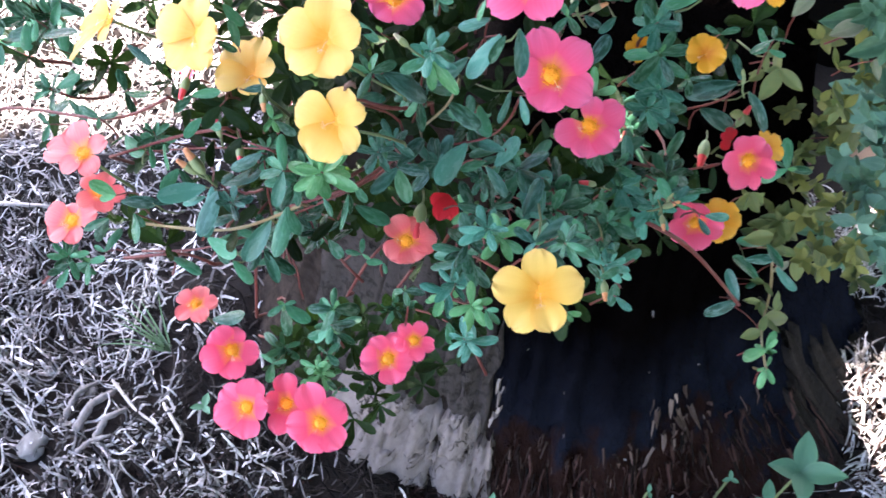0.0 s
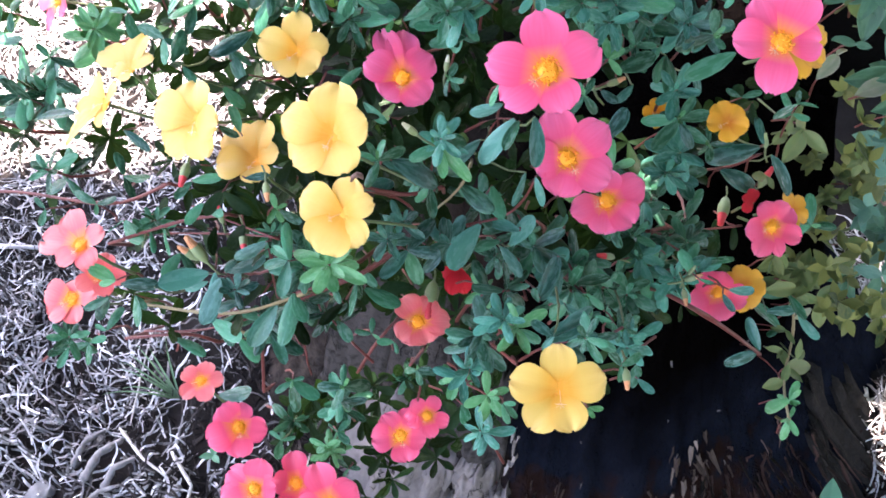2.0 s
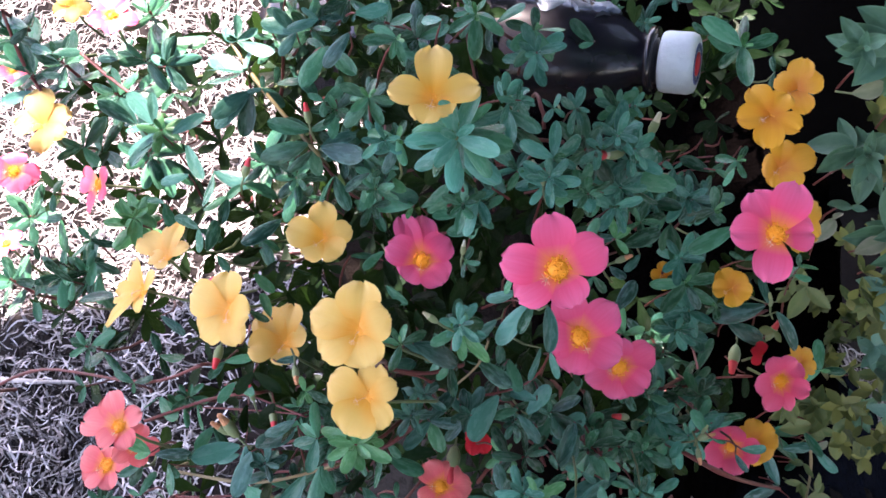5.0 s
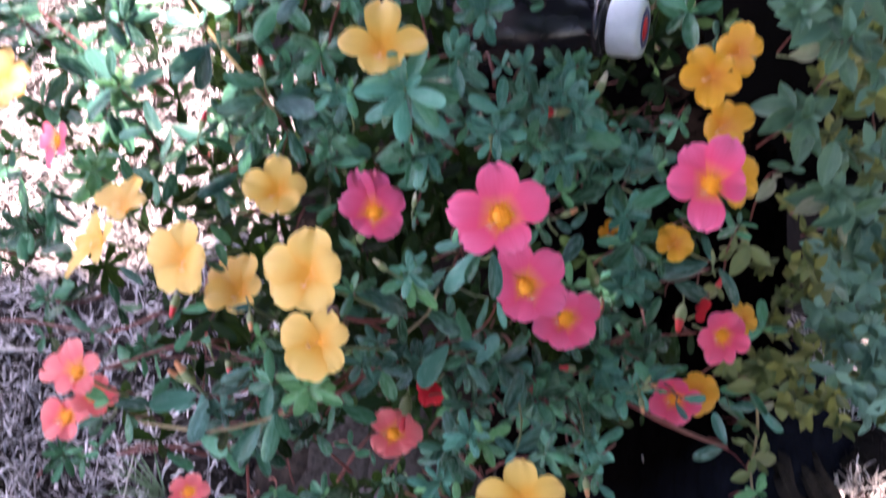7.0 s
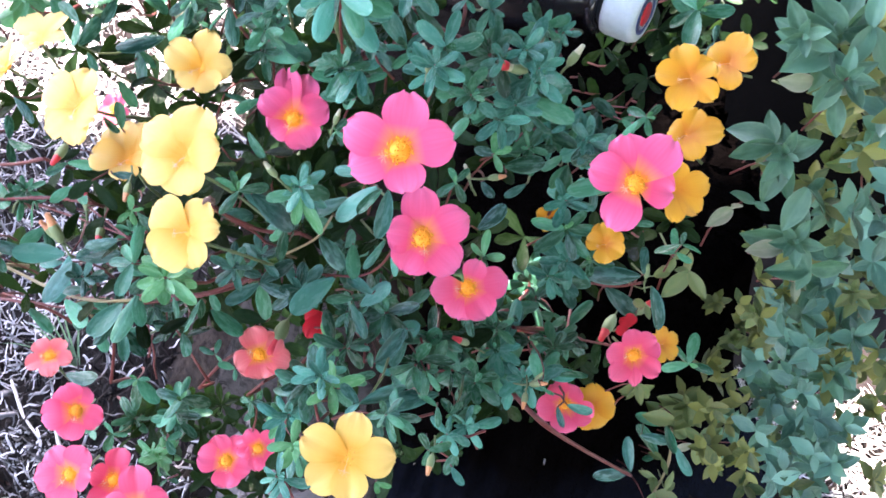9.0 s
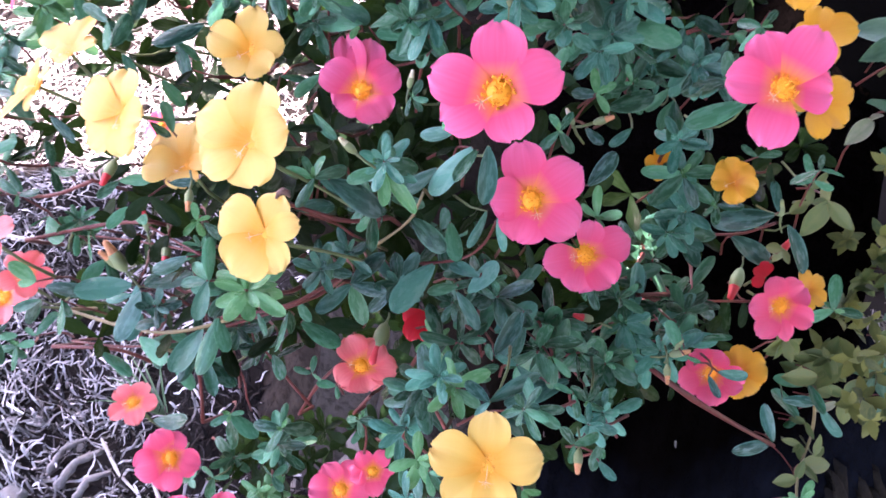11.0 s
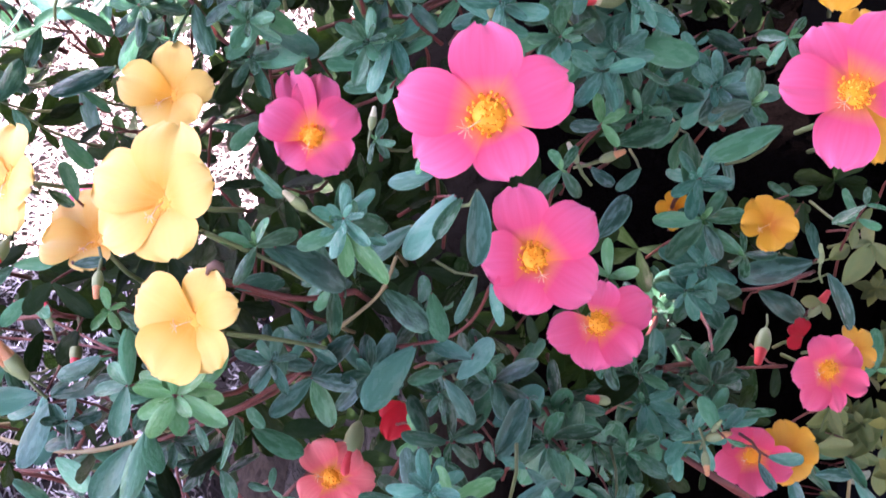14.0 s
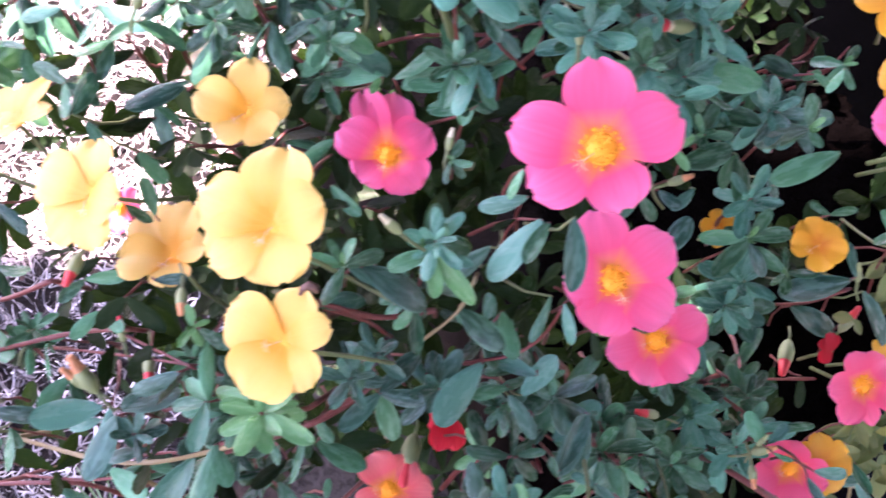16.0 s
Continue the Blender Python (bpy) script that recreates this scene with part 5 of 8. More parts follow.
shoot("a", (-0.0657, 0.2374, 0.5683), (0.23, -0.6, 0.77), (-0.058, 0.2343, 0.564))
shoot("b", (-0.0774, 0.2459, 0.5772), (0.32, -0.68, 0.67), (-0.0689, 0.2466, 0.5781))
shoot("a", (-0.0272, 0.2448, 0.589), (0.11, -0.33, 0.94), (-0.0306, 0.2487, 0.5944), (-0.0257, 0.2524, 0.5912), (-0.0172, 0.248, 0.5893), (-0.0319, 0.2358, 0.5863), (-0.0356, 0.244, 0.5932))
shoot("b", (-0.0262, 0.2469, 0.5853), (0.11, -0.29, 0.95), (-0.0135, 0.2448, 0.5778))
shoot("a", (-0.0056, 0.2464, 0.5951), (0.03, -0.3, 0.95), (-0.0053, 0.2565, 0.6005), (-0.002, 0.251, 0.6), (0.0064, 0.2539, 0.5898), (-0.0146, 0.2405, 0.5954), (-0.0112, 0.2481, 0.5967))
shoot("g", (-0.0057, 0.2475, 0.5932), (-0.22, -0.45, 0.87), (-0.0038, 0.2376, 0.5881), (0.0038, 0.2365, 0.5852))
shoot("b", (-0.0228, 0.2458, 0.5874), (0.15, -0.61, 0.78), (-0.0046, 0.2423, 0.5793))
shoot("b", (0.0098, 0.2595, 0.5803), (-0.08, -0.57, 0.82), (-0.0035, 0.252, 0.5734))
shoot("b", (0.0217, 0.2557, 0.5975), (0.25, -0.54, 0.81), (0.0082, 0.2446, 0.5897))
shoot("b", (0.0173, 0.2555, 0.6064), (-0.07, -0.58, 0.81), (0.006, 0.2531, 0.604))
shoot("d", (0.0161, 0.2627, 0.5886), (0.02, -0.4, 0.92), (0.0097, 0.2597, 0.5881))
shoot("a", (-0.0091, 0.2436, 0.574), (-0.09, -0.46, 0.88), (-0.0081, 0.2321, 0.5695), (-0.015, 0.2394, 0.5687))
shoot("a", (0.0022, 0.2501, 0.5643), (0.01, -0.56, 0.83), (0.0147, 0.2414, 0.5593))
shoot("d", (-0.0369, 0.256, 0.5971), (0.08, -0.36, 0.93), (-0.0272, 0.2608, 0.5951))
shoot("a", (-0.0341, 0.2758, 0.5832), (0, -0.28, 0.96), (-0.0261, 0.2694, 0.5787))
shoot("d", (-0.0239, 0.2664, 0.5865), (-0.08, -0.53, 0.84), (-0.0139, 0.2663, 0.5907))
shoot("d", (-0.0216, 0.2606, 0.5883), (-0.05, -0.4, 0.91), (-0.0207, 0.2566, 0.5792))
shoot("b", (-0.0331, 0.2385, 0.5796), (0.01, -0.53, 0.85), (-0.0217, 0.246, 0.5762))
shoot("d", (-0.0349, 0.2382, 0.5725), (-0.11, -0.39, 0.91), (-0.0252, 0.2399, 0.5661), (-0.0279, 0.2315, 0.5686))
shoot("b", (0.0273, 0.2448, 0.6125), (0.24, -0.41, 0.88), (0.0282, 0.2306, 0.6041))
shoot("a", (0.0234, 0.2548, 0.5977), (0.09, -0.5, 0.86), (0.0176, 0.2437, 0.5964))
shoot("a", (0.0485, 0.2716, 0.5902), (-0.03, -0.4, 0.92), (0.0425, 0.2656, 0.5877), (0.0535, 0.268, 0.5836), (0.0453, 0.274, 0.5957), (0.0519, 0.2751, 0.5951))
shoot("b", (0.0581, 0.2875, 0.5739), (-0.05, -0.6, 0.8), (0.0642, 0.282, 0.5733))
shoot("b", (0.0774, 0.3128, 0.5463), (-0.01, -0.65, 0.76), (0.0703, 0.3053, 0.5456))
shoot("b", (0.0617, 0.2793, 0.5523), (0.09, -0.62, 0.78), (0.0702, 0.2887, 0.5602))
shoot("g", (0.0672, 0.2783, 0.5347), (-0.13, -0.49, 0.86), (0.0658, 0.2858, 0.5431), (0.0758, 0.2791, 0.5375), (0.0611, 0.2803, 0.5383), (0.0698, 0.2743, 0.534))
shoot("b", (0.0273, 0.2537, 0.567), (0.53, -0.51, 0.67), (0.0243, 0.2419, 0.562))
shoot("b", (0.031, 0.253, 0.5649), (-0.18, -0.54, 0.82), (0.0328, 0.2446, 0.5562))
shoot("a", (0.0147, 0.2557, 0.5553), (0.03, -0.32, 0.95), (0.0184, 0.2444, 0.5487))
shoot("d", (0.0419, 0.2571, 0.5444), (-0.14, -0.49, 0.86), (0.0437, 0.2503, 0.5395))
shoot("a", (0.1017, 0.3128, 0.5216), (0.05, -0.69, 0.72), (0.108, 0.3193, 0.5293), (0.1168, 0.3151, 0.5221), (0.0943, 0.3176, 0.5202), (0.0859, 0.3149, 0.5178), (0.0977, 0.3081, 0.5144), (0.0912, 0.3036, 0.5113))
shoot("b", (0.1026, 0.3132, 0.5186), (0.15, -0.36, 0.92), (0.1087, 0.3036, 0.5126), (0.0988, 0.3207, 0.5256))
shoot("a", (0.117, 0.307, 0.5108), (0.08, -0.42, 0.91), (0.1184, 0.3152, 0.5146), (0.1276, 0.3064, 0.512), (0.112, 0.3061, 0.5053), (0.1179, 0.302, 0.502), (0.105, 0.3125, 0.5158))
shoot("a", (0.1079, 0.3143, 0.4794), (-0.19, -0.69, 0.7), (0.1018, 0.3208, 0.4836), (0.1085, 0.3234, 0.4857), (0.1241, 0.3157, 0.4757), (0.0999, 0.3048, 0.4721), (0.0915, 0.3158, 0.4794))
shoot("b", (0.1093, 0.3162, 0.4751), (0.1, -0.47, 0.88), (0.12, 0.3086, 0.4566), (0.1192, 0.3085, 0.4749), (0.1133, 0.3227, 0.4778))
shoot("b", (0.1426, 0.3101, 0.5032), (0.2, -0.44, 0.87), (0.12, 0.3026, 0.5032))
shoot("b", (0.1331, 0.3205, 0.4701), (-0.16, -0.53, 0.83), (0.1519, 0.3121, 0.4639))
shoot("b", (0.1432, 0.3095, 0.5063), (-0.14, -0.45, 0.88), (0.1419, 0.3183, 0.5145))
shoot("o", (0.1491, 0.3128, 0.5021), (0.18, -0.48, 0.86), (0.1572, 0.3186, 0.5034))
shoot("b", (0.1503, 0.3117, 0.4947), (0.22, -0.38, 0.9), (0.1605, 0.2969, 0.4836))
shoot("o", (0.1526, 0.311, 0.4772), (-0.09, -0.37, 0.92), (0.1465, 0.3148, 0.4735), (0.157, 0.3073, 0.4724))
shoot("a", (0.1536, 0.3155, 0.521), (-0.04, -0.23, 0.97), (0.1507, 0.3275, 0.5206), (0.1616, 0.3144, 0.5183), (0.1453, 0.3145, 0.5207))
shoot("o", (0.1546, 0.3167, 0.5146), (0.11, -0.67, 0.74), (0.154, 0.3111, 0.5105), (0.1609, 0.3228, 0.5188))
shoot("a", (0.1316, 0.3244, 0.5221), (0.03, -0.43, 0.9), (0.125, 0.3271, 0.5246), (0.1402, 0.3245, 0.5252))
shoot("d", (0.1378, 0.3251, 0.5177), (-0.01, -0.39, 0.92), (0.1403, 0.3186, 0.5085))
shoot("b", (-0.1007, 0.2339, 0.5272), (-0.19, -0.41, 0.89), (-0.1197, 0.229, 0.5261))
shoot("b", (-0.0974, 0.2327, 0.5298), (0.08, -0.79, 0.6), (-0.0999, 0.2214, 0.5216))
shoot("b", (-0.0717, 0.2301, 0.5575), (0.1, -0.46, 0.88), (-0.0845, 0.225, 0.5524))
shoot("d", (-0.0717, 0.2302, 0.5521), (-0, -0.18, 0.98), (-0.0797, 0.227, 0.5464))
shoot("d", (-0.0813, 0.2392, 0.5554), (0.15, -0.77, 0.62), (-0.0893, 0.2322, 0.5466))
shoot("d", (-0.0938, 0.2422, 0.5492), (0.28, -0.41, 0.87), (-0.0954, 0.2303, 0.5478))
shoot("b", (-0.0629, 0.2219, 0.557), (0.01, -0.51, 0.86), (-0.0666, 0.2129, 0.5451))
shoot("a", (-0.0623, 0.2224, 0.5561), (-0.1, -0.46, 0.88), (-0.0725, 0.2218, 0.5535), (-0.0622, 0.2324, 0.5658), (-0.0695, 0.229, 0.5566))
shoot("g", (-0.048, 0.2166, 0.5642), (0.08, -0.37, 0.93), (-0.0568, 0.2176, 0.5654), (-0.0387, 0.2212, 0.5645), (-0.0369, 0.2192, 0.5586), (-0.0441, 0.2069, 0.5601), (-0.0532, 0.2135, 0.5606))
shoot("g", (-0.0488, 0.218, 0.561), (0.14, -0.29, 0.95), (-0.0576, 0.2128, 0.5567), (-0.0399, 0.2161, 0.5596))
shoot("b", (-0.0743, 0.2253, 0.515), (0.09, -0.42, 0.9), (-0.0865, 0.2135, 0.4994))
shoot("a", (-0.1076, 0.2318, 0.4885), (-0.01, -0.52, 0.85), (-0.0933, 0.223, 0.4875))
shoot("d", (-0.0656, 0.2254, 0.5194), (-0.03, -0.49, 0.87), (-0.0698, 0.216, 0.5137))
shoot("d", (-0.069, 0.2265, 0.5031), (0.36, -0.53, 0.77), (-0.0637, 0.2177, 0.4929))
shoot("a", (-0.0492, 0.2224, 0.537), (0.22, -0.45, 0.87), (-0.0462, 0.2156, 0.5336))
shoot("d", (-0.0473, 0.2282, 0.51), (0.3, -0.48, 0.82), (-0.0567, 0.2197, 0.5071))
shoot("b", (-0.0192, 0.2387, 0.535), (0.09, -0.6, 0.79), (-0.0085, 0.2486, 0.5415), (-0.0294, 0.2288, 0.53), (-0.0063, 0.237, 0.5355))
shoot("a", (-0.0192, 0.24, 0.5318), (0.12, -0.51, 0.85), (-0.0152, 0.2354, 0.516))
shoot("a", (-0.0234, 0.2356, 0.5578), (0.1, -0.35, 0.93), (-0.0242, 0.2269, 0.5532))
shoot("b", (-0.0062, 0.2459, 0.5348), (-0.1, -0.52, 0.85), (-0.0046, 0.2394, 0.5283))
shoot("b", (0.01, 0.2465, 0.5416), (0.28, -0.37, 0.89), (-0.0019, 0.2276, 0.5394))
shoot("a", (0.0186, 0.2467, 0.528), (0.11, -0.56, 0.82), (0.0078, 0.2445, 0.5252))
shoot("d", (-0.0179, 0.2413, 0.4983), (0.21, -0.48, 0.85), (-0.0324, 0.2408, 0.4982))
shoot("a", (-0.0378, 0.2307, 0.5178), (0.1, -0.46, 0.88), (-0.0243, 0.2271, 0.5094))
shoot("a", (-0.0174, 0.2348, 0.4931), (0.22, -0.51, 0.83), (-0.008, 0.2398, 0.4938))
shoot("a", (-0.0365, 0.2296, 0.5347), (-0.05, -0.56, 0.82), (-0.0321, 0.2256, 0.5289))
shoot("a", (-0.0394, 0.2264, 0.5338), (0.02, -0.32, 0.95), (-0.045, 0.2143, 0.5276), (-0.0367, 0.2211, 0.5262))
shoot("g", (0.0123, 0.236, 0.5057), (0.14, -0.57, 0.81), (0.0067, 0.2395, 0.5106), (0.0042, 0.2319, 0.501), (0.0126, 0.2285, 0.5027), (0.0166, 0.2404, 0.5057), (0.0173, 0.2314, 0.5031))
shoot("d", (-0.007, 0.2478, 0.5286), (0.11, -0.69, 0.72), (0.0055, 0.2503, 0.5317))
shoot("d", (-0.0125, 0.2477, 0.5241), (0.3, -0.56, 0.77), (-0.0051, 0.2377, 0.5202))
shoot("b", (0.0263, 0.2467, 0.5358), (-0.05, -0.69, 0.72), (0.0145, 0.2524, 0.5358))
shoot("b", (0.0223, 0.244, 0.5283), (0.2, -0.48, 0.86), (0.032, 0.2536, 0.5353))
shoot("b", (0.0184, 0.2438, 0.5285), (0.2, -0.57, 0.8), (0.0273, 0.2335, 0.5204))
shoot("b", (0.0342, 0.2243, 0.5199), (0.12, -0.61, 0.78), (0.042, 0.24, 0.5245))
shoot("b", (0.0333, 0.237, 0.5137), (0.24, -0.5, 0.83), (0.0469, 0.2493, 0.5144))
shoot("a", (0.0579, 0.2387, 0.4936), (0.03, -0.63, 0.78), (0.0606, 0.2524, 0.5011))
shoot("d", (0.0628, 0.2552, 0.4936), (-0.09, -0.42, 0.9), (0.0796, 0.2658, 0.4934))
shoot("d", (0.0506, 0.2555, 0.5046), (0.16, -0.45, 0.88), (0.0387, 0.2602, 0.51), (0.0362, 0.2519, 0.5067))
shoot("a", (0.027, 0.2075, 0.5319), (0.02, -0.31, 0.95), (0.0218, 0.2178, 0.5318), (0.0164, 0.2082, 0.5324), (0.0357, 0.2136, 0.5342), (0.034, 0.2091, 0.5317))
shoot("a", (0.0337, 0.2208, 0.5224), (0.17, -0.61, 0.78), (0.031, 0.227, 0.523))
shoot("a", (0.0551, 0.2228, 0.5049), (0.08, -0.55, 0.83), (0.0507, 0.2323, 0.5092))
shoot("b", (0.0634, 0.2325, 0.4889), (0.19, -0.31, 0.93), (0.0415, 0.2216, 0.4927))
shoot("a", (0.0738, 0.2317, 0.4717), (0.11, -0.81, 0.58), (0.0657, 0.2371, 0.4741), (0.0746, 0.2377, 0.4743), (0.084, 0.2399, 0.469), (0.0823, 0.2355, 0.4678))
shoot("g", (0.0884, 0.2696, 0.4716), (-0.01, -0.62, 0.79), (0.0825, 0.276, 0.4735), (0.0801, 0.2668, 0.4687), (0.0878, 0.2647, 0.4656))
shoot("a", (0.0895, 0.2709, 0.4684), (0.08, -0.43, 0.9), (0.0946, 0.2815, 0.4724), (0.0923, 0.2551, 0.4568))
shoot("a", (0.0959, 0.27, 0.4627), (0.15, -0.55, 0.82), (0.095, 0.2832, 0.4703), (0.1056, 0.2705, 0.4667))
shoot("b", (0.1041, 0.2818, 0.4538), (0.13, -0.66, 0.74), (0.1199, 0.2929, 0.4604))
shoot("a", (0.1084, 0.2662, 0.4701), (-0.21, -0.56, 0.8), (0.1145, 0.2745, 0.4757))
shoot("a", (0.1057, 0.2487, 0.4916), (0.04, -0.53, 0.85), (0.1001, 0.2589, 0.4967))
shoot("b", (0.1074, 0.2506, 0.4911), (0, -0.69, 0.72), (0.1144, 0.2572, 0.4929))
shoot("a", (0.1148, 0.2596, 0.4819), (0.08, -0.39, 0.92), (0.1286, 0.2671, 0.4804))
shoot("a", (0.1057, 0.2435, 0.4991), (-0.01, -0.6, 0.8), (0.112, 0.2411, 0.4974))
shoot("a", (0.0968, 0.263, 0.4652), (-0.02, -0.58, 0.81), (0.0933, 0.2455, 0.4632))
shoot("d", (0.1473, 0.3328, 0.4035), (-0.24, -0.49, 0.84), (0.1478, 0.3213, 0.3831))
shoot("d", (0.1483, 0.3136, 0.4292), (0.03, -0.53, 0.85), (0.1485, 0.3026, 0.4213))
shoot("d", (0.1149, 0.3253, 0.4261), (0.18, -0.7, 0.7), (0.1172, 0.317, 0.4185))
shoot("b", (0.1191, 0.2394, 0.4957), (0, -0.64, 0.77), (0.1313, 0.2407, 0.4922))
shoot("b", (0.1143, 0.2345, 0.5013), (-0.24, -0.51, 0.82), (0.1181, 0.2264, 0.5009))
shoot("b", (0.202, 0.3265, 0.3003), (-0.13, -0.58, 0.81), (0.2192, 0.3236, 0.304))
shoot("b", (0.2387, 0.3445, 0.2571), (-0.03, -0.66, 0.75), (0.2532, 0.3321, 0.2464))
shoot("o", (0.162, 0.2876, 0.4408), (0.22, -0.32, 0.92), (0.1587, 0.2791, 0.4367), (0.1664, 0.2793, 0.4348), (0.1539, 0.2806, 0.4396), (0.1709, 0.284, 0.434))
shoot("o", (0.2182, 0.3358, 0.3153), (-0.01, -0.63, 0.78), (0.1982, 0.3329, 0.316))
shoot("b", (-0.207, 0.4197, 0.6017), (0.35, -0.71, 0.61), (-0.228, 0.4341, 0.6029), (-0.2136, 0.4124, 0.5981))
shoot("a", (-0.2118, 0.4134, 0.5784), (0.14, -0.22, 0.97), (-0.2224, 0.4086, 0.5742), (-0.2282, 0.4289, 0.5858), (-0.2383, 0.4235, 0.5859))
shoot("b", (-0.197, 0.4126, 0.5913), (-0.03, -0.65, 0.76), (-0.1848, 0.4141, 0.5912), (-0.209, 0.4177, 0.5918))
shoot("a", (-0.208, 0.414, 0.5776), (0.08, -0.67, 0.73), (-0.1973, 0.4109, 0.5779), (-0.221, 0.4114, 0.5721))
shoot("b", (-0.213, 0.409, 0.5692), (0.12, -0.34, 0.93), (-0.2372, 0.4067, 0.5653), (-0.2, 0.4133, 0.5679))
shoot("b", (-0.1481, 0.3643, 0.5902), (0.07, -0.32, 0.95), (-0.1649, 0.3678, 0.6041), (-0.1542, 0.3716, 0.5995), (-0.1532, 0.3639, 0.592))
shoot("b", (-0.1584, 0.3939, 0.6026), (-0.02, -0.39, 0.92), (-0.1632, 0.3974, 0.606), (-0.1533, 0.4036, 0.6072), (-0.1684, 0.396, 0.6014))
shoot("b", (-0.1293, 0.3738, 0.6164), (0.32, -0.58, 0.75), (-0.1239, 0.3839, 0.6231), (-0.138, 0.3815, 0.6164), (-0.115, 0.3827, 0.6129), (-0.1209, 0.3645, 0.6105), (-0.1284, 0.3829, 0.6243))
shoot("b", (-0.1362, 0.3547, 0.5997), (0.11, -0.62, 0.78), (-0.1498, 0.3721, 0.604), (-0.1366, 0.3652, 0.6082), (-0.1268, 0.3549, 0.6023), (-0.1523, 0.3599, 0.5952))
shoot("b", (-0.1252, 0.3435, 0.605), (-0.06, -0.61, 0.79), (-0.1115, 0.3499, 0.609))
shoot("b", (-0.132, 0.348, 0.6004), (-0.16, -0.41, 0.9), (-0.1468, 0.337, 0.5926), (-0.1557, 0.3434, 0.5877))
shoot("b", (-0.1169, 0.3341, 0.6077), (0.03, -0.67, 0.74), (-0.1098, 0.3194, 0.6034))
shoot("a", (-0.1254, 0.3618, 0.6109), (0.2, -0.38, 0.9), (-0.1175, 0.3569, 0.6101), (-0.1302, 0.355, 0.6078))
shoot("b", (-0.117, 0.3249, 0.5992), (0, -0.48, 0.88), (-0.1295, 0.3225, 0.5981))
shoot("b", (-0.0906, 0.3572, 0.6435), (0, -0.41, 0.91), (-0.1002, 0.3668, 0.6415), (-0.0905, 0.3667, 0.6485), (-0.0825, 0.3609, 0.6456), (-0.0759, 0.351, 0.64))
shoot("b", (-0.0873, 0.3454, 0.6376), (0.05, -0.1, 0.99), (-0.1037, 0.3548, 0.6406), (-0.0989, 0.3417, 0.6466), (-0.1047, 0.3489, 0.629), (-0.0855, 0.3539, 0.6416))
shoot("b", (-0.0857, 0.3397, 0.6321), (0.05, -0.38, 0.92), (-0.1001, 0.3254, 0.6319), (-0.1036, 0.3229, 0.6301), (-0.0903, 0.3288, 0.6159))
shoot("b", (-0.0804, 0.3383, 0.6347), (-0.06, -0.69, 0.72), (-0.0714, 0.3364, 0.6271), (-0.0807, 0.3438, 0.6355), (-0.0876, 0.3377, 0.6326))
shoot("a", (-0.0743, 0.338, 0.6371), (0.05, -0.6, 0.8), (-0.0737, 0.3438, 0.6406), (-0.0638, 0.3375, 0.6418))
shoot("a", (-0.0707, 0.3276, 0.6275), (0.03, -0.67, 0.75), (-0.0817, 0.3209, 0.6206), (-0.075, 0.3211, 0.6199))
shoot("a", (-0.0609, 0.3192, 0.6294), (-0.01, -0.15, 0.99), (-0.0487, 0.3253, 0.6315), (-0.0764, 0.3203, 0.6341), (-0.0709, 0.3239, 0.6315))
shoot("a", (-0.0628, 0.3193, 0.6218), (-0.25, -0.58, 0.77), (-0.0821, 0.3122, 0.6205))
shoot("a", (-0.0616, 0.3193, 0.6176), (0.25, -0.56, 0.79), (-0.0712, 0.3126, 0.6123), (-0.0604, 0.3169, 0.6063))
shoot("b", (-0.0578, 0.3184, 0.62), (-0.17, -0.35, 0.92), (-0.0439, 0.3237, 0.6222), (-0.0384, 0.3117, 0.6211))
shoot("b", (-0.0649, 0.3512, 0.6516), (0.11, -0.41, 0.91), (-0.0784, 0.3563, 0.6532), (-0.0715, 0.3437, 0.6487), (-0.0729, 0.357, 0.6585))
shoot("b", (-0.0545, 0.3483, 0.6605), (-0.08, -0.71, 0.7), (-0.0661, 0.3441, 0.6609), (-0.0603, 0.3486, 0.6649), (-0.0461, 0.3508, 0.6586))
shoot("b", (-0.041, 0.3304, 0.6687), (0.08, -0.37, 0.93), (-0.0511, 0.3212, 0.6628))
shoot("a", (-0.0526, 0.3385, 0.6551), (0.11, -0.68, 0.72), (-0.0612, 0.3254, 0.6478), (-0.059, 0.3419, 0.6568), (-0.0414, 0.3271, 0.652))
shoot("a", (-0.054, 0.3238, 0.6407), (-0.04, -0.26, 0.97), (-0.0601, 0.327, 0.6416), (-0.0462, 0.3291, 0.643), (-0.0539, 0.3172, 0.6389))
shoot("a", (-0.0335, 0.3009, 0.6648), (-0.02, -0.53, 0.85), (-0.0429, 0.3023, 0.6696), (-0.0393, 0.2947, 0.6647), (-0.0418, 0.2926, 0.6599), (-0.0291, 0.2939, 0.6584), (-0.0314, 0.3079, 0.6673), (-0.0247, 0.2992, 0.6631))
shoot("b", (-0.0391, 0.3397, 0.6697), (0.12, -0.71, 0.69), (-0.0277, 0.3437, 0.6681), (-0.0402, 0.3372, 0.6679))
shoot("a", (-0.0228, 0.3138, 0.6797), (0.21, -0.47, 0.86), (-0.0341, 0.3127, 0.6803), (-0.0247, 0.3084, 0.6758), (-0.0303, 0.3192, 0.6805), (-0.0205, 0.3085, 0.674), (-0.0165, 0.3159, 0.68))
shoot("a", (-0.0241, 0.2908, 0.6533), (0.1, -0.36, 0.93), (-0.0358, 0.2991, 0.6473), (-0.0252, 0.2948, 0.6577), (-0.0213, 0.2969, 0.6567), (-0.0178, 0.2925, 0.6494), (-0.0219, 0.2851, 0.646))
shoot("b", (-0.0252, 0.2956, 0.6449), (0.09, -0.21, 0.97), (-0.0335, 0.2933, 0.6445), (-0.0298, 0.288, 0.6385))
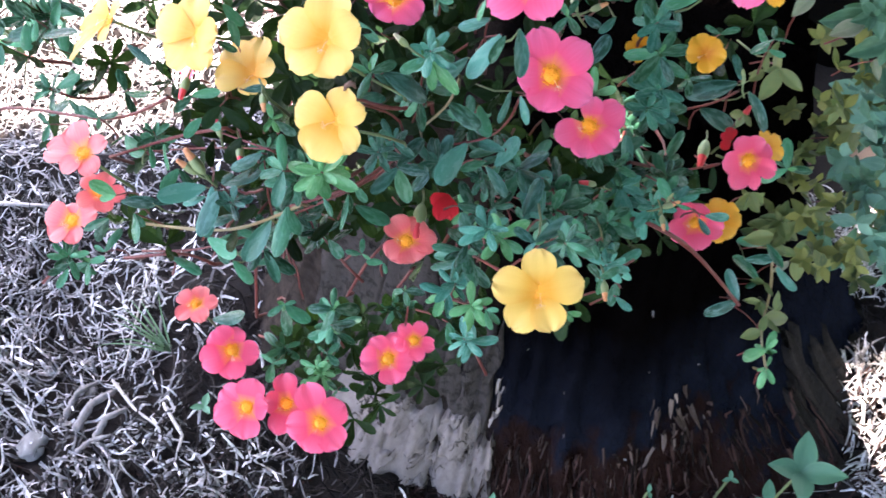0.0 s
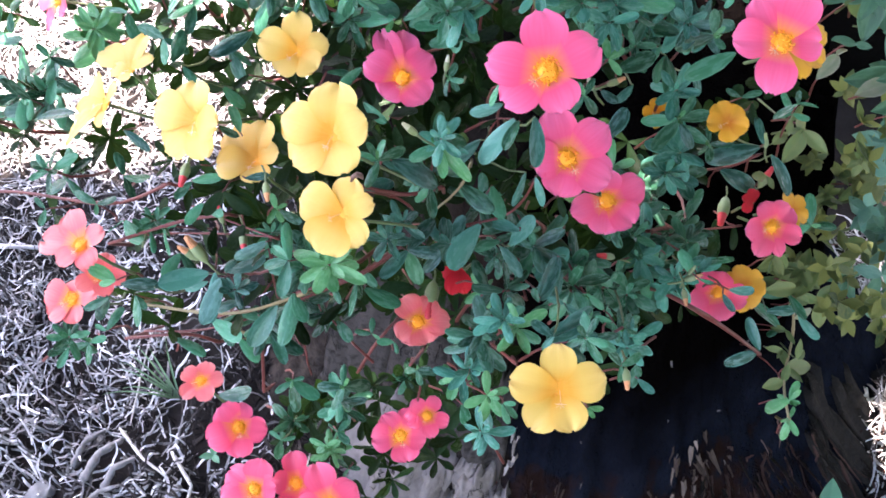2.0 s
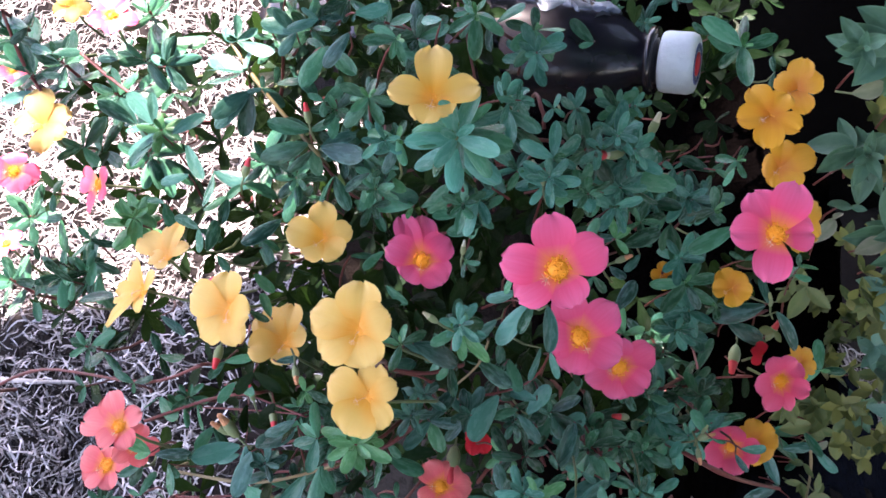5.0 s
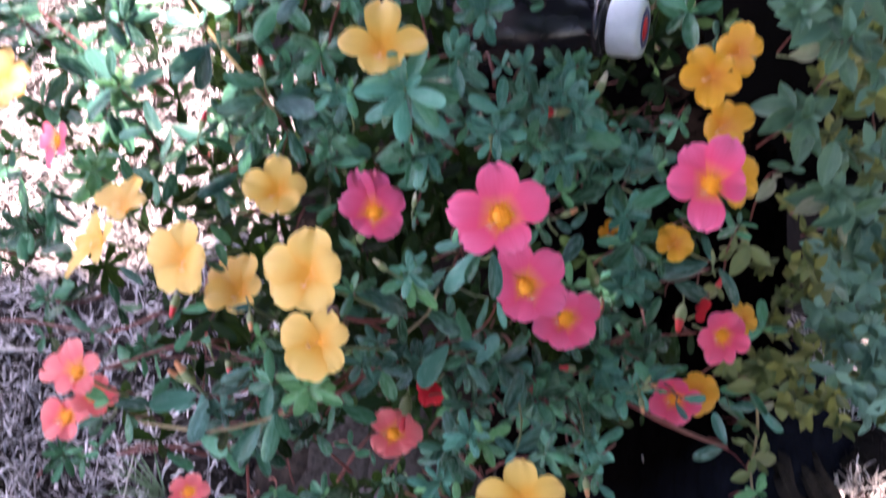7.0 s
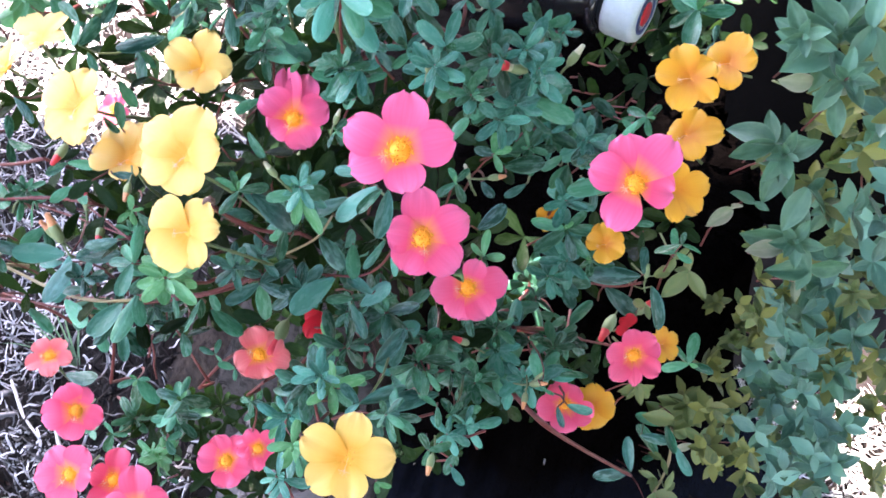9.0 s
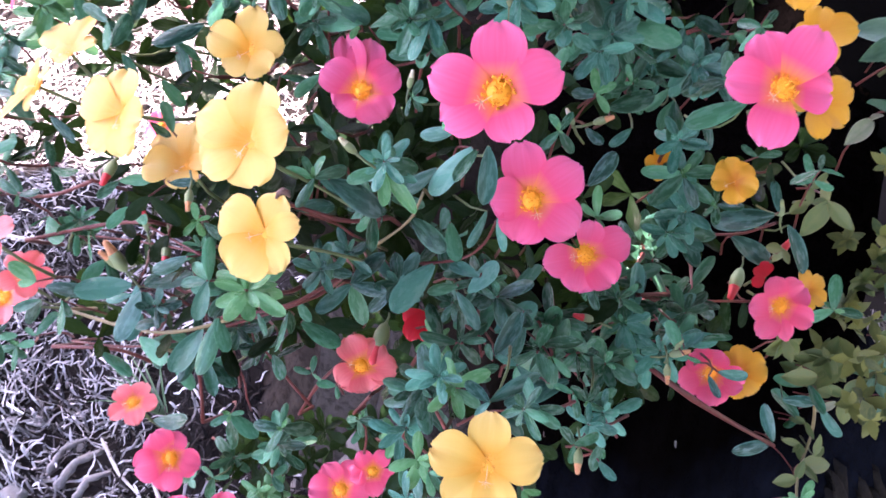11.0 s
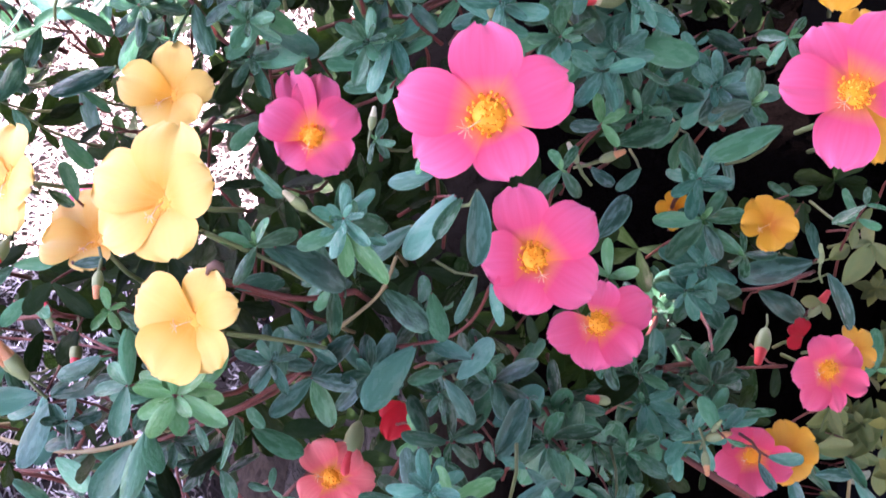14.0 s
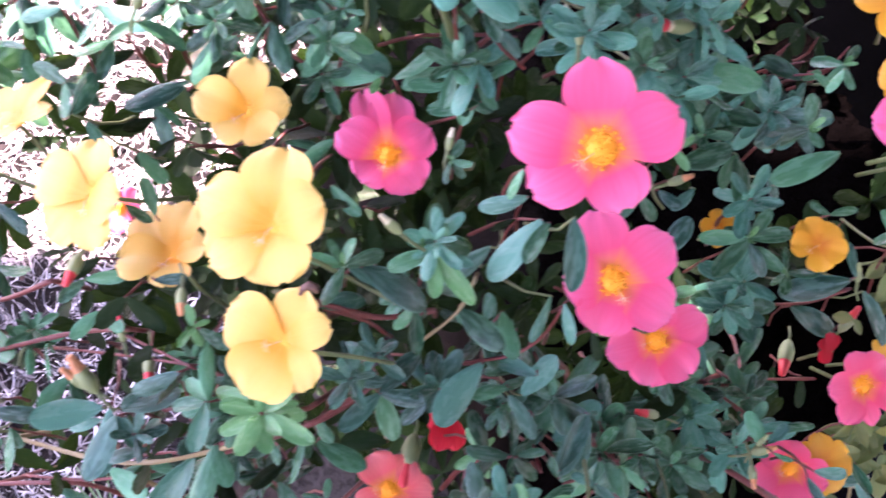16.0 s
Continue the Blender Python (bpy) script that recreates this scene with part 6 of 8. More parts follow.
shoot("b", (-0.0067, 0.3239, 0.6786), (0.05, -0.46, 0.89), (-0.0065, 0.3211, 0.6758), (-0.0144, 0.3277, 0.6758))
shoot("a", (0.0055, 0.3325, 0.6728), (0.2, -0.44, 0.88), (-0.0039, 0.324, 0.6731), (0.0155, 0.329, 0.6664), (0.0058, 0.3167, 0.6698), (0.0016, 0.3369, 0.6745))
shoot("a", (0.029, 0.3515, 0.6475), (-0, -0.31, 0.95), (0.0179, 0.3517, 0.6516), (0.0294, 0.3585, 0.6528), (0.0393, 0.3475, 0.6538), (0.0197, 0.344, 0.6448), (0.0352, 0.3428, 0.6389), (0.0277, 0.3473, 0.6442))
shoot("a", (0.0296, 0.3485, 0.6429), (0.07, -0.63, 0.77), (0.0209, 0.3427, 0.637), (0.037, 0.346, 0.6402))
shoot("t", (0.0153, 0.3077, 0.6543), (-0.12, -0.44, 0.89), (0.0125, 0.3127, 0.6581), (0.0165, 0.3115, 0.6625), (0.0203, 0.3088, 0.6627), (0.0254, 0.3067, 0.6537), (0.0238, 0.3129, 0.6542))
shoot("t", (0.016, 0.3089, 0.6471), (0.03, -0.68, 0.74), (0.0167, 0.2962, 0.6443), (0.0017, 0.3044, 0.644), (0.0275, 0.3025, 0.6411))
shoot("a", (-0.0025, 0.2811, 0.6667), (-0.09, -0.34, 0.94), (-0.0135, 0.2901, 0.6703), (0.0038, 0.2924, 0.6707), (0.0155, 0.2795, 0.6601), (0.0132, 0.2897, 0.6591), (0.0082, 0.2688, 0.6585), (-0.0031, 0.2697, 0.6568), (-0.0128, 0.2739, 0.654), (-0.0156, 0.2759, 0.6692))
shoot("a", (-0.0015, 0.2856, 0.6631), (0.11, -0.66, 0.74), (0.0103, 0.2905, 0.6668), (-0.0167, 0.2846, 0.6667))
shoot("t", (0.0452, 0.3325, 0.6219), (0.02, -0.58, 0.81), (0.0498, 0.3405, 0.6263), (0.0419, 0.336, 0.6266), (0.0507, 0.3319, 0.6221), (0.0381, 0.3316, 0.6282), (0.0426, 0.325, 0.6153), (0.0473, 0.3276, 0.6172))
shoot("t", (0.0672, 0.3544, 0.5976), (0.01, -0.42, 0.91), (0.0689, 0.362, 0.6017), (0.0583, 0.3609, 0.5968), (0.0748, 0.3549, 0.5948), (0.0618, 0.3476, 0.5946), (0.073, 0.3464, 0.5897))
shoot("t", (0.0332, 0.301, 0.6282), (0.28, -0.68, 0.67), (0.0346, 0.3106, 0.638), (0.0482, 0.3109, 0.6256), (0.0216, 0.304, 0.6337), (0.0413, 0.297, 0.6274), (0.0266, 0.2967, 0.6239))
shoot("t", (0.0677, 0.3235, 0.5998), (0.01, -0.36, 0.93), (0.0578, 0.3308, 0.6045), (0.0725, 0.3382, 0.6057), (0.0916, 0.3416, 0.5901), (0.0803, 0.316, 0.6005), (0.0599, 0.3204, 0.5932), (0.0703, 0.3128, 0.5943))
shoot("t", (0.0296, 0.2932, 0.6212), (-0.01, -0.47, 0.88), (0.0203, 0.299, 0.6249), (0.0249, 0.2865, 0.6198), (0.038, 0.2905, 0.6189))
shoot("t", (0.0589, 0.2987, 0.5999), (0.03, -0.44, 0.9), (0.0498, 0.3003, 0.6041), (0.0626, 0.2895, 0.5951), (0.0701, 0.301, 0.6016), (0.0529, 0.291, 0.5939))
shoot("t", (0.0039, 0.2937, 0.614), (-0.06, -0.53, 0.85), (0.0107, 0.2993, 0.6152), (0.0009, 0.2987, 0.6166), (-0.0049, 0.2903, 0.6136), (0.0078, 0.2843, 0.6117), (-0.0031, 0.2824, 0.6097))
shoot("a", (0.1088, 0.339, 0.5714), (-0.11, -0.65, 0.75), (0.0975, 0.3469, 0.5725), (0.1164, 0.341, 0.5722))
shoot("a", (0.0615, 0.3998, 0.5953), (-0.13, -0.69, 0.71), (0.0516, 0.4084, 0.6019), (0.0548, 0.3976, 0.5944))
shoot("a", (0.1249, 0.4326, 0.5665), (-0.18, -0.54, 0.82), (0.1349, 0.4376, 0.5706), (0.1185, 0.4395, 0.5701), (0.1376, 0.4277, 0.5607))
shoot("g", (-0.1431, 0.3215, 0.5802), (-0.05, -0.27, 0.96), (-0.1477, 0.3251, 0.5832), (-0.1398, 0.3255, 0.5849), (-0.15, 0.3166, 0.577), (-0.1442, 0.3082, 0.5735), (-0.1368, 0.3181, 0.574))
shoot("a", (-0.1295, 0.3195, 0.5877), (0.09, -0.3, 0.95), (-0.1374, 0.322, 0.5871), (-0.1268, 0.3116, 0.5799))
shoot("a", (-0.1758, 0.3296, 0.5507), (0, -0.53, 0.85), (-0.1838, 0.3228, 0.5472), (-0.1648, 0.3285, 0.5469), (-0.1808, 0.3338, 0.5543), (-0.1728, 0.3357, 0.5511))
shoot("a", (-0.1781, 0.3044, 0.5531), (-0, -0.42, 0.91), (-0.1835, 0.3053, 0.5634), (-0.1801, 0.2977, 0.5472))
shoot("a", (-0.1726, 0.2925, 0.5548), (-0.08, -0.31, 0.95), (-0.1569, 0.2925, 0.5603))
shoot("a", (-0.2126, 0.3438, 0.5293), (0.06, -0.49, 0.87), (-0.2203, 0.3442, 0.5317), (-0.2119, 0.3385, 0.5246), (-0.2148, 0.3522, 0.5322))
shoot("a", (-0.2053, 0.3674, 0.5395), (0.13, -0.53, 0.84), (-0.2035, 0.3764, 0.5416), (-0.2067, 0.36, 0.5353))
shoot("a", (-0.2021, 0.3086, 0.5367), (0.25, -0.51, 0.82), (-0.1982, 0.3138, 0.5429), (-0.2017, 0.2994, 0.5291))
shoot("b", (-0.1262, 0.2687, 0.5777), (0.01, -0.56, 0.83), (-0.1176, 0.2612, 0.574))
shoot("a", (-0.1688, 0.3135, 0.5549), (0.19, -0.44, 0.88), (-0.1596, 0.3104, 0.5495), (-0.1709, 0.3038, 0.5511))
shoot("a", (-0.0912, 0.314, 0.6048), (-0.1, -0.41, 0.91), (-0.0787, 0.3138, 0.5969), (-0.0982, 0.309, 0.6025), (-0.0846, 0.3216, 0.6061))
shoot("a", (-0.0717, 0.3162, 0.597), (0.27, -0.23, 0.93), (-0.0619, 0.3237, 0.602), (-0.0763, 0.3047, 0.5931), (-0.0607, 0.3144, 0.5909))
shoot("a", (-0.0395, 0.3122, 0.6104), (-0.09, -0.47, 0.88), (-0.0491, 0.308, 0.6054), (-0.0308, 0.3065, 0.606), (-0.0383, 0.3063, 0.5995))
shoot("a", (0.0427, 0.2654, 0.6186), (0.09, -0.55, 0.83), (0.0468, 0.2713, 0.6275), (0.037, 0.2709, 0.6219))
shoot("a", (-0.1117, 0.3019, 0.5917), (0.13, -0.51, 0.85), (-0.1219, 0.308, 0.5922), (-0.1026, 0.2981, 0.5883), (-0.1114, 0.2953, 0.5848))
shoot("a", (-0.0998, 0.3142, 0.5979), (0.07, -0.62, 0.78), (-0.1075, 0.3061, 0.6012), (-0.1025, 0.3042, 0.5919))
shoot("a", (-0.1329, 0.2657, 0.5519), (0.1, -0.35, 0.93), (-0.1364, 0.274, 0.5559), (-0.1215, 0.2614, 0.5538), (-0.1303, 0.259, 0.5456))
shoot("a", (-0.169, 0.2598, 0.537), (-0.19, -0.5, 0.85), (-0.1734, 0.2635, 0.5398), (-0.1718, 0.2542, 0.5328))
shoot("a", (-0.1433, 0.2544, 0.5487), (0, -0.25, 0.97), (-0.1436, 0.2509, 0.5458), (-0.1517, 0.2575, 0.5522), (-0.1353, 0.2561, 0.5499))
shoot("a", (-0.102, 0.2555, 0.5618), (-0.1, -0.62, 0.78), (-0.0906, 0.2555, 0.5636), (-0.1083, 0.2492, 0.5595))
shoot("a", (-0.0985, 0.2495, 0.555), (-0.12, -0.22, 0.97), (-0.1054, 0.2434, 0.5504), (-0.0896, 0.243, 0.5567))
shoot("a", (-0.1344, 0.2521, 0.5396), (-0.15, -0.16, 0.98), (-0.1414, 0.2483, 0.5371), (-0.1254, 0.2405, 0.5408))
shoot("a", (-0.1183, 0.2499, 0.5384), (-0.37, -0.34, 0.87), (-0.1273, 0.2518, 0.54), (-0.1169, 0.2475, 0.5337), (-0.1192, 0.2393, 0.5339))
shoot("g", (-0.1433, 0.2381, 0.5143), (-0.16, -0.55, 0.82), (-0.1504, 0.2366, 0.5137), (-0.1545, 0.2436, 0.5159))
shoot("b", (-0.1454, 0.243, 0.5022), (-0.16, -0.28, 0.95), (-0.1308, 0.2405, 0.5028))
shoot("b", (-0.1287, 0.2387, 0.507), (-0.03, -0.28, 0.96), (-0.1157, 0.2477, 0.5055))
shoot("a", (-0.1417, 0.2422, 0.4934), (-0.25, -0.21, 0.94), (-0.1398, 0.2292, 0.4885), (-0.1366, 0.2365, 0.4906))
shoot("a", (-0.1608, 0.2519, 0.4732), (0.19, -0.33, 0.92), (-0.172, 0.2467, 0.4721), (-0.1678, 0.2449, 0.4641))
shoot("a", (-0.1131, 0.2427, 0.5281), (0.13, -0.32, 0.94), (-0.1205, 0.2353, 0.5225), (-0.1055, 0.2332, 0.5259))
shoot("b", (-0.094, 0.229, 0.5321), (-0.18, -0.55, 0.82), (-0.102, 0.2167, 0.5176), (-0.0881, 0.2222, 0.5265))
shoot("b", (-0.0911, 0.2278, 0.5387), (-0.03, -0.41, 0.91), (-0.0761, 0.2342, 0.5363), (-0.0881, 0.2348, 0.5386))
shoot("b", (-0.1015, 0.2323, 0.5227), (0.04, -0.36, 0.93), (-0.1124, 0.2311, 0.5204))
shoot("a", (-0.173, 0.2371, 0.4561), (0.11, -0.4, 0.91), (-0.1822, 0.2347, 0.455), (-0.1762, 0.2283, 0.4498), (-0.1792, 0.2413, 0.4596), (-0.165, 0.2394, 0.4572))
shoot("a", (-0.1648, 0.2415, 0.459), (-0.16, -0.49, 0.86), (-0.1575, 0.2499, 0.4656), (-0.1704, 0.2442, 0.4597))
shoot("a", (-0.1277, 0.2304, 0.4736), (0.05, -0.32, 0.95), (-0.1135, 0.2234, 0.4737))
shoot("a", (-0.1054, 0.2338, 0.4815), (0.07, -0.37, 0.92), (-0.0995, 0.2247, 0.4771), (-0.0901, 0.2345, 0.4853))
shoot("b", (-0.1011, 0.2321, 0.5085), (0.15, -0.27, 0.95), (-0.1036, 0.2207, 0.5073))
shoot("a", (-0.1019, 0.2367, 0.4583), (-0.01, -0.43, 0.91), (-0.0927, 0.2279, 0.4538))
shoot("a", (-0.0649, 0.2225, 0.5301), (-0.11, -0.45, 0.89), (-0.0704, 0.2041, 0.522), (-0.0608, 0.2136, 0.5228))
shoot("a", (-0.0896, 0.233, 0.4614), (-0.26, -0.46, 0.85), (-0.0787, 0.2383, 0.4633))
shoot("b", (-0.1193, 0.2264, 0.4153), (-0.07, -0.48, 0.87), (-0.1012, 0.2249, 0.4206))
shoot("g", (0.0224, 0.1984, 0.5459), (0.13, -0.43, 0.89), (0.0193, 0.206, 0.5506), (0.014, 0.1993, 0.5459), (0.0163, 0.1896, 0.5442), (0.0331, 0.2044, 0.5479), (0.0262, 0.1881, 0.5456))
shoot("a", (0.0232, 0.1988, 0.5429), (0.19, -0.46, 0.87), (0.0311, 0.196, 0.5388), (0.0171, 0.1949, 0.5446))
shoot("b", (0.0347, 0.1895, 0.5566), (-0.09, -0.67, 0.73), (0.0503, 0.1973, 0.5588), (0.0307, 0.1853, 0.5539), (0.0267, 0.1939, 0.5592))
shoot("b", (0.0393, 0.1859, 0.5592), (0.19, -0.28, 0.94), (0.0488, 0.1856, 0.5551), (0.0448, 0.1818, 0.5515), (0.0492, 0.1878, 0.5621))
shoot("b", (0.0424, 0.2149, 0.5326), (0.08, -0.5, 0.86), (0.048, 0.2114, 0.5296), (0.0358, 0.2168, 0.5338))
shoot("a", (0.0633, 0.2145, 0.5157), (-0.12, -0.49, 0.87), (0.0564, 0.2163, 0.5174), (0.0654, 0.207, 0.5127))
shoot("a", (0.0697, 0.2173, 0.5048), (-0.04, -0.64, 0.77), (0.0688, 0.2225, 0.5065), (0.074, 0.2231, 0.5063), (0.0753, 0.2147, 0.5047), (0.0708, 0.2102, 0.5006))
shoot("a", (0.0638, 0.1923, 0.523), (-0.35, -0.48, 0.8), (0.0637, 0.1875, 0.5177), (0.0592, 0.1963, 0.5276), (0.0721, 0.1974, 0.5223))
shoot("a", (0.0759, 0.2061, 0.4925), (-0, -0.1, 0.99), (0.0791, 0.212, 0.4939), (0.0741, 0.1984, 0.4863), (0.0789, 0.2023, 0.4892))
shoot("b", (0.0758, 0.1999, 0.4919), (0.05, -0.51, 0.86), (0.082, 0.1948, 0.4885))
shoot("g", (0.0117, 0.1835, 0.5159), (0.19, -0.39, 0.9), (0.0111, 0.1912, 0.5224), (0.0196, 0.1872, 0.514), (0.0092, 0.1751, 0.5052), (0.0035, 0.1795, 0.5184), (0.0171, 0.1758, 0.5128))
shoot("a", (0.017, 0.1749, 0.5294), (0.01, -0.4, 0.92), (0.0191, 0.1693, 0.5234), (0.0211, 0.1741, 0.5312), (0.0222, 0.1705, 0.526))
shoot("g", (-0.0001, 0.2051, 0.4818), (-0.04, -0.44, 0.9), (-0.0049, 0.21, 0.4858), (0.0085, 0.2073, 0.4826), (-0.0063, 0.2055, 0.4781), (-0.0026, 0.1968, 0.4797), (0.006, 0.202, 0.4797))
shoot("a", (0.0022, 0.1984, 0.4693), (0.25, -0.44, 0.86), (0.0052, 0.191, 0.4577))
shoot("g", (0.0474, 0.1694, 0.538), (0.06, -0.46, 0.89), (0.0533, 0.1684, 0.536), (0.0493, 0.1659, 0.5369))
shoot("a", (-0.018, 0.2164, 0.466), (-0.16, -0.07, 0.98), (-0.0245, 0.2177, 0.4633), (-0.0168, 0.2103, 0.4609), (-0.0128, 0.218, 0.4685), (-0.009, 0.2136, 0.469))
shoot("g", (-0.0014, 0.2086, 0.4739), (-0.1, -0.47, 0.88), (-0.0076, 0.207, 0.4746), (-0.0039, 0.1999, 0.4725))
shoot("a", (-0.0536, 0.2183, 0.4433), (0.06, -0.19, 0.98), (-0.0538, 0.2285, 0.4464), (-0.0653, 0.2176, 0.4452), (-0.0396, 0.2212, 0.4361), (-0.0578, 0.2092, 0.4375))
shoot("a", (-0.0548, 0.2124, 0.4296), (-0.07, -0.3, 0.95), (-0.0672, 0.2106, 0.4272), (-0.0494, 0.215, 0.4301), (-0.0442, 0.2086, 0.4241), (-0.0534, 0.2073, 0.4277))
shoot("a", (-0.08, 0.2265, 0.4317), (0.06, -0.55, 0.83), (-0.088, 0.2211, 0.4306), (-0.0744, 0.2274, 0.4329), (-0.0811, 0.2141, 0.4186), (-0.0682, 0.2205, 0.4244))
shoot("a", (-0.088, 0.2058, 0.4057), (-0.02, -0.52, 0.86), (-0.0907, 0.1993, 0.395), (-0.0936, 0.2095, 0.4078), (-0.0809, 0.2069, 0.4066))
shoot("g", (-0.0635, 0.198, 0.4184), (-0.14, -0.53, 0.84), (-0.0716, 0.2004, 0.42), (-0.0638, 0.2025, 0.418), (-0.0577, 0.1996, 0.4218), (-0.0681, 0.1968, 0.4138))
shoot("a", (-0.0581, 0.2044, 0.4206), (0.13, -0.51, 0.85), (-0.0529, 0.2103, 0.42), (-0.064, 0.2081, 0.4186), (-0.0526, 0.1994, 0.4183))
shoot("a", (-0.053, 0.1894, 0.4101), (-0.1, -0.39, 0.92), (-0.0475, 0.1892, 0.4104), (-0.0557, 0.1855, 0.4089), (-0.0585, 0.1932, 0.4117))
shoot("a", (-0.0276, 0.2244, 0.4788), (0.01, -0.5, 0.86), (-0.0263, 0.2199, 0.4766), (-0.0351, 0.2246, 0.4787))
shoot("a", (-0.0374, 0.2271, 0.4822), (0.11, -0.46, 0.88), (-0.0448, 0.228, 0.4834), (-0.0372, 0.2317, 0.4869), (-0.0337, 0.2252, 0.4802))
shoot("b", (0.2119, 0.3243, 0.244), (-0.08, -0.4, 0.92), (0.2039, 0.3426, 0.2559), (0.1904, 0.3129, 0.2412))
shoot("a", (0.2151, 0.3344, 0.3083), (0, -0.29, 0.96), (0.1951, 0.3324, 0.3165), (0.2233, 0.3174, 0.3071))
shoot("o", (0.2246, 0.341, 0.2919), (0.01, -0.09, 1), (0.2419, 0.3549, 0.305), (0.2043, 0.3574, 0.2938), (0.237, 0.3393, 0.2869))
shoot("o", (0.1657, 0.2909, 0.4249), (0.01, -0.34, 0.94), (0.1628, 0.2985, 0.4294), (0.1702, 0.2872, 0.4223), (0.1735, 0.2944, 0.4305), (0.1576, 0.2873, 0.4254))
shoot("o", (0.2339, 0.3417, 0.2393), (0.01, -0.32, 0.95), (0.2397, 0.3327, 0.2347), (0.2239, 0.3435, 0.2404))
shoot("o", (0.2327, 0.3308, 0.2296), (0.06, -0.31, 0.95), (0.2329, 0.3192, 0.2289), (0.2216, 0.3338, 0.2281), (0.2281, 0.3249, 0.2282))
shoot("o", (0.2404, 0.3226, 0.2328), (-0.01, -0.5, 0.87), (0.2407, 0.3324, 0.2446), (0.2474, 0.3289, 0.2333))
shoot("o", (0.233, 0.3172, 0.2276), (-0.25, -0.39, 0.89), (0.2648, 0.3261, 0.2168), (0.2431, 0.3074, 0.228))
shoot("o", (0.2288, 0.307, 0.2292), (0.06, -0.72, 0.69), (0.2154, 0.3043, 0.2258), (0.2326, 0.317, 0.2358))
shoot("g", (0.232, 0.2934, 0.2262), (0.05, -0.37, 0.93), (0.2243, 0.2979, 0.2257), (0.2375, 0.3056, 0.2323), (0.2117, 0.2862, 0.229), (0.238, 0.2988, 0.2333))
shoot("g", (0.2312, 0.2832, 0.2201), (-0.15, -0.27, 0.95), (0.2362, 0.272, 0.2165), (0.2273, 0.2697, 0.2118), (0.2253, 0.2816, 0.2191), (0.2361, 0.291, 0.2214))
shoot("w", (0.1834, 0.365, 0.6187), (-0.03, -0.67, 0.74), (0.1553, 0.3637, 0.6175), (0.1549, 0.3738, 0.6247), (0.1618, 0.3624, 0.6131))
shoot("w", (0.1824, 0.3646, 0.6154), (0.17, -0.54, 0.82), (0.1575, 0.3424, 0.6157), (0.1812, 0.3532, 0.6008), (0.1937, 0.3402, 0.6125))
shoot("w", (0.1862, 0.373, 0.6183), (0.13, -0.51, 0.85), (0.1906, 0.4004, 0.6267), (0.1702, 0.3785, 0.628), (0.2001, 0.3897, 0.6261), (0.2034, 0.3754, 0.6177))
shoot("w", (0.1915, 0.3547, 0.6006), (-0.23, -0.38, 0.9), (0.1967, 0.3432, 0.5895), (0.1828, 0.3572, 0.5968))
shoot("p", (0.179, 0.3544, 0.606), (0.16, -0.5, 0.85), (0.1660, 0.3488, 0.6066))
shoot("w", (0.1966, 0.3757, 0.6221), (0.17, -0.48, 0.86), (0.2161, 0.3657, 0.6), (0.1907, 0.3599, 0.6126), (0.1946, 0.388, 0.6326))
shoot("w", (0.1832, 0.3622, 0.557), (-0.28, -0.47, 0.84), (0.1645, 0.3525, 0.5518), (0.1625, 0.3691, 0.5542), (0.1792, 0.3779, 0.56), (0.2022, 0.3717, 0.5563))
shoot("w", (0.19, 0.3604, 0.5532), (0.14, -0.37, 0.92), (0.1996, 0.3678, 0.5559), (0.1871, 0.3439, 0.5331), (0.1917, 0.3523, 0.542))
shoot("o", (0.1877, 0.3726, 0.5412), (-0.04, -0.64, 0.77), (0.1976, 0.3662, 0.5229), (0.1826, 0.3659, 0.5366))
shoot("w", (0.204, 0.3518, 0.545), (0.22, -0.41, 0.88), (0.2164, 0.345, 0.5407), (0.2, 0.3377, 0.5279), (0.2124, 0.3574, 0.5475))
shoot("p", (0.1718, 0.334, 0.5388), (-0.05, -0.31, 0.95), (0.163, 0.325, 0.5343), (0.1771, 0.3391, 0.5385))
shoot("w", (0.1842, 0.3456, 0.5334), (-0.02, -0.6, 0.8), (0.17, 0.3414, 0.5395), (0.1909, 0.3427, 0.5338))
shoot("w", (0.2108, 0.3427, 0.5145), (-0.08, -0.59, 0.8), (0.2051, 0.3444, 0.5148), (0.184, 0.3411, 0.5112), (0.2171, 0.3545, 0.5199))
shoot("p", (0.206, 0.3394, 0.5125), (-0.05, -0.35, 0.94), (0.1896, 0.3339, 0.5116), (0.2226, 0.3505, 0.5101))
shoot("w", (0.231, 0.3522, 0.4863), (0.21, -0.64, 0.74), (0.2106, 0.3438, 0.4856), (0.2483, 0.3522, 0.4939), (0.2283, 0.3424, 0.4783))
shoot("p", (0.2311, 0.3548, 0.4676), (-0.02, -0.52, 0.85), (0.2346, 0.346, 0.4628), (0.2402, 0.3538, 0.4642))
shoot("w", (0.2546, 0.3645, 0.4524), (-0.07, -0.46, 0.89), (0.2681, 0.3587, 0.443), (0.2511, 0.3806, 0.4613), (0.2736, 0.3693, 0.4527))
shoot("o", (0.2364, 0.3836, 0.5355), (-0.45, -0.49, 0.75), (0.2167, 0.3784, 0.5351), (0.2416, 0.3946, 0.5374))
shoot("o", (0.2401, 0.3745, 0.5203), (-0.12, -0.4, 0.91), (0.2356, 0.366, 0.5104), (0.2463, 0.3793, 0.5259), (0.2313, 0.3788, 0.5209))
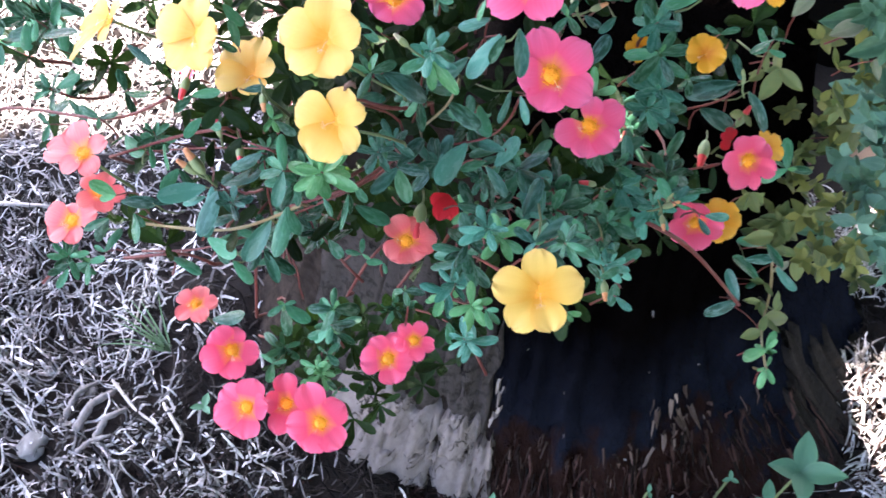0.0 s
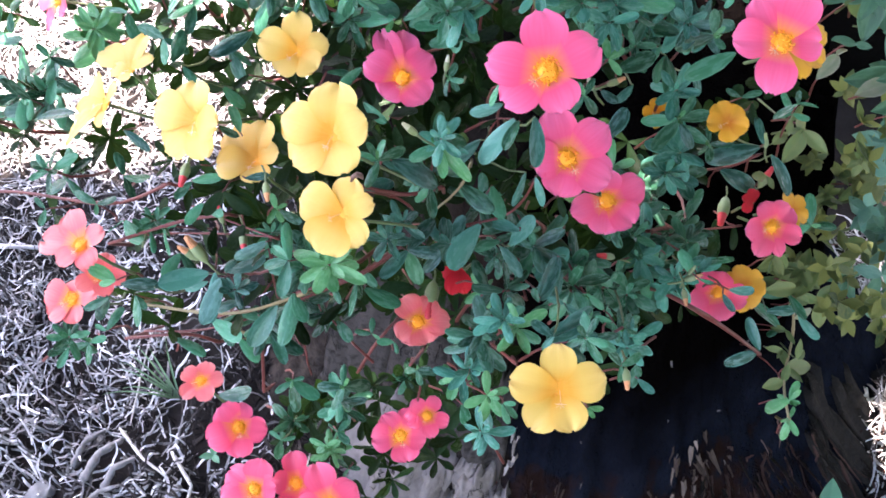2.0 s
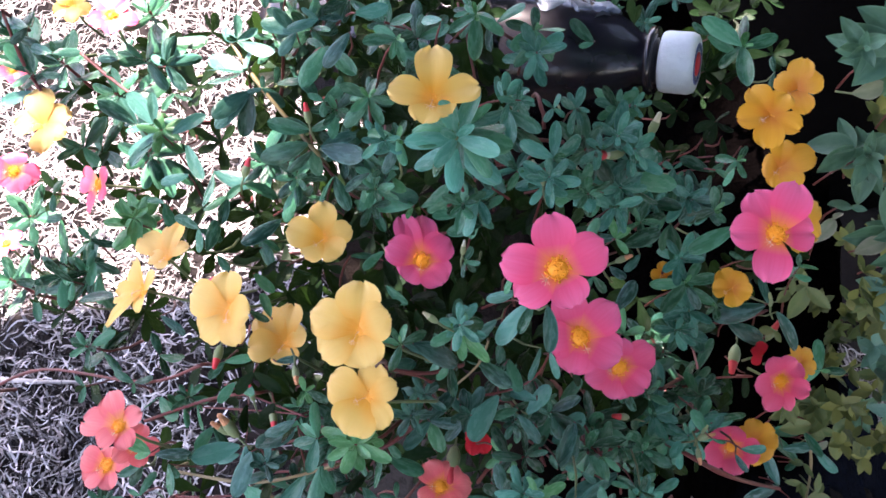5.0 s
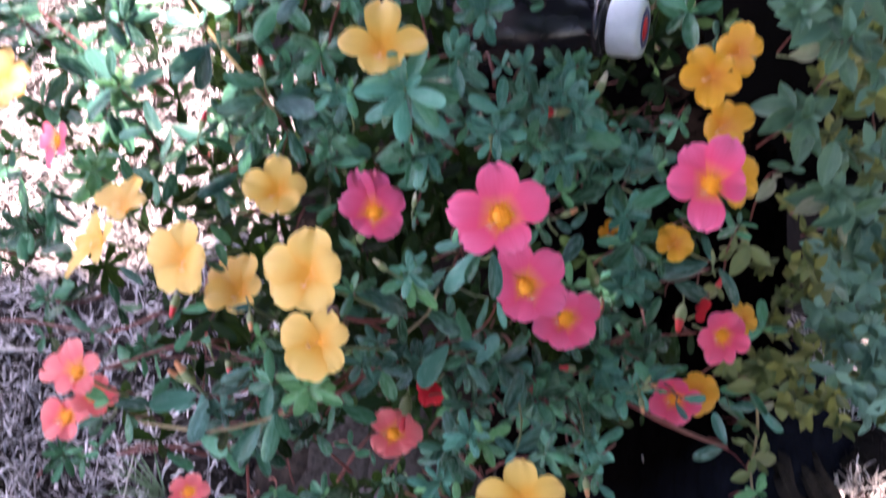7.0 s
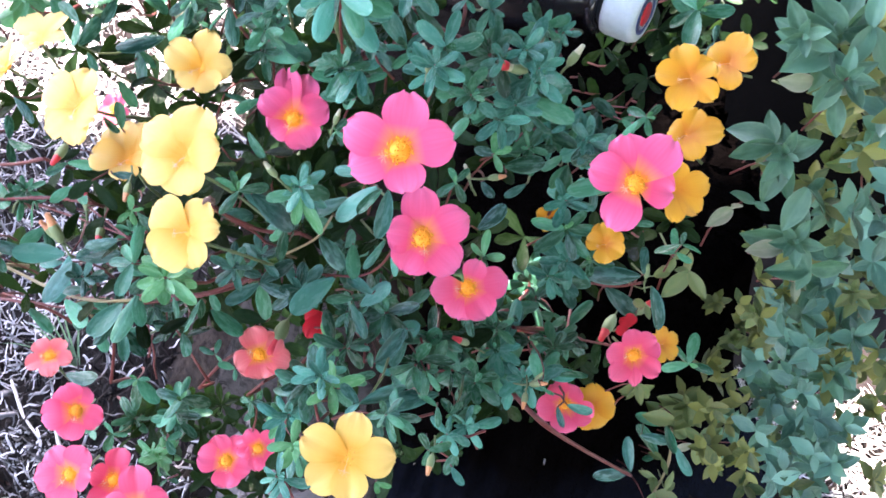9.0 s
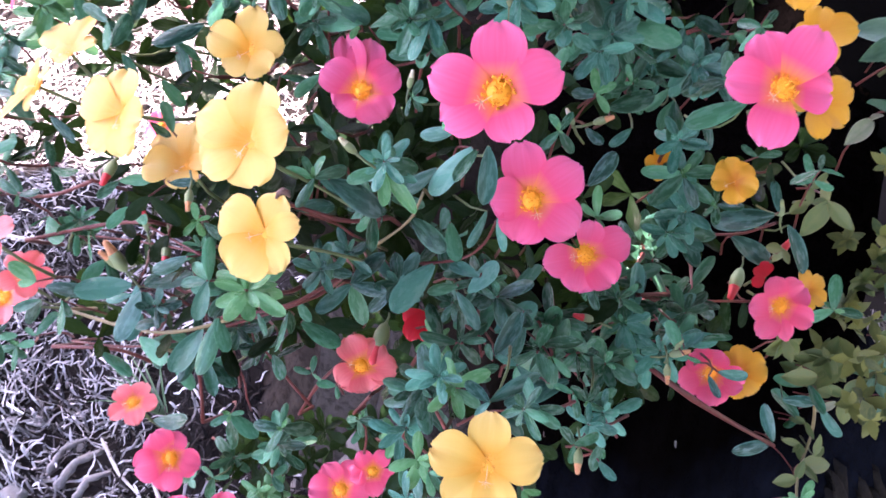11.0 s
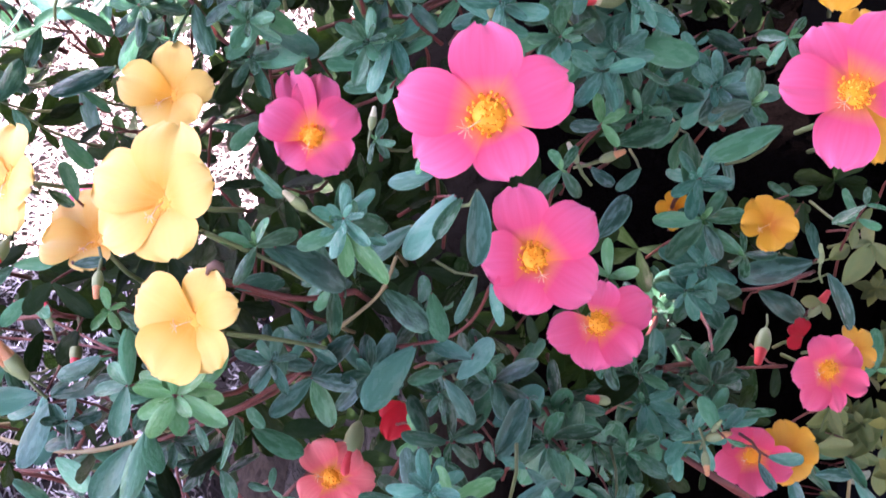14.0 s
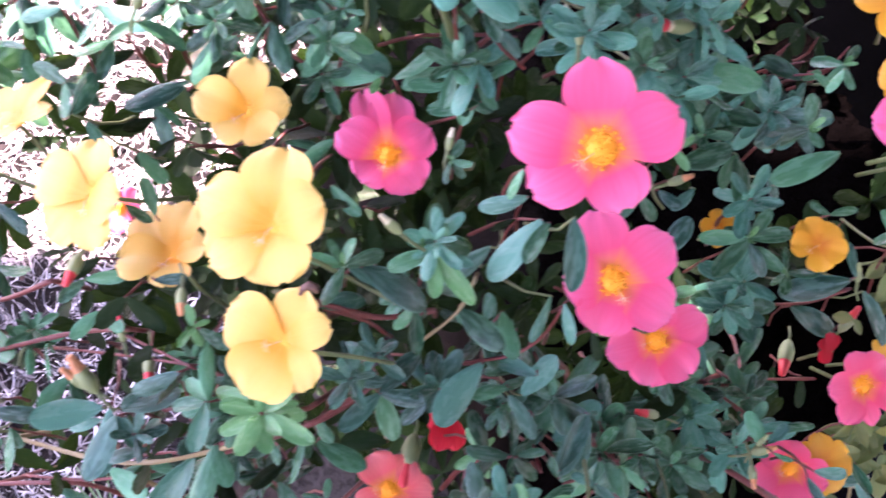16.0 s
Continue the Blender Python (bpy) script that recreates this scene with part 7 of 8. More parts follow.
shoot("a", (0.1364, 0.4116, 0.578), (-0.06, -0.47, 0.88), (0.121, 0.4319, 0.5788), (0.1357, 0.4238, 0.5866), (0.1262, 0.411, 0.5659), (0.1523, 0.4153, 0.5791), (0.1343, 0.3882, 0.5761))
shoot("a", (0.1417, 0.3793, 0.5913), (0.07, -0.49, 0.87), (0.1414, 0.3862, 0.595), (0.1385, 0.3724, 0.5864))
shoot("o", (0.1661, 0.3217, 0.4998), (-0.12, -0.73, 0.67), (0.1597, 0.323, 0.4974), (0.1572, 0.3104, 0.4897), (0.177, 0.3133, 0.4937), (0.1652, 0.3326, 0.5007))
shoot("a", (0.1531, 0.314, 0.5299), (-0.11, -0.19, 0.98), (0.1418, 0.3085, 0.5288), (0.1524, 0.3163, 0.5358), (0.163, 0.3147, 0.5279))
shoot("a", (0.1968, 0.324, 0.4104), (0.12, -0.53, 0.84), (0.2101, 0.321, 0.4117), (0.196, 0.3344, 0.423), (0.1847, 0.3332, 0.4127), (0.1831, 0.3205, 0.4045))
shoot("o", (0.2322, 0.3528, 0.2968), (0.05, -0.31, 0.95), (0.202, 0.3434, 0.2964), (0.2125, 0.3586, 0.2966), (0.238, 0.3459, 0.292))
shoot("o", (0.257, 0.359, 0.2505), (0.22, -0.4, 0.89), (0.2412, 0.3623, 0.2543), (0.2705, 0.3526, 0.2419), (0.2666, 0.3646, 0.2638), (0.2623, 0.3464, 0.2299))
shoot("o", (0.2551, 0.3856, 0.3582), (-0.09, -0.45, 0.89), (0.2447, 0.3957, 0.3657), (0.2429, 0.3776, 0.3516), (0.2678, 0.3828, 0.3539), (0.2642, 0.3939, 0.3629))
shoot("w", (0.2646, 0.3805, 0.3802), (-0.07, -0.63, 0.77), (0.2535, 0.3936, 0.3811), (0.2729, 0.387, 0.3944), (0.2611, 0.3642, 0.3713))
shoot("o", (0.2931, 0.3962, 0.2677), (0.12, -0.35, 0.93), (0.2766, 0.3966, 0.2676), (0.3009, 0.384, 0.2691), (0.2991, 0.404, 0.2736), (0.305, 0.3806, 0.248))
shoot("w", (0.2948, 0.3923, 0.3145), (0.06, -0.36, 0.93), (0.2734, 0.3894, 0.3094), (0.3087, 0.3812, 0.2994), (0.3143, 0.3971, 0.3147))
shoot("w", (0.3232, 0.3837, 0.3114), (0.05, -0.44, 0.9), (0.3067, 0.3786, 0.2947), (0.3482, 0.3956, 0.3085), (0.3294, 0.4003, 0.3159), (0.3209, 0.3642, 0.3067))
shoot("w", (0.2924, 0.3594, 0.2491), (0.04, -0.51, 0.86), (0.2739, 0.3481, 0.2445), (0.2991, 0.3728, 0.2634), (0.3013, 0.3489, 0.2368))
shoot("w", (0.3165, 0.3651, 0.2607), (0, -0.23, 0.97), (0.3065, 0.3476, 0.2553), (0.3159, 0.3776, 0.2721), (0.3332, 0.3611, 0.2592))
shoot("o", (0.3426, 0.3789, 0.2848), (0.06, -0.4, 0.91), (0.3289, 0.3734, 0.2795), (0.3499, 0.3636, 0.2849))
shoot("a", (0.2307, 0.3441, 0.2387), (-0.01, -0.38, 0.93), (0.2111, 0.3551, 0.2539), (0.2208, 0.3374, 0.2388))
shoot("p", (0.2522, 0.3548, 0.247), (0.24, -0.44, 0.87), (0.2412, 0.3493, 0.241))
shoot("w", (0.3038, 0.3789, 0.3872), (0.02, -0.4, 0.91), (0.2898, 0.3792, 0.3873), (0.3052, 0.392, 0.4006), (0.3021, 0.3689, 0.3747))
shoot("o", (0.3057, 0.3851, 0.3988), (0.04, -0.39, 0.92), (0.2792, 0.3791, 0.4115), (0.2987, 0.3757, 0.3982))
shoot("b", (0.1042, 0.324, 0.5684), (-0.05, -0.39, 0.92), (0.0945, 0.3323, 0.5765), (0.1094, 0.3325, 0.5751), (0.1187, 0.3279, 0.5665), (0.0959, 0.3157, 0.5657), (0.1112, 0.3161, 0.562), (0.1003, 0.3288, 0.5745))
shoot("t", (0.0918, 0.3375, 0.5762), (0.08, -0.48, 0.87), (0.0864, 0.3379, 0.5799), (0.0954, 0.339, 0.578), (0.0901, 0.3268, 0.5758))
shoot("a", (0.1192, 0.3375, 0.5798), (0.14, -0.54, 0.83), (0.1115, 0.344, 0.5748), (0.1241, 0.342, 0.5836), (0.1227, 0.332, 0.5748), (0.1147, 0.3335, 0.5736))
shoot("d", (0.1256, 0.4261, 0.5477), (0.08, -0.64, 0.77), (0.1187, 0.4396, 0.5511), (0.1263, 0.4297, 0.5635), (0.1379, 0.4322, 0.5488), (0.1333, 0.4174, 0.5437), (0.1216, 0.4151, 0.5428), (0.1418, 0.4331, 0.5592))
shoot("d", (0.1218, 0.3826, 0.5566), (-0.16, -0.42, 0.89), (0.1168, 0.3874, 0.5597), (0.1287, 0.3911, 0.5569), (0.1292, 0.3769, 0.5543), (0.1187, 0.3741, 0.5501), (0.1104, 0.3782, 0.5562))
shoot("d", (0.1321, 0.4164, 0.5488), (0, -0.6, 0.8), (0.1421, 0.425, 0.5494), (0.137, 0.4081, 0.5447), (0.1261, 0.4086, 0.543))
shoot("d", (0.1098, 0.4083, 0.5384), (0.3, -0.43, 0.85), (0.1032, 0.4134, 0.5398), (0.1148, 0.409, 0.5434), (0.1177, 0.4063, 0.5316), (0.1048, 0.4004, 0.5346))
shoot("t", (0.0193, 0.2999, 0.6239), (-0.08, -0.39, 0.92), (0.0132, 0.3049, 0.6279), (0.0078, 0.3039, 0.6364), (0.0116, 0.2965, 0.6253), (0.0241, 0.3072, 0.6267))
shoot("t", (0.0354, 0.3268, 0.6286), (-0.11, -0.56, 0.82), (0.031, 0.3282, 0.6322), (0.038, 0.3326, 0.6303), (0.0397, 0.3241, 0.6264), (0.0319, 0.3229, 0.625))
shoot("t", (0.0545, 0.3183, 0.6119), (-0.19, -0.21, 0.96), (0.0492, 0.3228, 0.614), (0.0537, 0.3241, 0.6156), (0.0516, 0.3105, 0.6091), (0.0465, 0.3151, 0.6093))
shoot("t", (0.081, 0.3209, 0.5741), (0.01, -0.82, 0.57), (0.0767, 0.3267, 0.577), (0.087, 0.3231, 0.5766), (0.0828, 0.3114, 0.5684), (0.0729, 0.3132, 0.5727))
shoot("t", (0.0463, 0.2964, 0.6161), (-0.06, -0.54, 0.84), (0.0421, 0.3, 0.6189), (0.0508, 0.2961, 0.6127), (0.0472, 0.2849, 0.615), (0.0406, 0.2914, 0.6123))
shoot("t", (0.1022, 0.3089, 0.4848), (-0.07, -0.81, 0.58), (0.0913, 0.3082, 0.4892), (0.0973, 0.318, 0.4882), (0.1054, 0.3132, 0.4916), (0.1152, 0.3143, 0.4836), (0.1125, 0.3105, 0.4817), (0.1058, 0.3007, 0.4774), (0.0985, 0.3047, 0.4802), (0.1093, 0.2995, 0.485))
shoot("t", (0.0847, 0.2656, 0.4803), (0.03, -0.4, 0.91), (0.0809, 0.2691, 0.4819), (0.0878, 0.2753, 0.4832), (0.0934, 0.2671, 0.4864), (0.0975, 0.263, 0.4764), (0.079, 0.2606, 0.4774), (0.0823, 0.2556, 0.4792), (0.0897, 0.2555, 0.4738))
shoot("b", (0.089, 0.2737, 0.4743), (0.31, -0.34, 0.89), (0.0897, 0.2901, 0.4872), (0.093, 0.29, 0.4819))
shoot("t", (0.1127, 0.2933, 0.4411), (0.15, -0.35, 0.92), (0.1227, 0.2994, 0.4486), (0.1194, 0.3035, 0.4457), (0.1091, 0.2911, 0.4357), (0.1156, 0.2898, 0.4294))
shoot("t", (0.0965, 0.2496, 0.4757), (-0.18, -0.63, 0.76), (0.0901, 0.2533, 0.4761), (0.0939, 0.2457, 0.4663), (0.1005, 0.2553, 0.4771), (0.1038, 0.2482, 0.4708), (0.107, 0.2542, 0.482), (0.0957, 0.2418, 0.4704))
shoot("t", (0.1082, 0.2629, 0.4755), (0.1, -0.2, 0.98), (0.1242, 0.2655, 0.4739), (0.1187, 0.2684, 0.4743), (0.1139, 0.2598, 0.4695))
shoot("b", (0.0433, 0.2427, 0.5209), (0.11, -0.49, 0.87), (0.0354, 0.2257, 0.5159), (0.0405, 0.2302, 0.5106), (0.0467, 0.2444, 0.5199))
shoot("a", (0.0554, 0.2346, 0.5029), (0.33, -0.63, 0.7), (0.049, 0.229, 0.4943), (0.0624, 0.2282, 0.4994), (0.0566, 0.2244, 0.4971), (0.0605, 0.2362, 0.504))
shoot("a", (0.0668, 0.2611, 0.5197), (-0.24, -0.49, 0.84), (0.0607, 0.2576, 0.5184), (0.066, 0.2573, 0.509), (0.0723, 0.2579, 0.5153), (0.0706, 0.2516, 0.5124))
# </W>

# a withered shred that curls over the edge of one yellow petal
shred = mesh_object("withered_shred", tube([(-0.0363, 0.2330, 0.5928), (-0.0355, 0.2337, 0.5945), (-0.0339, 0.2339, 0.5958), (-0.0325, 0.2335, 0.5955), (-0.0319, 0.2331, 0.5938)], [0.0004, 0.0009, 0.0012, 0.0010, 0.0003], 6), plain("withered_shred", (0.05, 0.025, 0.02), (0.14, 0.07, 0.05), 500, 0.7))
tagged(shred, "withered brown shred curled over a yellow petal", "plant shred")

# ---------------------------------------------------------------- inner foliage
def inside(x, y, polygon):
    hit = False
    for (ax, ay), (bx, by) in zip(polygon, polygon[1:] + polygon[:1]):
        if (ay > y) != (by > y) and x < (bx - ax) * (y - ay) / (by - ay) + ax:
            hit = not hit
    return hit


def add_leaf(bm, uv, m, width, rng):
    """One leaf of length 1 under the pose m, in a joined mesh."""
    rows = ((0.0, 0.12), (0.30, 0.52), (0.62, 1.0), (0.88, 0.78), (1.0, 0.28)) if width < 0.24 else ((0.0, 0.10), (0.22, 0.74), (0.46, 1.0), (0.78, 0.60), (1.0, 0.05))
    bend, cup = rng.uniform(-0.2, 0.2), rng.uniform(0.1, 0.5)
    grid = [[bm.verts.new(m @ Vector((v, width * h * a, cup * width * h * a * a + bend * v * v))) for a in (-1, 0, 1)] for v, h in rows]
    for r in range(4):
        for c in range(2):
            f = bm.faces.new((grid[r][c], grid[r][c + 1], grid[r + 1][c + 1], grid[r + 1][c]))
            f.smooth = True
            for loop, (a, b) in zip(f.loops, ((c, r), (c + 1, r), (c + 1, r + 1), (c, r + 1))):
                loop[uv].uv = (a / 2, b / 4)


def foliage(name, label, polygon, count, depth, size, mat, seed, width=0.19, surface=grown_depth):
    """Leaves by the hundred within an outline on the slope, in loose whorls."""
    rng = random.Random(seed)
    bm = bmesh.new()
    uv = bm.loops.layers.uv.new("UVMap")
    xs, ss = [p[0] for p in polygon], [p[1] for p in polygon]
    made = 0
    while made < count:
        x, s = rng.uniform(min(xs), max(xs)), rng.uniform(min(ss), max(ss))
        if not inside(x, s, polygon) or (mat is LEAF_FILL_SHADED and x > 0.045 and rng.random() < 0.55):
            continue
        p = on_slope(x, s, surface(x, s) + rng.uniform(*depth))
        near = min(BLOOMS, key=lambda b: (p - b).length)
        if (0.01 < p.x < 0.15 and p.y > 0.345 and p.z > 0.50) or (p - near).length < (0.038 if (p - near).dot(INWARD) < 0.012 else 0.024):
            continue
        axis = Vector((rng.gauss(-0.05, 0.4), rng.gauss(-0.45, 0.35), rng.gauss(0.8, 0.3)))
        base = aim(p, axis, (rng.uniform(-1, 1), rng.uniform(-1, 1), 0.1))
        for k in range(rng.randint(4, 8)):
            m = base @ Matrix.Rotation(k * 2.4 + rng.uniform(-0.3, 0.3), 4, "Z") @ Matrix.Rotation(-radians(rng.uniform(-15, 50)), 4, "Y") @ Matrix.Scale(rng.uniform(*size), 4)
            add_leaf(bm, uv, m, width, rng)
            made += 1
    return tagged(mesh_object(name, bm, mat, smooth=False), label, "foliage", kind="stuff")


MOUND = [(-0.075, 0.25), (0.13, 0.25), (0.15, 0.19), (0.155, 0.11), (0.145, 0.03), (0.08, -0.025), (0.02, -0.025), (-0.02, 0.0), (-0.09, 0.005), (-0.11, 0.06), (-0.095, 0.15)]
FRINGE = [(-0.26, 0.25), (-0.075, 0.25), (-0.11, 0.06), (-0.09, -0.01), (-0.16, -0.02), (-0.21, 0.08)]
SKIRT = [(-0.095, -0.035), (0.015, -0.03), (0.02, -0.06), (-0.04, -0.095), (-0.085, -0.08)]
BESIDE = [(0.215, 0.30), (0.285, 0.30), (0.262, 0.20), (0.268, 0.14), (0.292, 0.09), (0.305, 0.04), (0.300, -0.03), (0.245, -0.015), (0.227, 0.025), (0.220, 0.07), (0.202, 0.14)]
EDGE_OF_PLANT = [(0.27, 0.26), (0.36, 0.26), (0.37, 0.06), (0.34, 0.0), (0.31, 0.02), (0.295, 0.09)]
foliage("purslane_foliage", "dense purslane leaves under the flowers, coloured near black for shade", MOUND, 1250, (0.014, 0.085), (0.010, 0.019), LEAF_FILL_SHADED, 21)
foliage("fringe_foliage", "sparse purslane leaves hanging over the sunlit ground", FRINGE, 210, (0.005, 0.06), (0.009, 0.017), LEAF_FILL_SHADED, 22)
foliage("lower_foliage", "low purslane leaves in front of the stump", SKIRT, 230, (0.008, 0.05), (0.009, 0.016), LEAF_FILL_SHADED, 23)
def beside_depth(x, s):
    """How deep the neighbouring plant lies at this place of the slope."""
    return min(0.64, max(0.47, 0.705 - 1.5 * s))


foliage("side_foliage", "pale and yellowing leaves of a neighbouring plant", BESIDE, 1000, (-0.03, 0.05), (0.007, 0.015), LEAF_FILL_PALE, 24, 0.26, beside_depth)
foliage("broad_foliage", "broad blue-green leaves of the neighbouring plant", [(0.235, 0.30), (0.285, 0.30), (0.262, 0.20), (0.268, 0.14), (0.295, 0.09), (0.308, 0.03), (0.303, -0.035), (0.262, -0.01), (0.245, 0.06), (0.225, 0.13)], 620, (-0.05, 0.01), (0.010, 0.018), LEAF_BROAD, 26, 0.27, beside_depth)
foliage("edge_foliage", "thin yellowing leaves at the sunny edge of the neighbouring plant", EDGE_OF_PLANT, 170, (-0.02, 0.10), (0.009, 0.016), LEAF_FILL_PALE, 28, 0.26, beside_depth)
foliage("rear_foliage", "purslane leaves behind the bottle, coloured near black for shade", [(0.08, 0.22), (0.22, 0.22), (0.22, 0.40), (-0.06, 0.42), (-0.06, 0.34), (0.06, 0.33)], 300, (0.02, 0.11), (0.012, 0.019), LEAF_FILL_SHADED, 27, 0.2, lambda x, s: 0.56)

# extra near-black leaves added to hide sunlit ground behind the gaps
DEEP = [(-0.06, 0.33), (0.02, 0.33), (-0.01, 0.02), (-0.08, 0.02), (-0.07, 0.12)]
foliage("deep_foliage", "leaves deep inside the purslane, colour darkened to near black for shade", DEEP, 640, (0.05, 0.15), (0.011, 0.020), LEAF_FILL_SHADED, 25, 0.22)


def old_stems():
    """Old reddish stems tangled below the leaves."""
    rng = random.Random(51)
    bm = bmesh.new()
    for k in range(220):
        x, s = (rng.uniform(-0.09, 0.08), rng.uniform(0.0, 0.16)) if k < 150 else (rng.gauss(-0.03, 0.025), rng.gauss(0.01, 0.02))
        d = grown_depth(x, s) + rng.uniform(0.024, 0.06)
        if min((on_slope(x, s, d) - b).length for b in BLOOMS) < 0.06:
            continue
        a, reach = rng.uniform(0, 6.3), rng.uniform(0.012, 0.045)
        p = on_slope(x, s, d)
        q = on_slope(x + reach * math.cos(a), s + reach * math.sin(a), d + rng.uniform(-0.01, 0.02))
        r = rng.uniform(0.0004, 0.0010)
        tube(curve_points(p, q, (0, 0, rng.uniform(-0.012, 0.012)), 6, 0.0006, rng), [r] * 7, 5, bm)
    return tagged(mesh_object("old_stems", bm, STEM), "tangle of old reddish purslane stems under the leaves", "stems", kind="stuff")


old_stems()


def young_shoots(count, seed):
    """Small rosettes between the larger shoots, clear of the flowers."""
    rng = random.Random(seed)
    made = 0
    while made < count:
        x, s = rng.uniform(-0.12, 0.14), rng.uniform(-0.02, 0.24)
        if not inside(x, s, MOUND):
            continue
        p = on_slope(x, s, grown_depth(x, s) + rng.uniform(0.003, 0.012))
        if (x > -0.01 and s > 0.085 and rng.random() < 0.75) or min((p - b).length for b in BLOOMS) < 0.036 or (0.01 < p.x < 0.15 and p.y > 0.345 and p.z > 0.50):
            continue
        axis = (rng.gauss(-0.05, 0.3), rng.gauss(-0.5, 0.25), rng.gauss(0.85, 0.2))
        YOUNG.append(sprig(rng.choice("aaabbg"), p, axis, rng.uniform(0.009, 0.013) if x < 0.03 else rng.uniform(0.012, 0.017)))
        made += 1


young_shoots(48, 61)


def joined(things, name, label, mat):
    """Half-hidden shoots that nobody could count, as one mesh."""
    bm = bmesh.new()
    scene.view_layers[0].update()
    for thing in things:
        for ob in thing.children:
            me = ob.data.copy()
            me.transform(ob.matrix_world)
            me.polygons.foreach_set("material_index", [int(ob.name.startswith("stem"))] * len(me.polygons))
            bm.from_mesh(me)
            bpy.data.meshes.remove(me)
        for ob in (*thing.children, thing):
            bpy.data.objects.remove(ob)
    return tagged(mesh_object(name, bm, [mat, STEM]), label, "foliage", kind="stuff")


joined(HIDDEN, "shaded_shoots", "purslane shoots deep inside the plant, coloured near black for shade", LEAF_FILL_SHADED)
joined(YOUNG, "young_shoots", "small young purslane shoots between the larger ones", INNER_LEAF)


# ---------------------------------------------------------------- bottle
def build_bottle():
    thing = new("plastic_bottle")
    thing.matrix_world = aim((0.0996, 0.4075, 0.5737), (0.918, -0.353, 0.177), (0, 0, 1))
    tagged(thing, "black plastic bottle with a white screw cap lying on the stump", "bottle")
    m, n, l, shader, where = material("dark_bottle", 0.18)
    l.new(mix(n, l, noise_value(n, l, where, 30, 5), (0.004, 0.004, 0.006), (0.018, 0.018, 0.026)), shader.inputs["Base Color"])
    body = lathe([(0.012, -0.004), (0.0125, -0.010), (0.0135, -0.014), (0.019, -0.021), (0.0245, -0.033), (0.0285, -0.048), (0.0315, -0.068), (0.033, -0.095), (0.033, -0.205), (0.030, -0.215), (0.012, -0.218)], 40)
    part("body", data_of("body", body, m), thing)
    def scrap(u, v):
        a = radians(-75 + 75 * u + 9 * math.sin(11 * v))
        z = -0.062 + 0.034 * v + 0.003 * math.sin(13 * u) + 0.002 * math.sin(29 * u)
        r = 0.0320 - 0.17 * max(0.0, z + 0.068) - 0.22 * max(0.0, z + 0.045) + 0.0022 * noise.noise(Vector((u * 5, v * 4, 2))) + 0.004 * (v > 0.85) * math.sin(17 * u) ** 2
        return (r * math.cos(a), r * math.sin(a), z)
    film = plain("torn_film", (0.035, 0.055, 0.085), (0.16, 0.20, 0.26), 140, 0.3, 0.8, 260)
    part("label_scrap", data_of("label_scrap", sheet(12, 16, scrap), film), thing, label="torn bluish-grey scrap of a plastic label")
    ring = lathe([(0.0125, -0.0085), (0.0165, -0.0085), (0.0168, -0.0065), (0.0165, -0.005), (0.0125, -0.005)], 40)
    part("neck_ring", data_of("neck_ring", ring, m), thing)
    white = plain("white_cap", (0.44, 0.52, 0.53), (0.60, 0.67, 0.68), 200, 0.45, 0.3, 500)
    cap = bmesh.new()
    lathe([(0.0143, -0.002), (0.0146, 0.000), (0.0146, 0.0115), (0.0138, 0.0140), (0.0125, 0.0146), (0.002, 0.0146)], 120, cap)
    side = [v for v in cap.verts if -0.001 < v.co.z < 0.012]
    for v in side:
        v.co.xy *= 1 + (0.022 if round(math.atan2(v.co.y, v.co.x) / (2 * math.pi / 120)) % 2 else 0.0)
    lid = part("cap", data_of("cap", cap, white), thing, label="white ribbed screw cap")
    blue = lathe([(0.0100, 0.0146), (0.0100, 0.0149), (0.0078, 0.0149), (0.0078, 0.0146)], 40)
    part("blue_ring", data_of("blue_ring", blue, plain("blue_print", (0.02, 0.04, 0.16), (0.03, 0.06, 0.2), 300, 0.5)), lid)
    red = lathe([(0.0058, 0.0146), (0.0058, 0.0150), (0.001, 0.0150)], 32)
    part("red_spot", data_of("red_spot", red, plain("red_print", (0.6, 0.02, 0.03), (0.7, 0.03, 0.04), 300, 0.5)), lid)
    return thing


build_bottle()


# ---------------------------------------------------------------- straw on the ground
BARE = [(-0.378, 0.300, 0.020), (-0.346, 0.266, 0.010), (-0.326, 0.335, 0.014), (-0.310, 0.340, 0.012), (-0.305, 0.316, 0.012), (-0.338, 0.356, 0.010), (-0.230, 0.337, 0.014)]


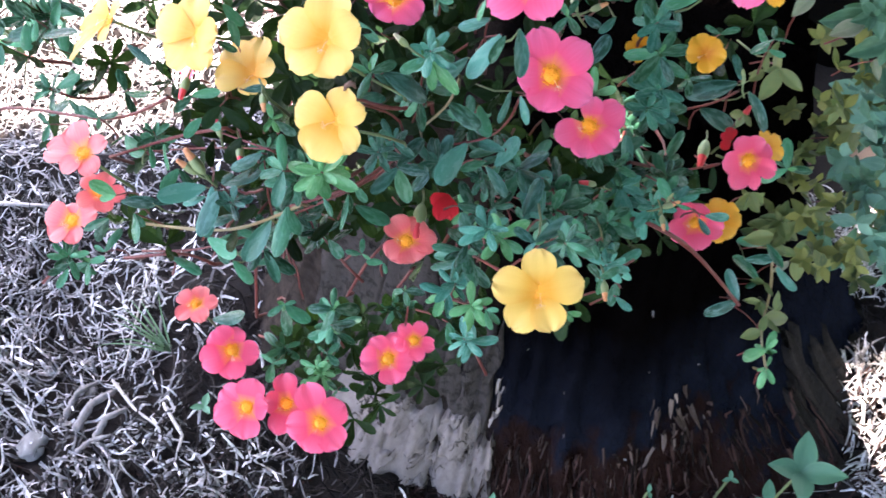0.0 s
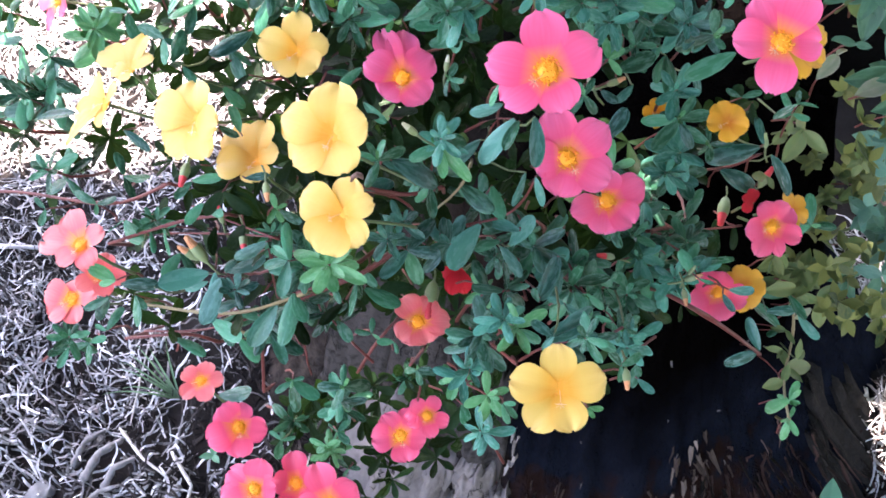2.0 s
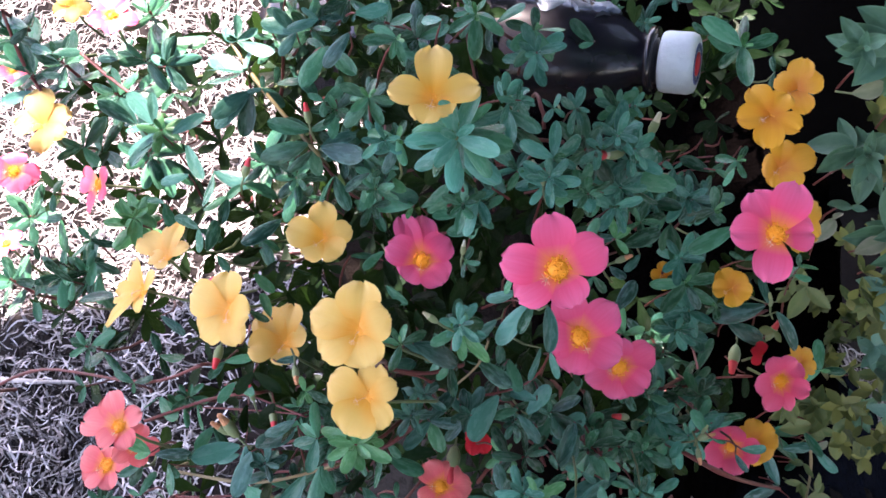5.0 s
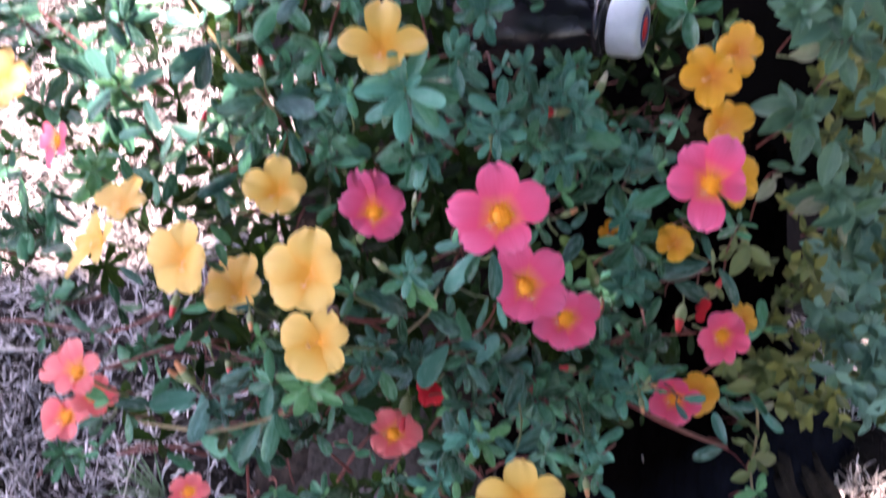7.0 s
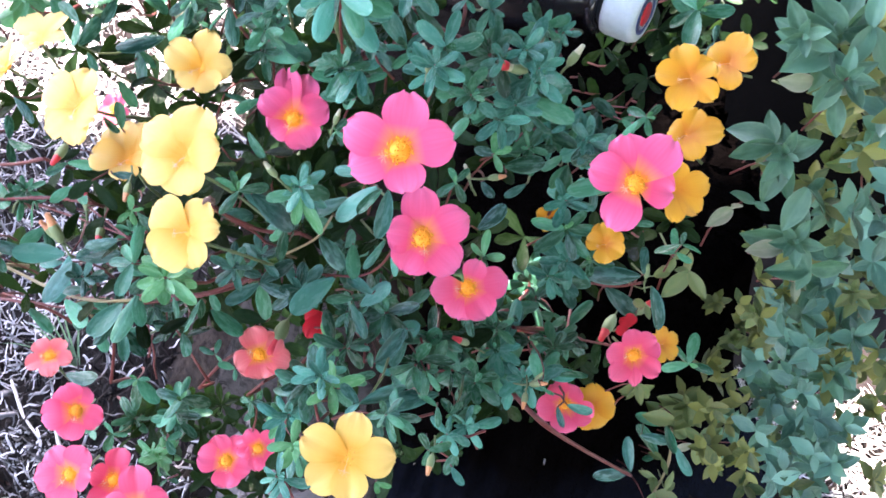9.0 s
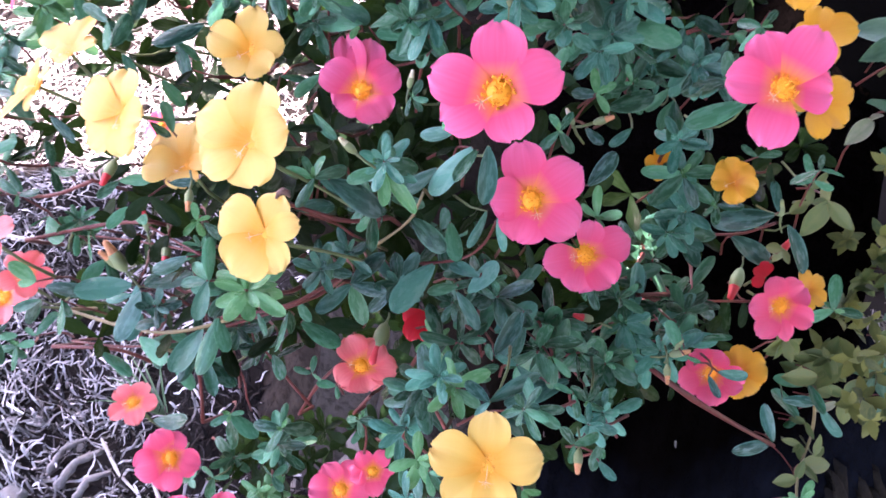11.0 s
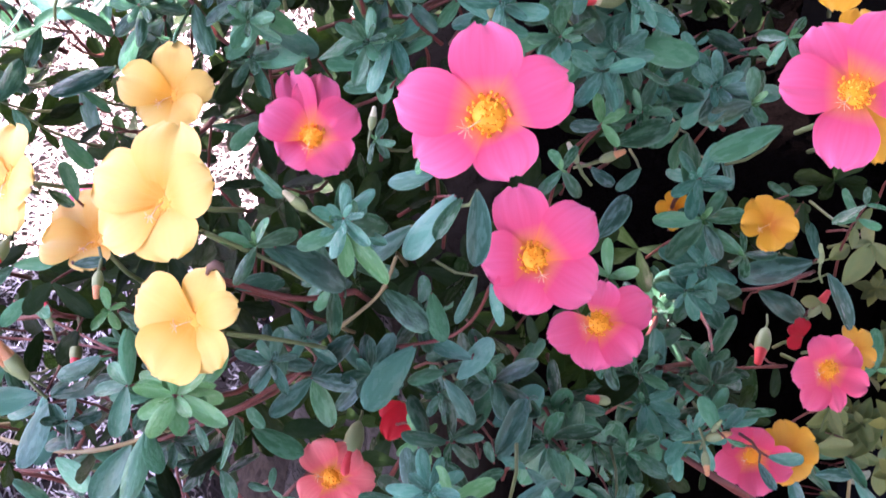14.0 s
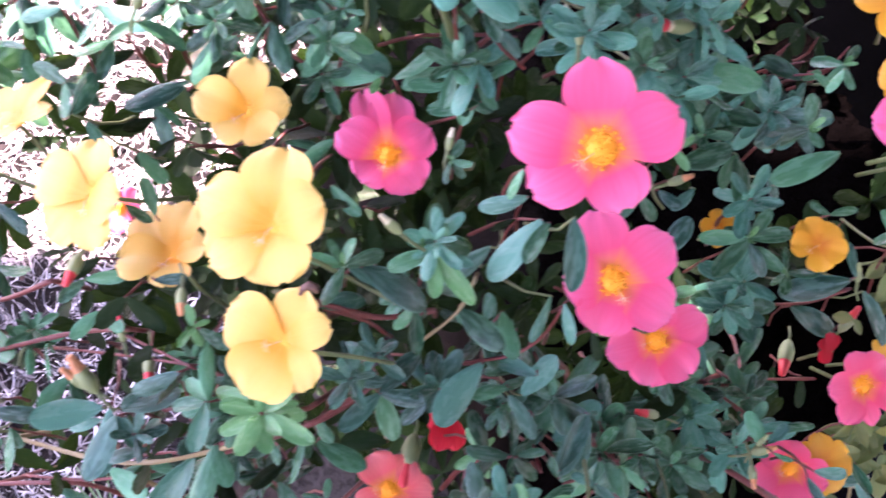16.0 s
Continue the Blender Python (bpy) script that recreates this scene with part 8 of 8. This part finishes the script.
def straw(name, label, boxes, count, length, width, mat, seed, rise=(0.001, 0.014)):
    """Dry curled strips lying over one another."""
    rng = random.Random(seed)
    verts, faces = [], []
    for k in range(count):
        x0, x1, y0, y1 = boxes[k % len(boxes)]
        x, y = rng.uniform(x0, x1), rng.uniform(y0, y1)
        if rng.random() < 0.3:
            x, y = x + rng.gauss(0, 0.3) * (x1 - x0), y + rng.gauss(0, 0.3) * (y1 - y0)
        if (x - STUMP.x) ** 2 + (y - STUMP.y) ** 2 < 0.215 ** 2 or (x > 0.3 and (y > 0.56 or (mat is not DARK_STRAW and 0.37 < y < 0.44))):
            continue
        a, bend, n = 6 * noise.noise(Vector((x * 6, y * 6, seed))) + rng.gauss(0, 0.7), rng.gauss(0, 26), 6
        if any((x - cx) ** 2 + (y - cy) ** 2 < cr * cr for cx, cy, cr in BARE):
            continue
        if mat is STRAW and rng.random() < 0.72 * max(0.0, min(1.0, (x + 0.37) / 0.13)) * max(0.0, min(1.0, (y - 0.29) / 0.06)):
            continue
        step, w = rng.uniform(*length) / n, rng.uniform(*width)
        lift, tip, tilt = rng.uniform(*rise), rng.gauss(0, 0.006), rng.uniform(-0.8, 0.8)
        px, py, base = x, y, len(verts)
        for i in range(n + 1):
            z = ground_height(px, py) + lift + tip * (i / n - 0.5) * 2 + 0.003 * math.sin(i * 1.3 + k)
            taper = w * (0.35 + 0.65 * math.sin(math.pi * min(0.95, (i + 0.4) / (n + 0.8))))
            sx, sy = -math.sin(a) * taper, math.cos(a) * taper
            verts += [(px + sx, py + sy, z), (px, py, z + taper * 0.4), (px - sx, py - sy, z + tilt * taper)]
            a += bend * step + rng.gauss(0, 0.10)
            px, py = px + math.cos(a) * step, py + math.sin(a) * step
        for i in range(n):
            b = base + 3 * i
            faces += [(b, b + 1, b + 4, b + 3), (b + 1, b + 2, b + 5, b + 4)]
    me = bpy.data.meshes.new(name)
    me.from_pydata(verts, [], faces)
    me.materials.append(mat)
    return tagged(new(name, me), label, "straw", kind="stuff")


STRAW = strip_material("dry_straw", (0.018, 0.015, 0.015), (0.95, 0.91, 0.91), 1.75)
# straw made paler for the far ground; strong sun is put into its colour
FAR_STRAW = strip_material("sunlit_straw", (0.16, 0.145, 0.140), (0.84, 0.81, 0.80), 1.0)
# straw made nearly black; shade between the strips is put into its colour
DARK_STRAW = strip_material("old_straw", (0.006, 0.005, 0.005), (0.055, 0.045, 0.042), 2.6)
straw("dry_straw", "pale dry straw and wood shavings covering the ground", [(-0.62, -0.16, 0.12, 0.62), (-0.85, -0.12, 0.10, 0.80)], 9000, (0.010, 0.036), (0.0005, 0.0014), STRAW, 31, (0.002, 0.017))
straw("trodden_straw", "straw under the pale straw, coloured dark for the shaded gaps", [(-0.80, -0.12, 0.10, 0.75), (-0.80, -0.12, 0.10, 0.75), (0.37, 0.64, 0.14, 0.56)], 5400, (0.012, 0.045), (0.0005, 0.0014), DARK_STRAW, 35, (0.000, 0.008))
straw("bark_chips", "coarse curled bark chips among the straw", [(-0.62, -0.18, 0.15, 0.65)], 300, (0.008, 0.022), (0.0012, 0.0024), STRAW, 34, (0.002, 0.012))
straw("old_straw", "straw at the foot of the stump in the same shade-darkened colour", [(-0.28, 0.10, 0.08, 0.30), (-0.26, -0.06, 0.15, 0.45)], 1300, (0.02, 0.055), (0.0004, 0.0011), DARK_STRAW, 32)
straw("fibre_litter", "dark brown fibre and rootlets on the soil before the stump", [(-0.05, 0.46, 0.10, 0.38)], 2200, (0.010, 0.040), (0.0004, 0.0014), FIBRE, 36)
straw("far_straw", "dry straw beyond the plants, coloured paler for glaring sun", [(-1.3, -0.08, 0.65, 1.4), (0.37, 0.70, 0.12, 0.55), (-1.3, -0.08, 0.65, 1.4)], 17000, (0.015, 0.06), (0.0004, 0.0014), FAR_STRAW, 33)


# ---------------------------------------------------------------- small things on the ground
def rest(x, y, up=0.0):
    return Vector((x, y, ground_height(x, y) + up))


def stone(x, y, size, seed):
    bm = bmesh.new()
    bmesh.ops.create_icosphere(bm, subdivisions=3, radius=1)
    for v in bm.verts:
        v.co *= 1 + 0.34 * noise.noise(v.co * 1.5 + Vector((seed, 0, 0))) + 0.08 * noise.noise(v.co * 4)
        v.co = Vector((v.co.x * size, v.co.y * size * 0.8, v.co.z * size * 0.55))
    ob = mesh_object("stone", bm, STONE)
    ob.matrix_world = Matrix.Translation(rest(x, y, size * 0.3)) @ Matrix.Rotation(seed, 4, "Z")
    return tagged(ob, "grey rounded stone lying among the straw", "stone", "stones")


STONE = plain("grey_stone", (0.08, 0.077, 0.075), (0.36, 0.35, 0.34), 90, 0.85, 0.6, 200)
stone(-0.378, 0.300, 0.0145, 1.0)
stone(-0.346, 0.266, 0.008, 2.2)
stone(-0.338, 0.356, 0.010, 3.1)
stone(-0.205, 0.262, 0.007, 4.4)


def stick(label, radius, mat, *points):
    """A bent twig or root lying on the ground."""
    ends = [rest(x, y, up) for x, y, up in points]
    way = []
    for p, q in zip(ends, ends[1:]):
        way += [p.lerp(q, k / 5) + Vector((0, 0, 0.002 * math.sin(3 * k))) for k in range(5)]
    way.append(ends[-1])
    n = len(way)
    ob = mesh_object("twig", tube(way, [radius * (1.1 - 0.6 * k / n) * (0.5 if k in (0, n - 1) else 1) * (1 + 0.15 * math.sin(k * 2.1)) for k in range(n)], 8), mat)
    return tagged(ob, label, "twig", "twigs")


PALE_WOOD = plain("pale_wood", (0.16, 0.14, 0.13), (0.62, 0.57, 0.53), 160, 0.8, 0.6, 300)
GREY_WOOD = plain("grey_wood", (0.02, 0.017, 0.016), (0.34, 0.31, 0.30), 140, 0.85, 0.8, 200)
stick("pale dry twig bent across the straw", 0.0017, PALE_WOOD, (-0.310, 0.360, 0.017), (-0.281, 0.327, 0.019), (-0.254, 0.307, 0.015))
stick("pale forked twig end among the straw", 0.0018, PALE_WOOD, (-0.255, 0.332, 0.015), (-0.232, 0.299, 0.019), (-0.237, 0.278, 0.015))
stick("long dry grass stem leaning over the straw", 0.0009, PALE_WOOD, (-0.299, 0.360, 0.019), (-0.288, 0.432, 0.029), (-0.278, 0.482, 0.037))
stick("pale root running along the ground", 0.0030, PALE_WOOD, (-0.520, 0.580, 0.015), (-0.460, 0.568, 0.019), (-0.410, 0.570, 0.015))
for left, low, right, high, thick in ((-0.350, 0.326, -0.324, 0.362, 0.0034), (-0.338, 0.312, -0.303, 0.350, 0.0046), (-0.318, 0.303, -0.290, 0.330, 0.0038), (-0.333, 0.290, -0.300, 0.306, 0.0026)):
    middle = ((left + right) / 2 - 0.004, (low + high) / 2 + 0.003)
    stick("short grey piece of wood beside others like it", thick, GREY_WOOD, (left, low, 0.014), (*middle, 0.019), (right, high, 0.015))
stick("thin rootlet at the foot of the stump", 0.0012, PALE_WOOD, (0.075, 0.240, 0.008), (0.100, 0.225, 0.014), (0.120, 0.205, 0.006))
stick("thin forked rootlet by the stump", 0.0011, PALE_WOOD, (0.200, 0.245, 0.012), (0.180, 0.215, 0.014), (0.190, 0.195, 0.006))

for ends in (((0.087, 0.289, 0.020), (0.098, 0.264, 0.022), (0.092, 0.244, 0.012)), ((0.098, 0.264, 0.020), (0.115, 0.248, 0.012)), ((0.164, 0.296, 0.022), (0.174, 0.274, 0.020), (0.183, 0.250, 0.010)),
             ((0.213, 0.297, 0.018), (0.209, 0.275, 0.022), (0.220, 0.292, 0.014)), ((0.246, 0.254, 0.012), (0.258, 0.273, 0.018), (0.276, 0.282, 0.010)), ((0.278, 0.266, 0.012), (0.290, 0.281, 0.016))):
    stick("thin curled pale rootlet before the stump", 0.0009, PALE_WOOD, *ends)


def grass_tuft(x, y):
    """A few narrow blades that arch away from one root."""
    thing = new("grass_tuft")
    thing.location = rest(x, y, -0.002)
    tagged(thing, "small tuft of narrow green grass blades", "grass")
    rng = random.Random(6)
    mat = leaf_material("grass_blade", (0.06, 0.14, 0.07), (0.20, 0.32, 0.19), edge=(0.26, 0.34, 0.22))
    for k in range(9):
        a, reach = math.pi + rng.uniform(-1.3, 0.4), rng.uniform(0.03, 0.075)
        way = Vector((math.cos(a), math.sin(a), 0))
        side = Vector((-way.y, way.x, 0)) * 0.0011

        def at(u, v):
            p = way * reach * v + Vector((0, 0, 0.028 * math.sin(2.2 * v))) + side * (2 * u - 1) * (1 - v ** 2)
            return p + Vector((0, 0, -0.0008 * (1 - abs(2 * u - 1))))
        part("blade", data_of("blade", sheet(8, 2, at), mat), thing)
    return thing


grass_tuft(-0.258, 0.388)


def seedling(place, size, count, seed, label):
    """A young plant with a few broad pointed leaves round a short stem."""
    rng = random.Random(seed)
    thing = new("seedling")
    thing.location = place
    tagged(thing, label, "seedling", "seedlings")
    part("stem", data_of("stem", tube([(0, 0, -place[2] + ground_height(place[0], place[1]) - 0.004), (0, 0.002, -0.01), (0, 0, 0)], [0.0013, 0.0012, 0.001]), STALK), thing)
    for k in range(count):
        a = radians(80) + k * 2 * math.pi / count + rng.uniform(-0.15, 0.15)
        m = Matrix.Rotation(a, 4, "Z") @ Matrix.Rotation(-radians(rng.uniform(10, 30)), 4, "Y") @ Matrix.Scale(size * rng.uniform(0.85, 1.15), 4)
        part("leaf", SEEDLING_LEAF, thing, m)
    return thing


def pointed_leaf(u, v):
    a = 2 * u - 1
    half = 0.27 * math.sin(math.pi * min(1.0, v * 0.97 + 0.03) ** 0.85) ** 0.9
    return (v, half * a, 0.10 * half * abs(a) * 3 + 0.12 * v - 0.16 * v * v)


SEEDLING_LEAF = data_of("leaf", sheet(10, 6, pointed_leaf), leaf_material("seedling_leaf", (0.045, 0.15, 0.085), (0.075, 0.20, 0.12), edge=(0.12, 0.25, 0.14), rough=0.5))
seedling((0.285, 0.241, 0.105), 0.036, 4, 3, "seedling with broad pointed green leaves by the stump")
seedling((0.262, 0.225, 0.080), 0.020, 3, 4, "small seedling with lobed green leaves by the stump")
seedling((0.176, 0.245, 0.040), 0.007, 2, 5, "tiny seedling with two round leaves")
seedling((0.246, 0.255, 0.045), 0.008, 3, 6, "tiny seedling with round leaves")
seedling((0.041, 0.236, 0.035), 0.012, 4, 8, "tiny green seedling at the foot of the stump")
seedling((-0.216, 0.326, 0.030), 0.013, 3, 7, "tiny seedling with two round leaves beside the straw")


# ---------------------------------------------------------------- added shade tree
def build_tree():
    thing = new("shade_tree")
    thing.location = (0.46, 1.02, ground_height(0.46, 1.02))
    tagged(thing, "added tree, its crown cut to shade the plants, its trunk coloured black for deep shade", "tree")
    # made-up trunk; its near-black colour stands in for deep shade
    bark = plain("shade_black_bark", (0.0003, 0.0003, 0.0003), (0.0022, 0.0018, 0.0017), 30, 0.95, 0.9, 60)
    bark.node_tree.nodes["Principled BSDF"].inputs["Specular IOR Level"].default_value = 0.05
    rng = random.Random(9)
    trunk = tube([(0, 0, -0.1), (0.0, 0.0, 0.15), (-0.02, 0.02, 0.6), (-0.03, 0.02, 1.2), (-0.10, 0.03, 1.8), (-0.2, 0.0, 2.4)], [0.26, 0.20, 0.165, 0.15, 0.13, 0.09], 28)
    for v in trunk.verts:
        a = math.atan2(v.co.y, v.co.x)
        v.co += Vector((math.cos(a), math.sin(a), 0)) * 0.016 * noise.noise(Vector((8 * math.cos(a), 8 * math.sin(a), v.co.z * 2)))
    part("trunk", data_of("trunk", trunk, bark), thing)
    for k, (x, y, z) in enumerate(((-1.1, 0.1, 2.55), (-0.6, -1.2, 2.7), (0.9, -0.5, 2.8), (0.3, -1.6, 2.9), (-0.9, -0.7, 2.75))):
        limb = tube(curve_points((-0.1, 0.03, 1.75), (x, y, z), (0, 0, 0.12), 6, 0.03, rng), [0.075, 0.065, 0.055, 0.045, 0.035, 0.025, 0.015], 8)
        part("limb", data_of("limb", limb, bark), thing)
    bm = bmesh.new()
    uv = bm.loops.layers.uv.new("UVMap")
    # outline of the unseen crown, with gaps that let sun reach chosen patches
    def within(x, y):
        edge = max(-1.02, min(-0.68, -1.02 + 9.0 * (y - 1.275))) if y < 1.375 else -0.80 if y < 1.455 else -1.76
        edge += 0.025 * noise.noise(Vector((0, y * 9, 0)))
        if ((x + 0.785) / 0.065) ** 2 + ((y - 1.285) / 0.030) ** 2 < 1:
            return None
        if (-0.70 < x < -0.30 and 1.51 < y < 1.645) or (-0.59 < x < -0.555 and 1.645 <= y < 1.69) or (-0.555 < x < -0.32 and 1.69 < y):
            return None
        back = (1.98 if x < -0.95 or -0.68 < x < -0.30 else 1.84 if x < -0.88 else 1.9) + 0.05 * noise.noise(Vector((x * 8, 0, 0)))
        return edge if x >= edge and y <= back else None

    made = 0
    while made < 8700:
        x, y = rng.uniform(-1.80, 1.0), rng.uniform(-0.8, 2.0)
        edge = within(x, y)
        if edge is None or (y > 1.50 and x < -1.10 and rng.random() < 0.52):
            continue
        a, size = rng.uniform(0, 6.3), rng.uniform(0.07, 0.16) * (0.5 if x < -0.6 and y < 1.62 else 1)
        if within(x + size * math.cos(a), y + size * math.sin(a)) is None:
            continue
        z = 2.4 + rng.uniform(-0.05, 0.05) + (rng.random() ** 2) * 0.9 * min(1.0, (x - edge) * 1.2) * (1 if y < 1.2 else 0.05)
        m = aim((x - 0.46, y - 1.02, z), (rng.gauss(0, 0.4), rng.gauss(0, 0.4), 1), (math.cos(a), math.sin(a), 0)) @ Matrix.Scale(size, 4)
        add_leaf(bm, uv, m, 0.30, rng)
        made += 1
    for k in range(7 * 71 * 71):
        x, y = -1.78 + 0.04 * (k // 7 % 71) + rng.uniform(0, 0.04), -0.85 + 0.04 * (k // 497) + rng.uniform(0, 0.04)
        a, size = rng.uniform(0, 6.3), rng.uniform(0.08, 0.11) * (0.6 if x < -0.6 and y < 1.40 else 1)
        ends = [within(x + s * size * math.cos(a), y + s * size * math.sin(a)) for s in (-0.5, 0, 0.5)]
        if None in ends or (y > 1.50 and x < -1.07 and k % 7):
            continue
        m = aim((x - 0.46 - 0.5 * size * math.cos(a), y - 1.02 - 0.5 * size * math.sin(a), 2.38 + rng.uniform(-0.03, 0.03)), (rng.gauss(0, 0.15), rng.gauss(0, 0.15), 1), (math.cos(a), math.sin(a), 0)) @ Matrix.Scale(size, 4)
        add_leaf(bm, uv, m, 0.32, rng)
    # small crown leaves added to shade single flowers and dapple the left edge
    for k in range(48):
        x, y = rng.uniform(-1.10, -0.74), rng.uniform(1.26, 1.42)
        if k % 3 == 0:
            x, y = ((-0.93, 1.31), (-0.98, 1.33), (-0.98, 1.255), (-0.963, 1.372), (-0.912, 1.371))[k // 3 % 5]
        m = aim((x - 0.46, y - 1.02, 2.4 + rng.uniform(-0.05, 0.05)), (rng.gauss(0, 0.3), rng.gauss(0, 0.3), 1), (rng.uniform(-1, 1), rng.uniform(-1, 1), 0)) @ Matrix.Scale(rng.uniform(0.03, 0.05), 4)
        add_leaf(bm, uv, m, 0.30, rng)
    for k in range(4200):
        x, y = rng.uniform(-1.02, 1.2), rng.uniform(2.02, 3.2)
        if -0.68 < x < -0.30 and 2.0 < y < 2.20:
            continue
        m = aim((x - 0.46, y - 1.02, 2.4 + rng.uniform(-0.05, 0.3)), (rng.gauss(0, 0.4), rng.gauss(0, 0.4), 1), (rng.uniform(-1, 1), rng.uniform(-1, 1), 0)) @ Matrix.Scale(rng.uniform(0.12, 0.22), 4)
        add_leaf(bm, uv, m, 0.30, rng)
    for k in range(5200):
        x, y = rng.uniform(-1.1, 5.5), rng.uniform(-5.5, 2.6)
        if (x < 0.9 and y > -0.7) or (x < 1.2 and y > 1.5):
            continue
        reach = max(abs(x - 1.0), abs(y + 1.5)) / 4.0
        z = 3.1 - 1.7 * reach ** 2 + rng.uniform(-0.25, 0.35)
        m = aim((x - 0.46, y - 1.02, z), (rng.gauss(0, 0.6), rng.gauss(0, 0.6), 1), (rng.uniform(-1, 1), rng.uniform(-1, 1), 0)) @ Matrix.Scale(rng.uniform(0.20, 0.36), 4)
        add_leaf(bm, uv, m, 0.30, rng)
    part("crown", data_of("crown", bm, CROWN_LEAF), thing)
    return thing


build_tree()
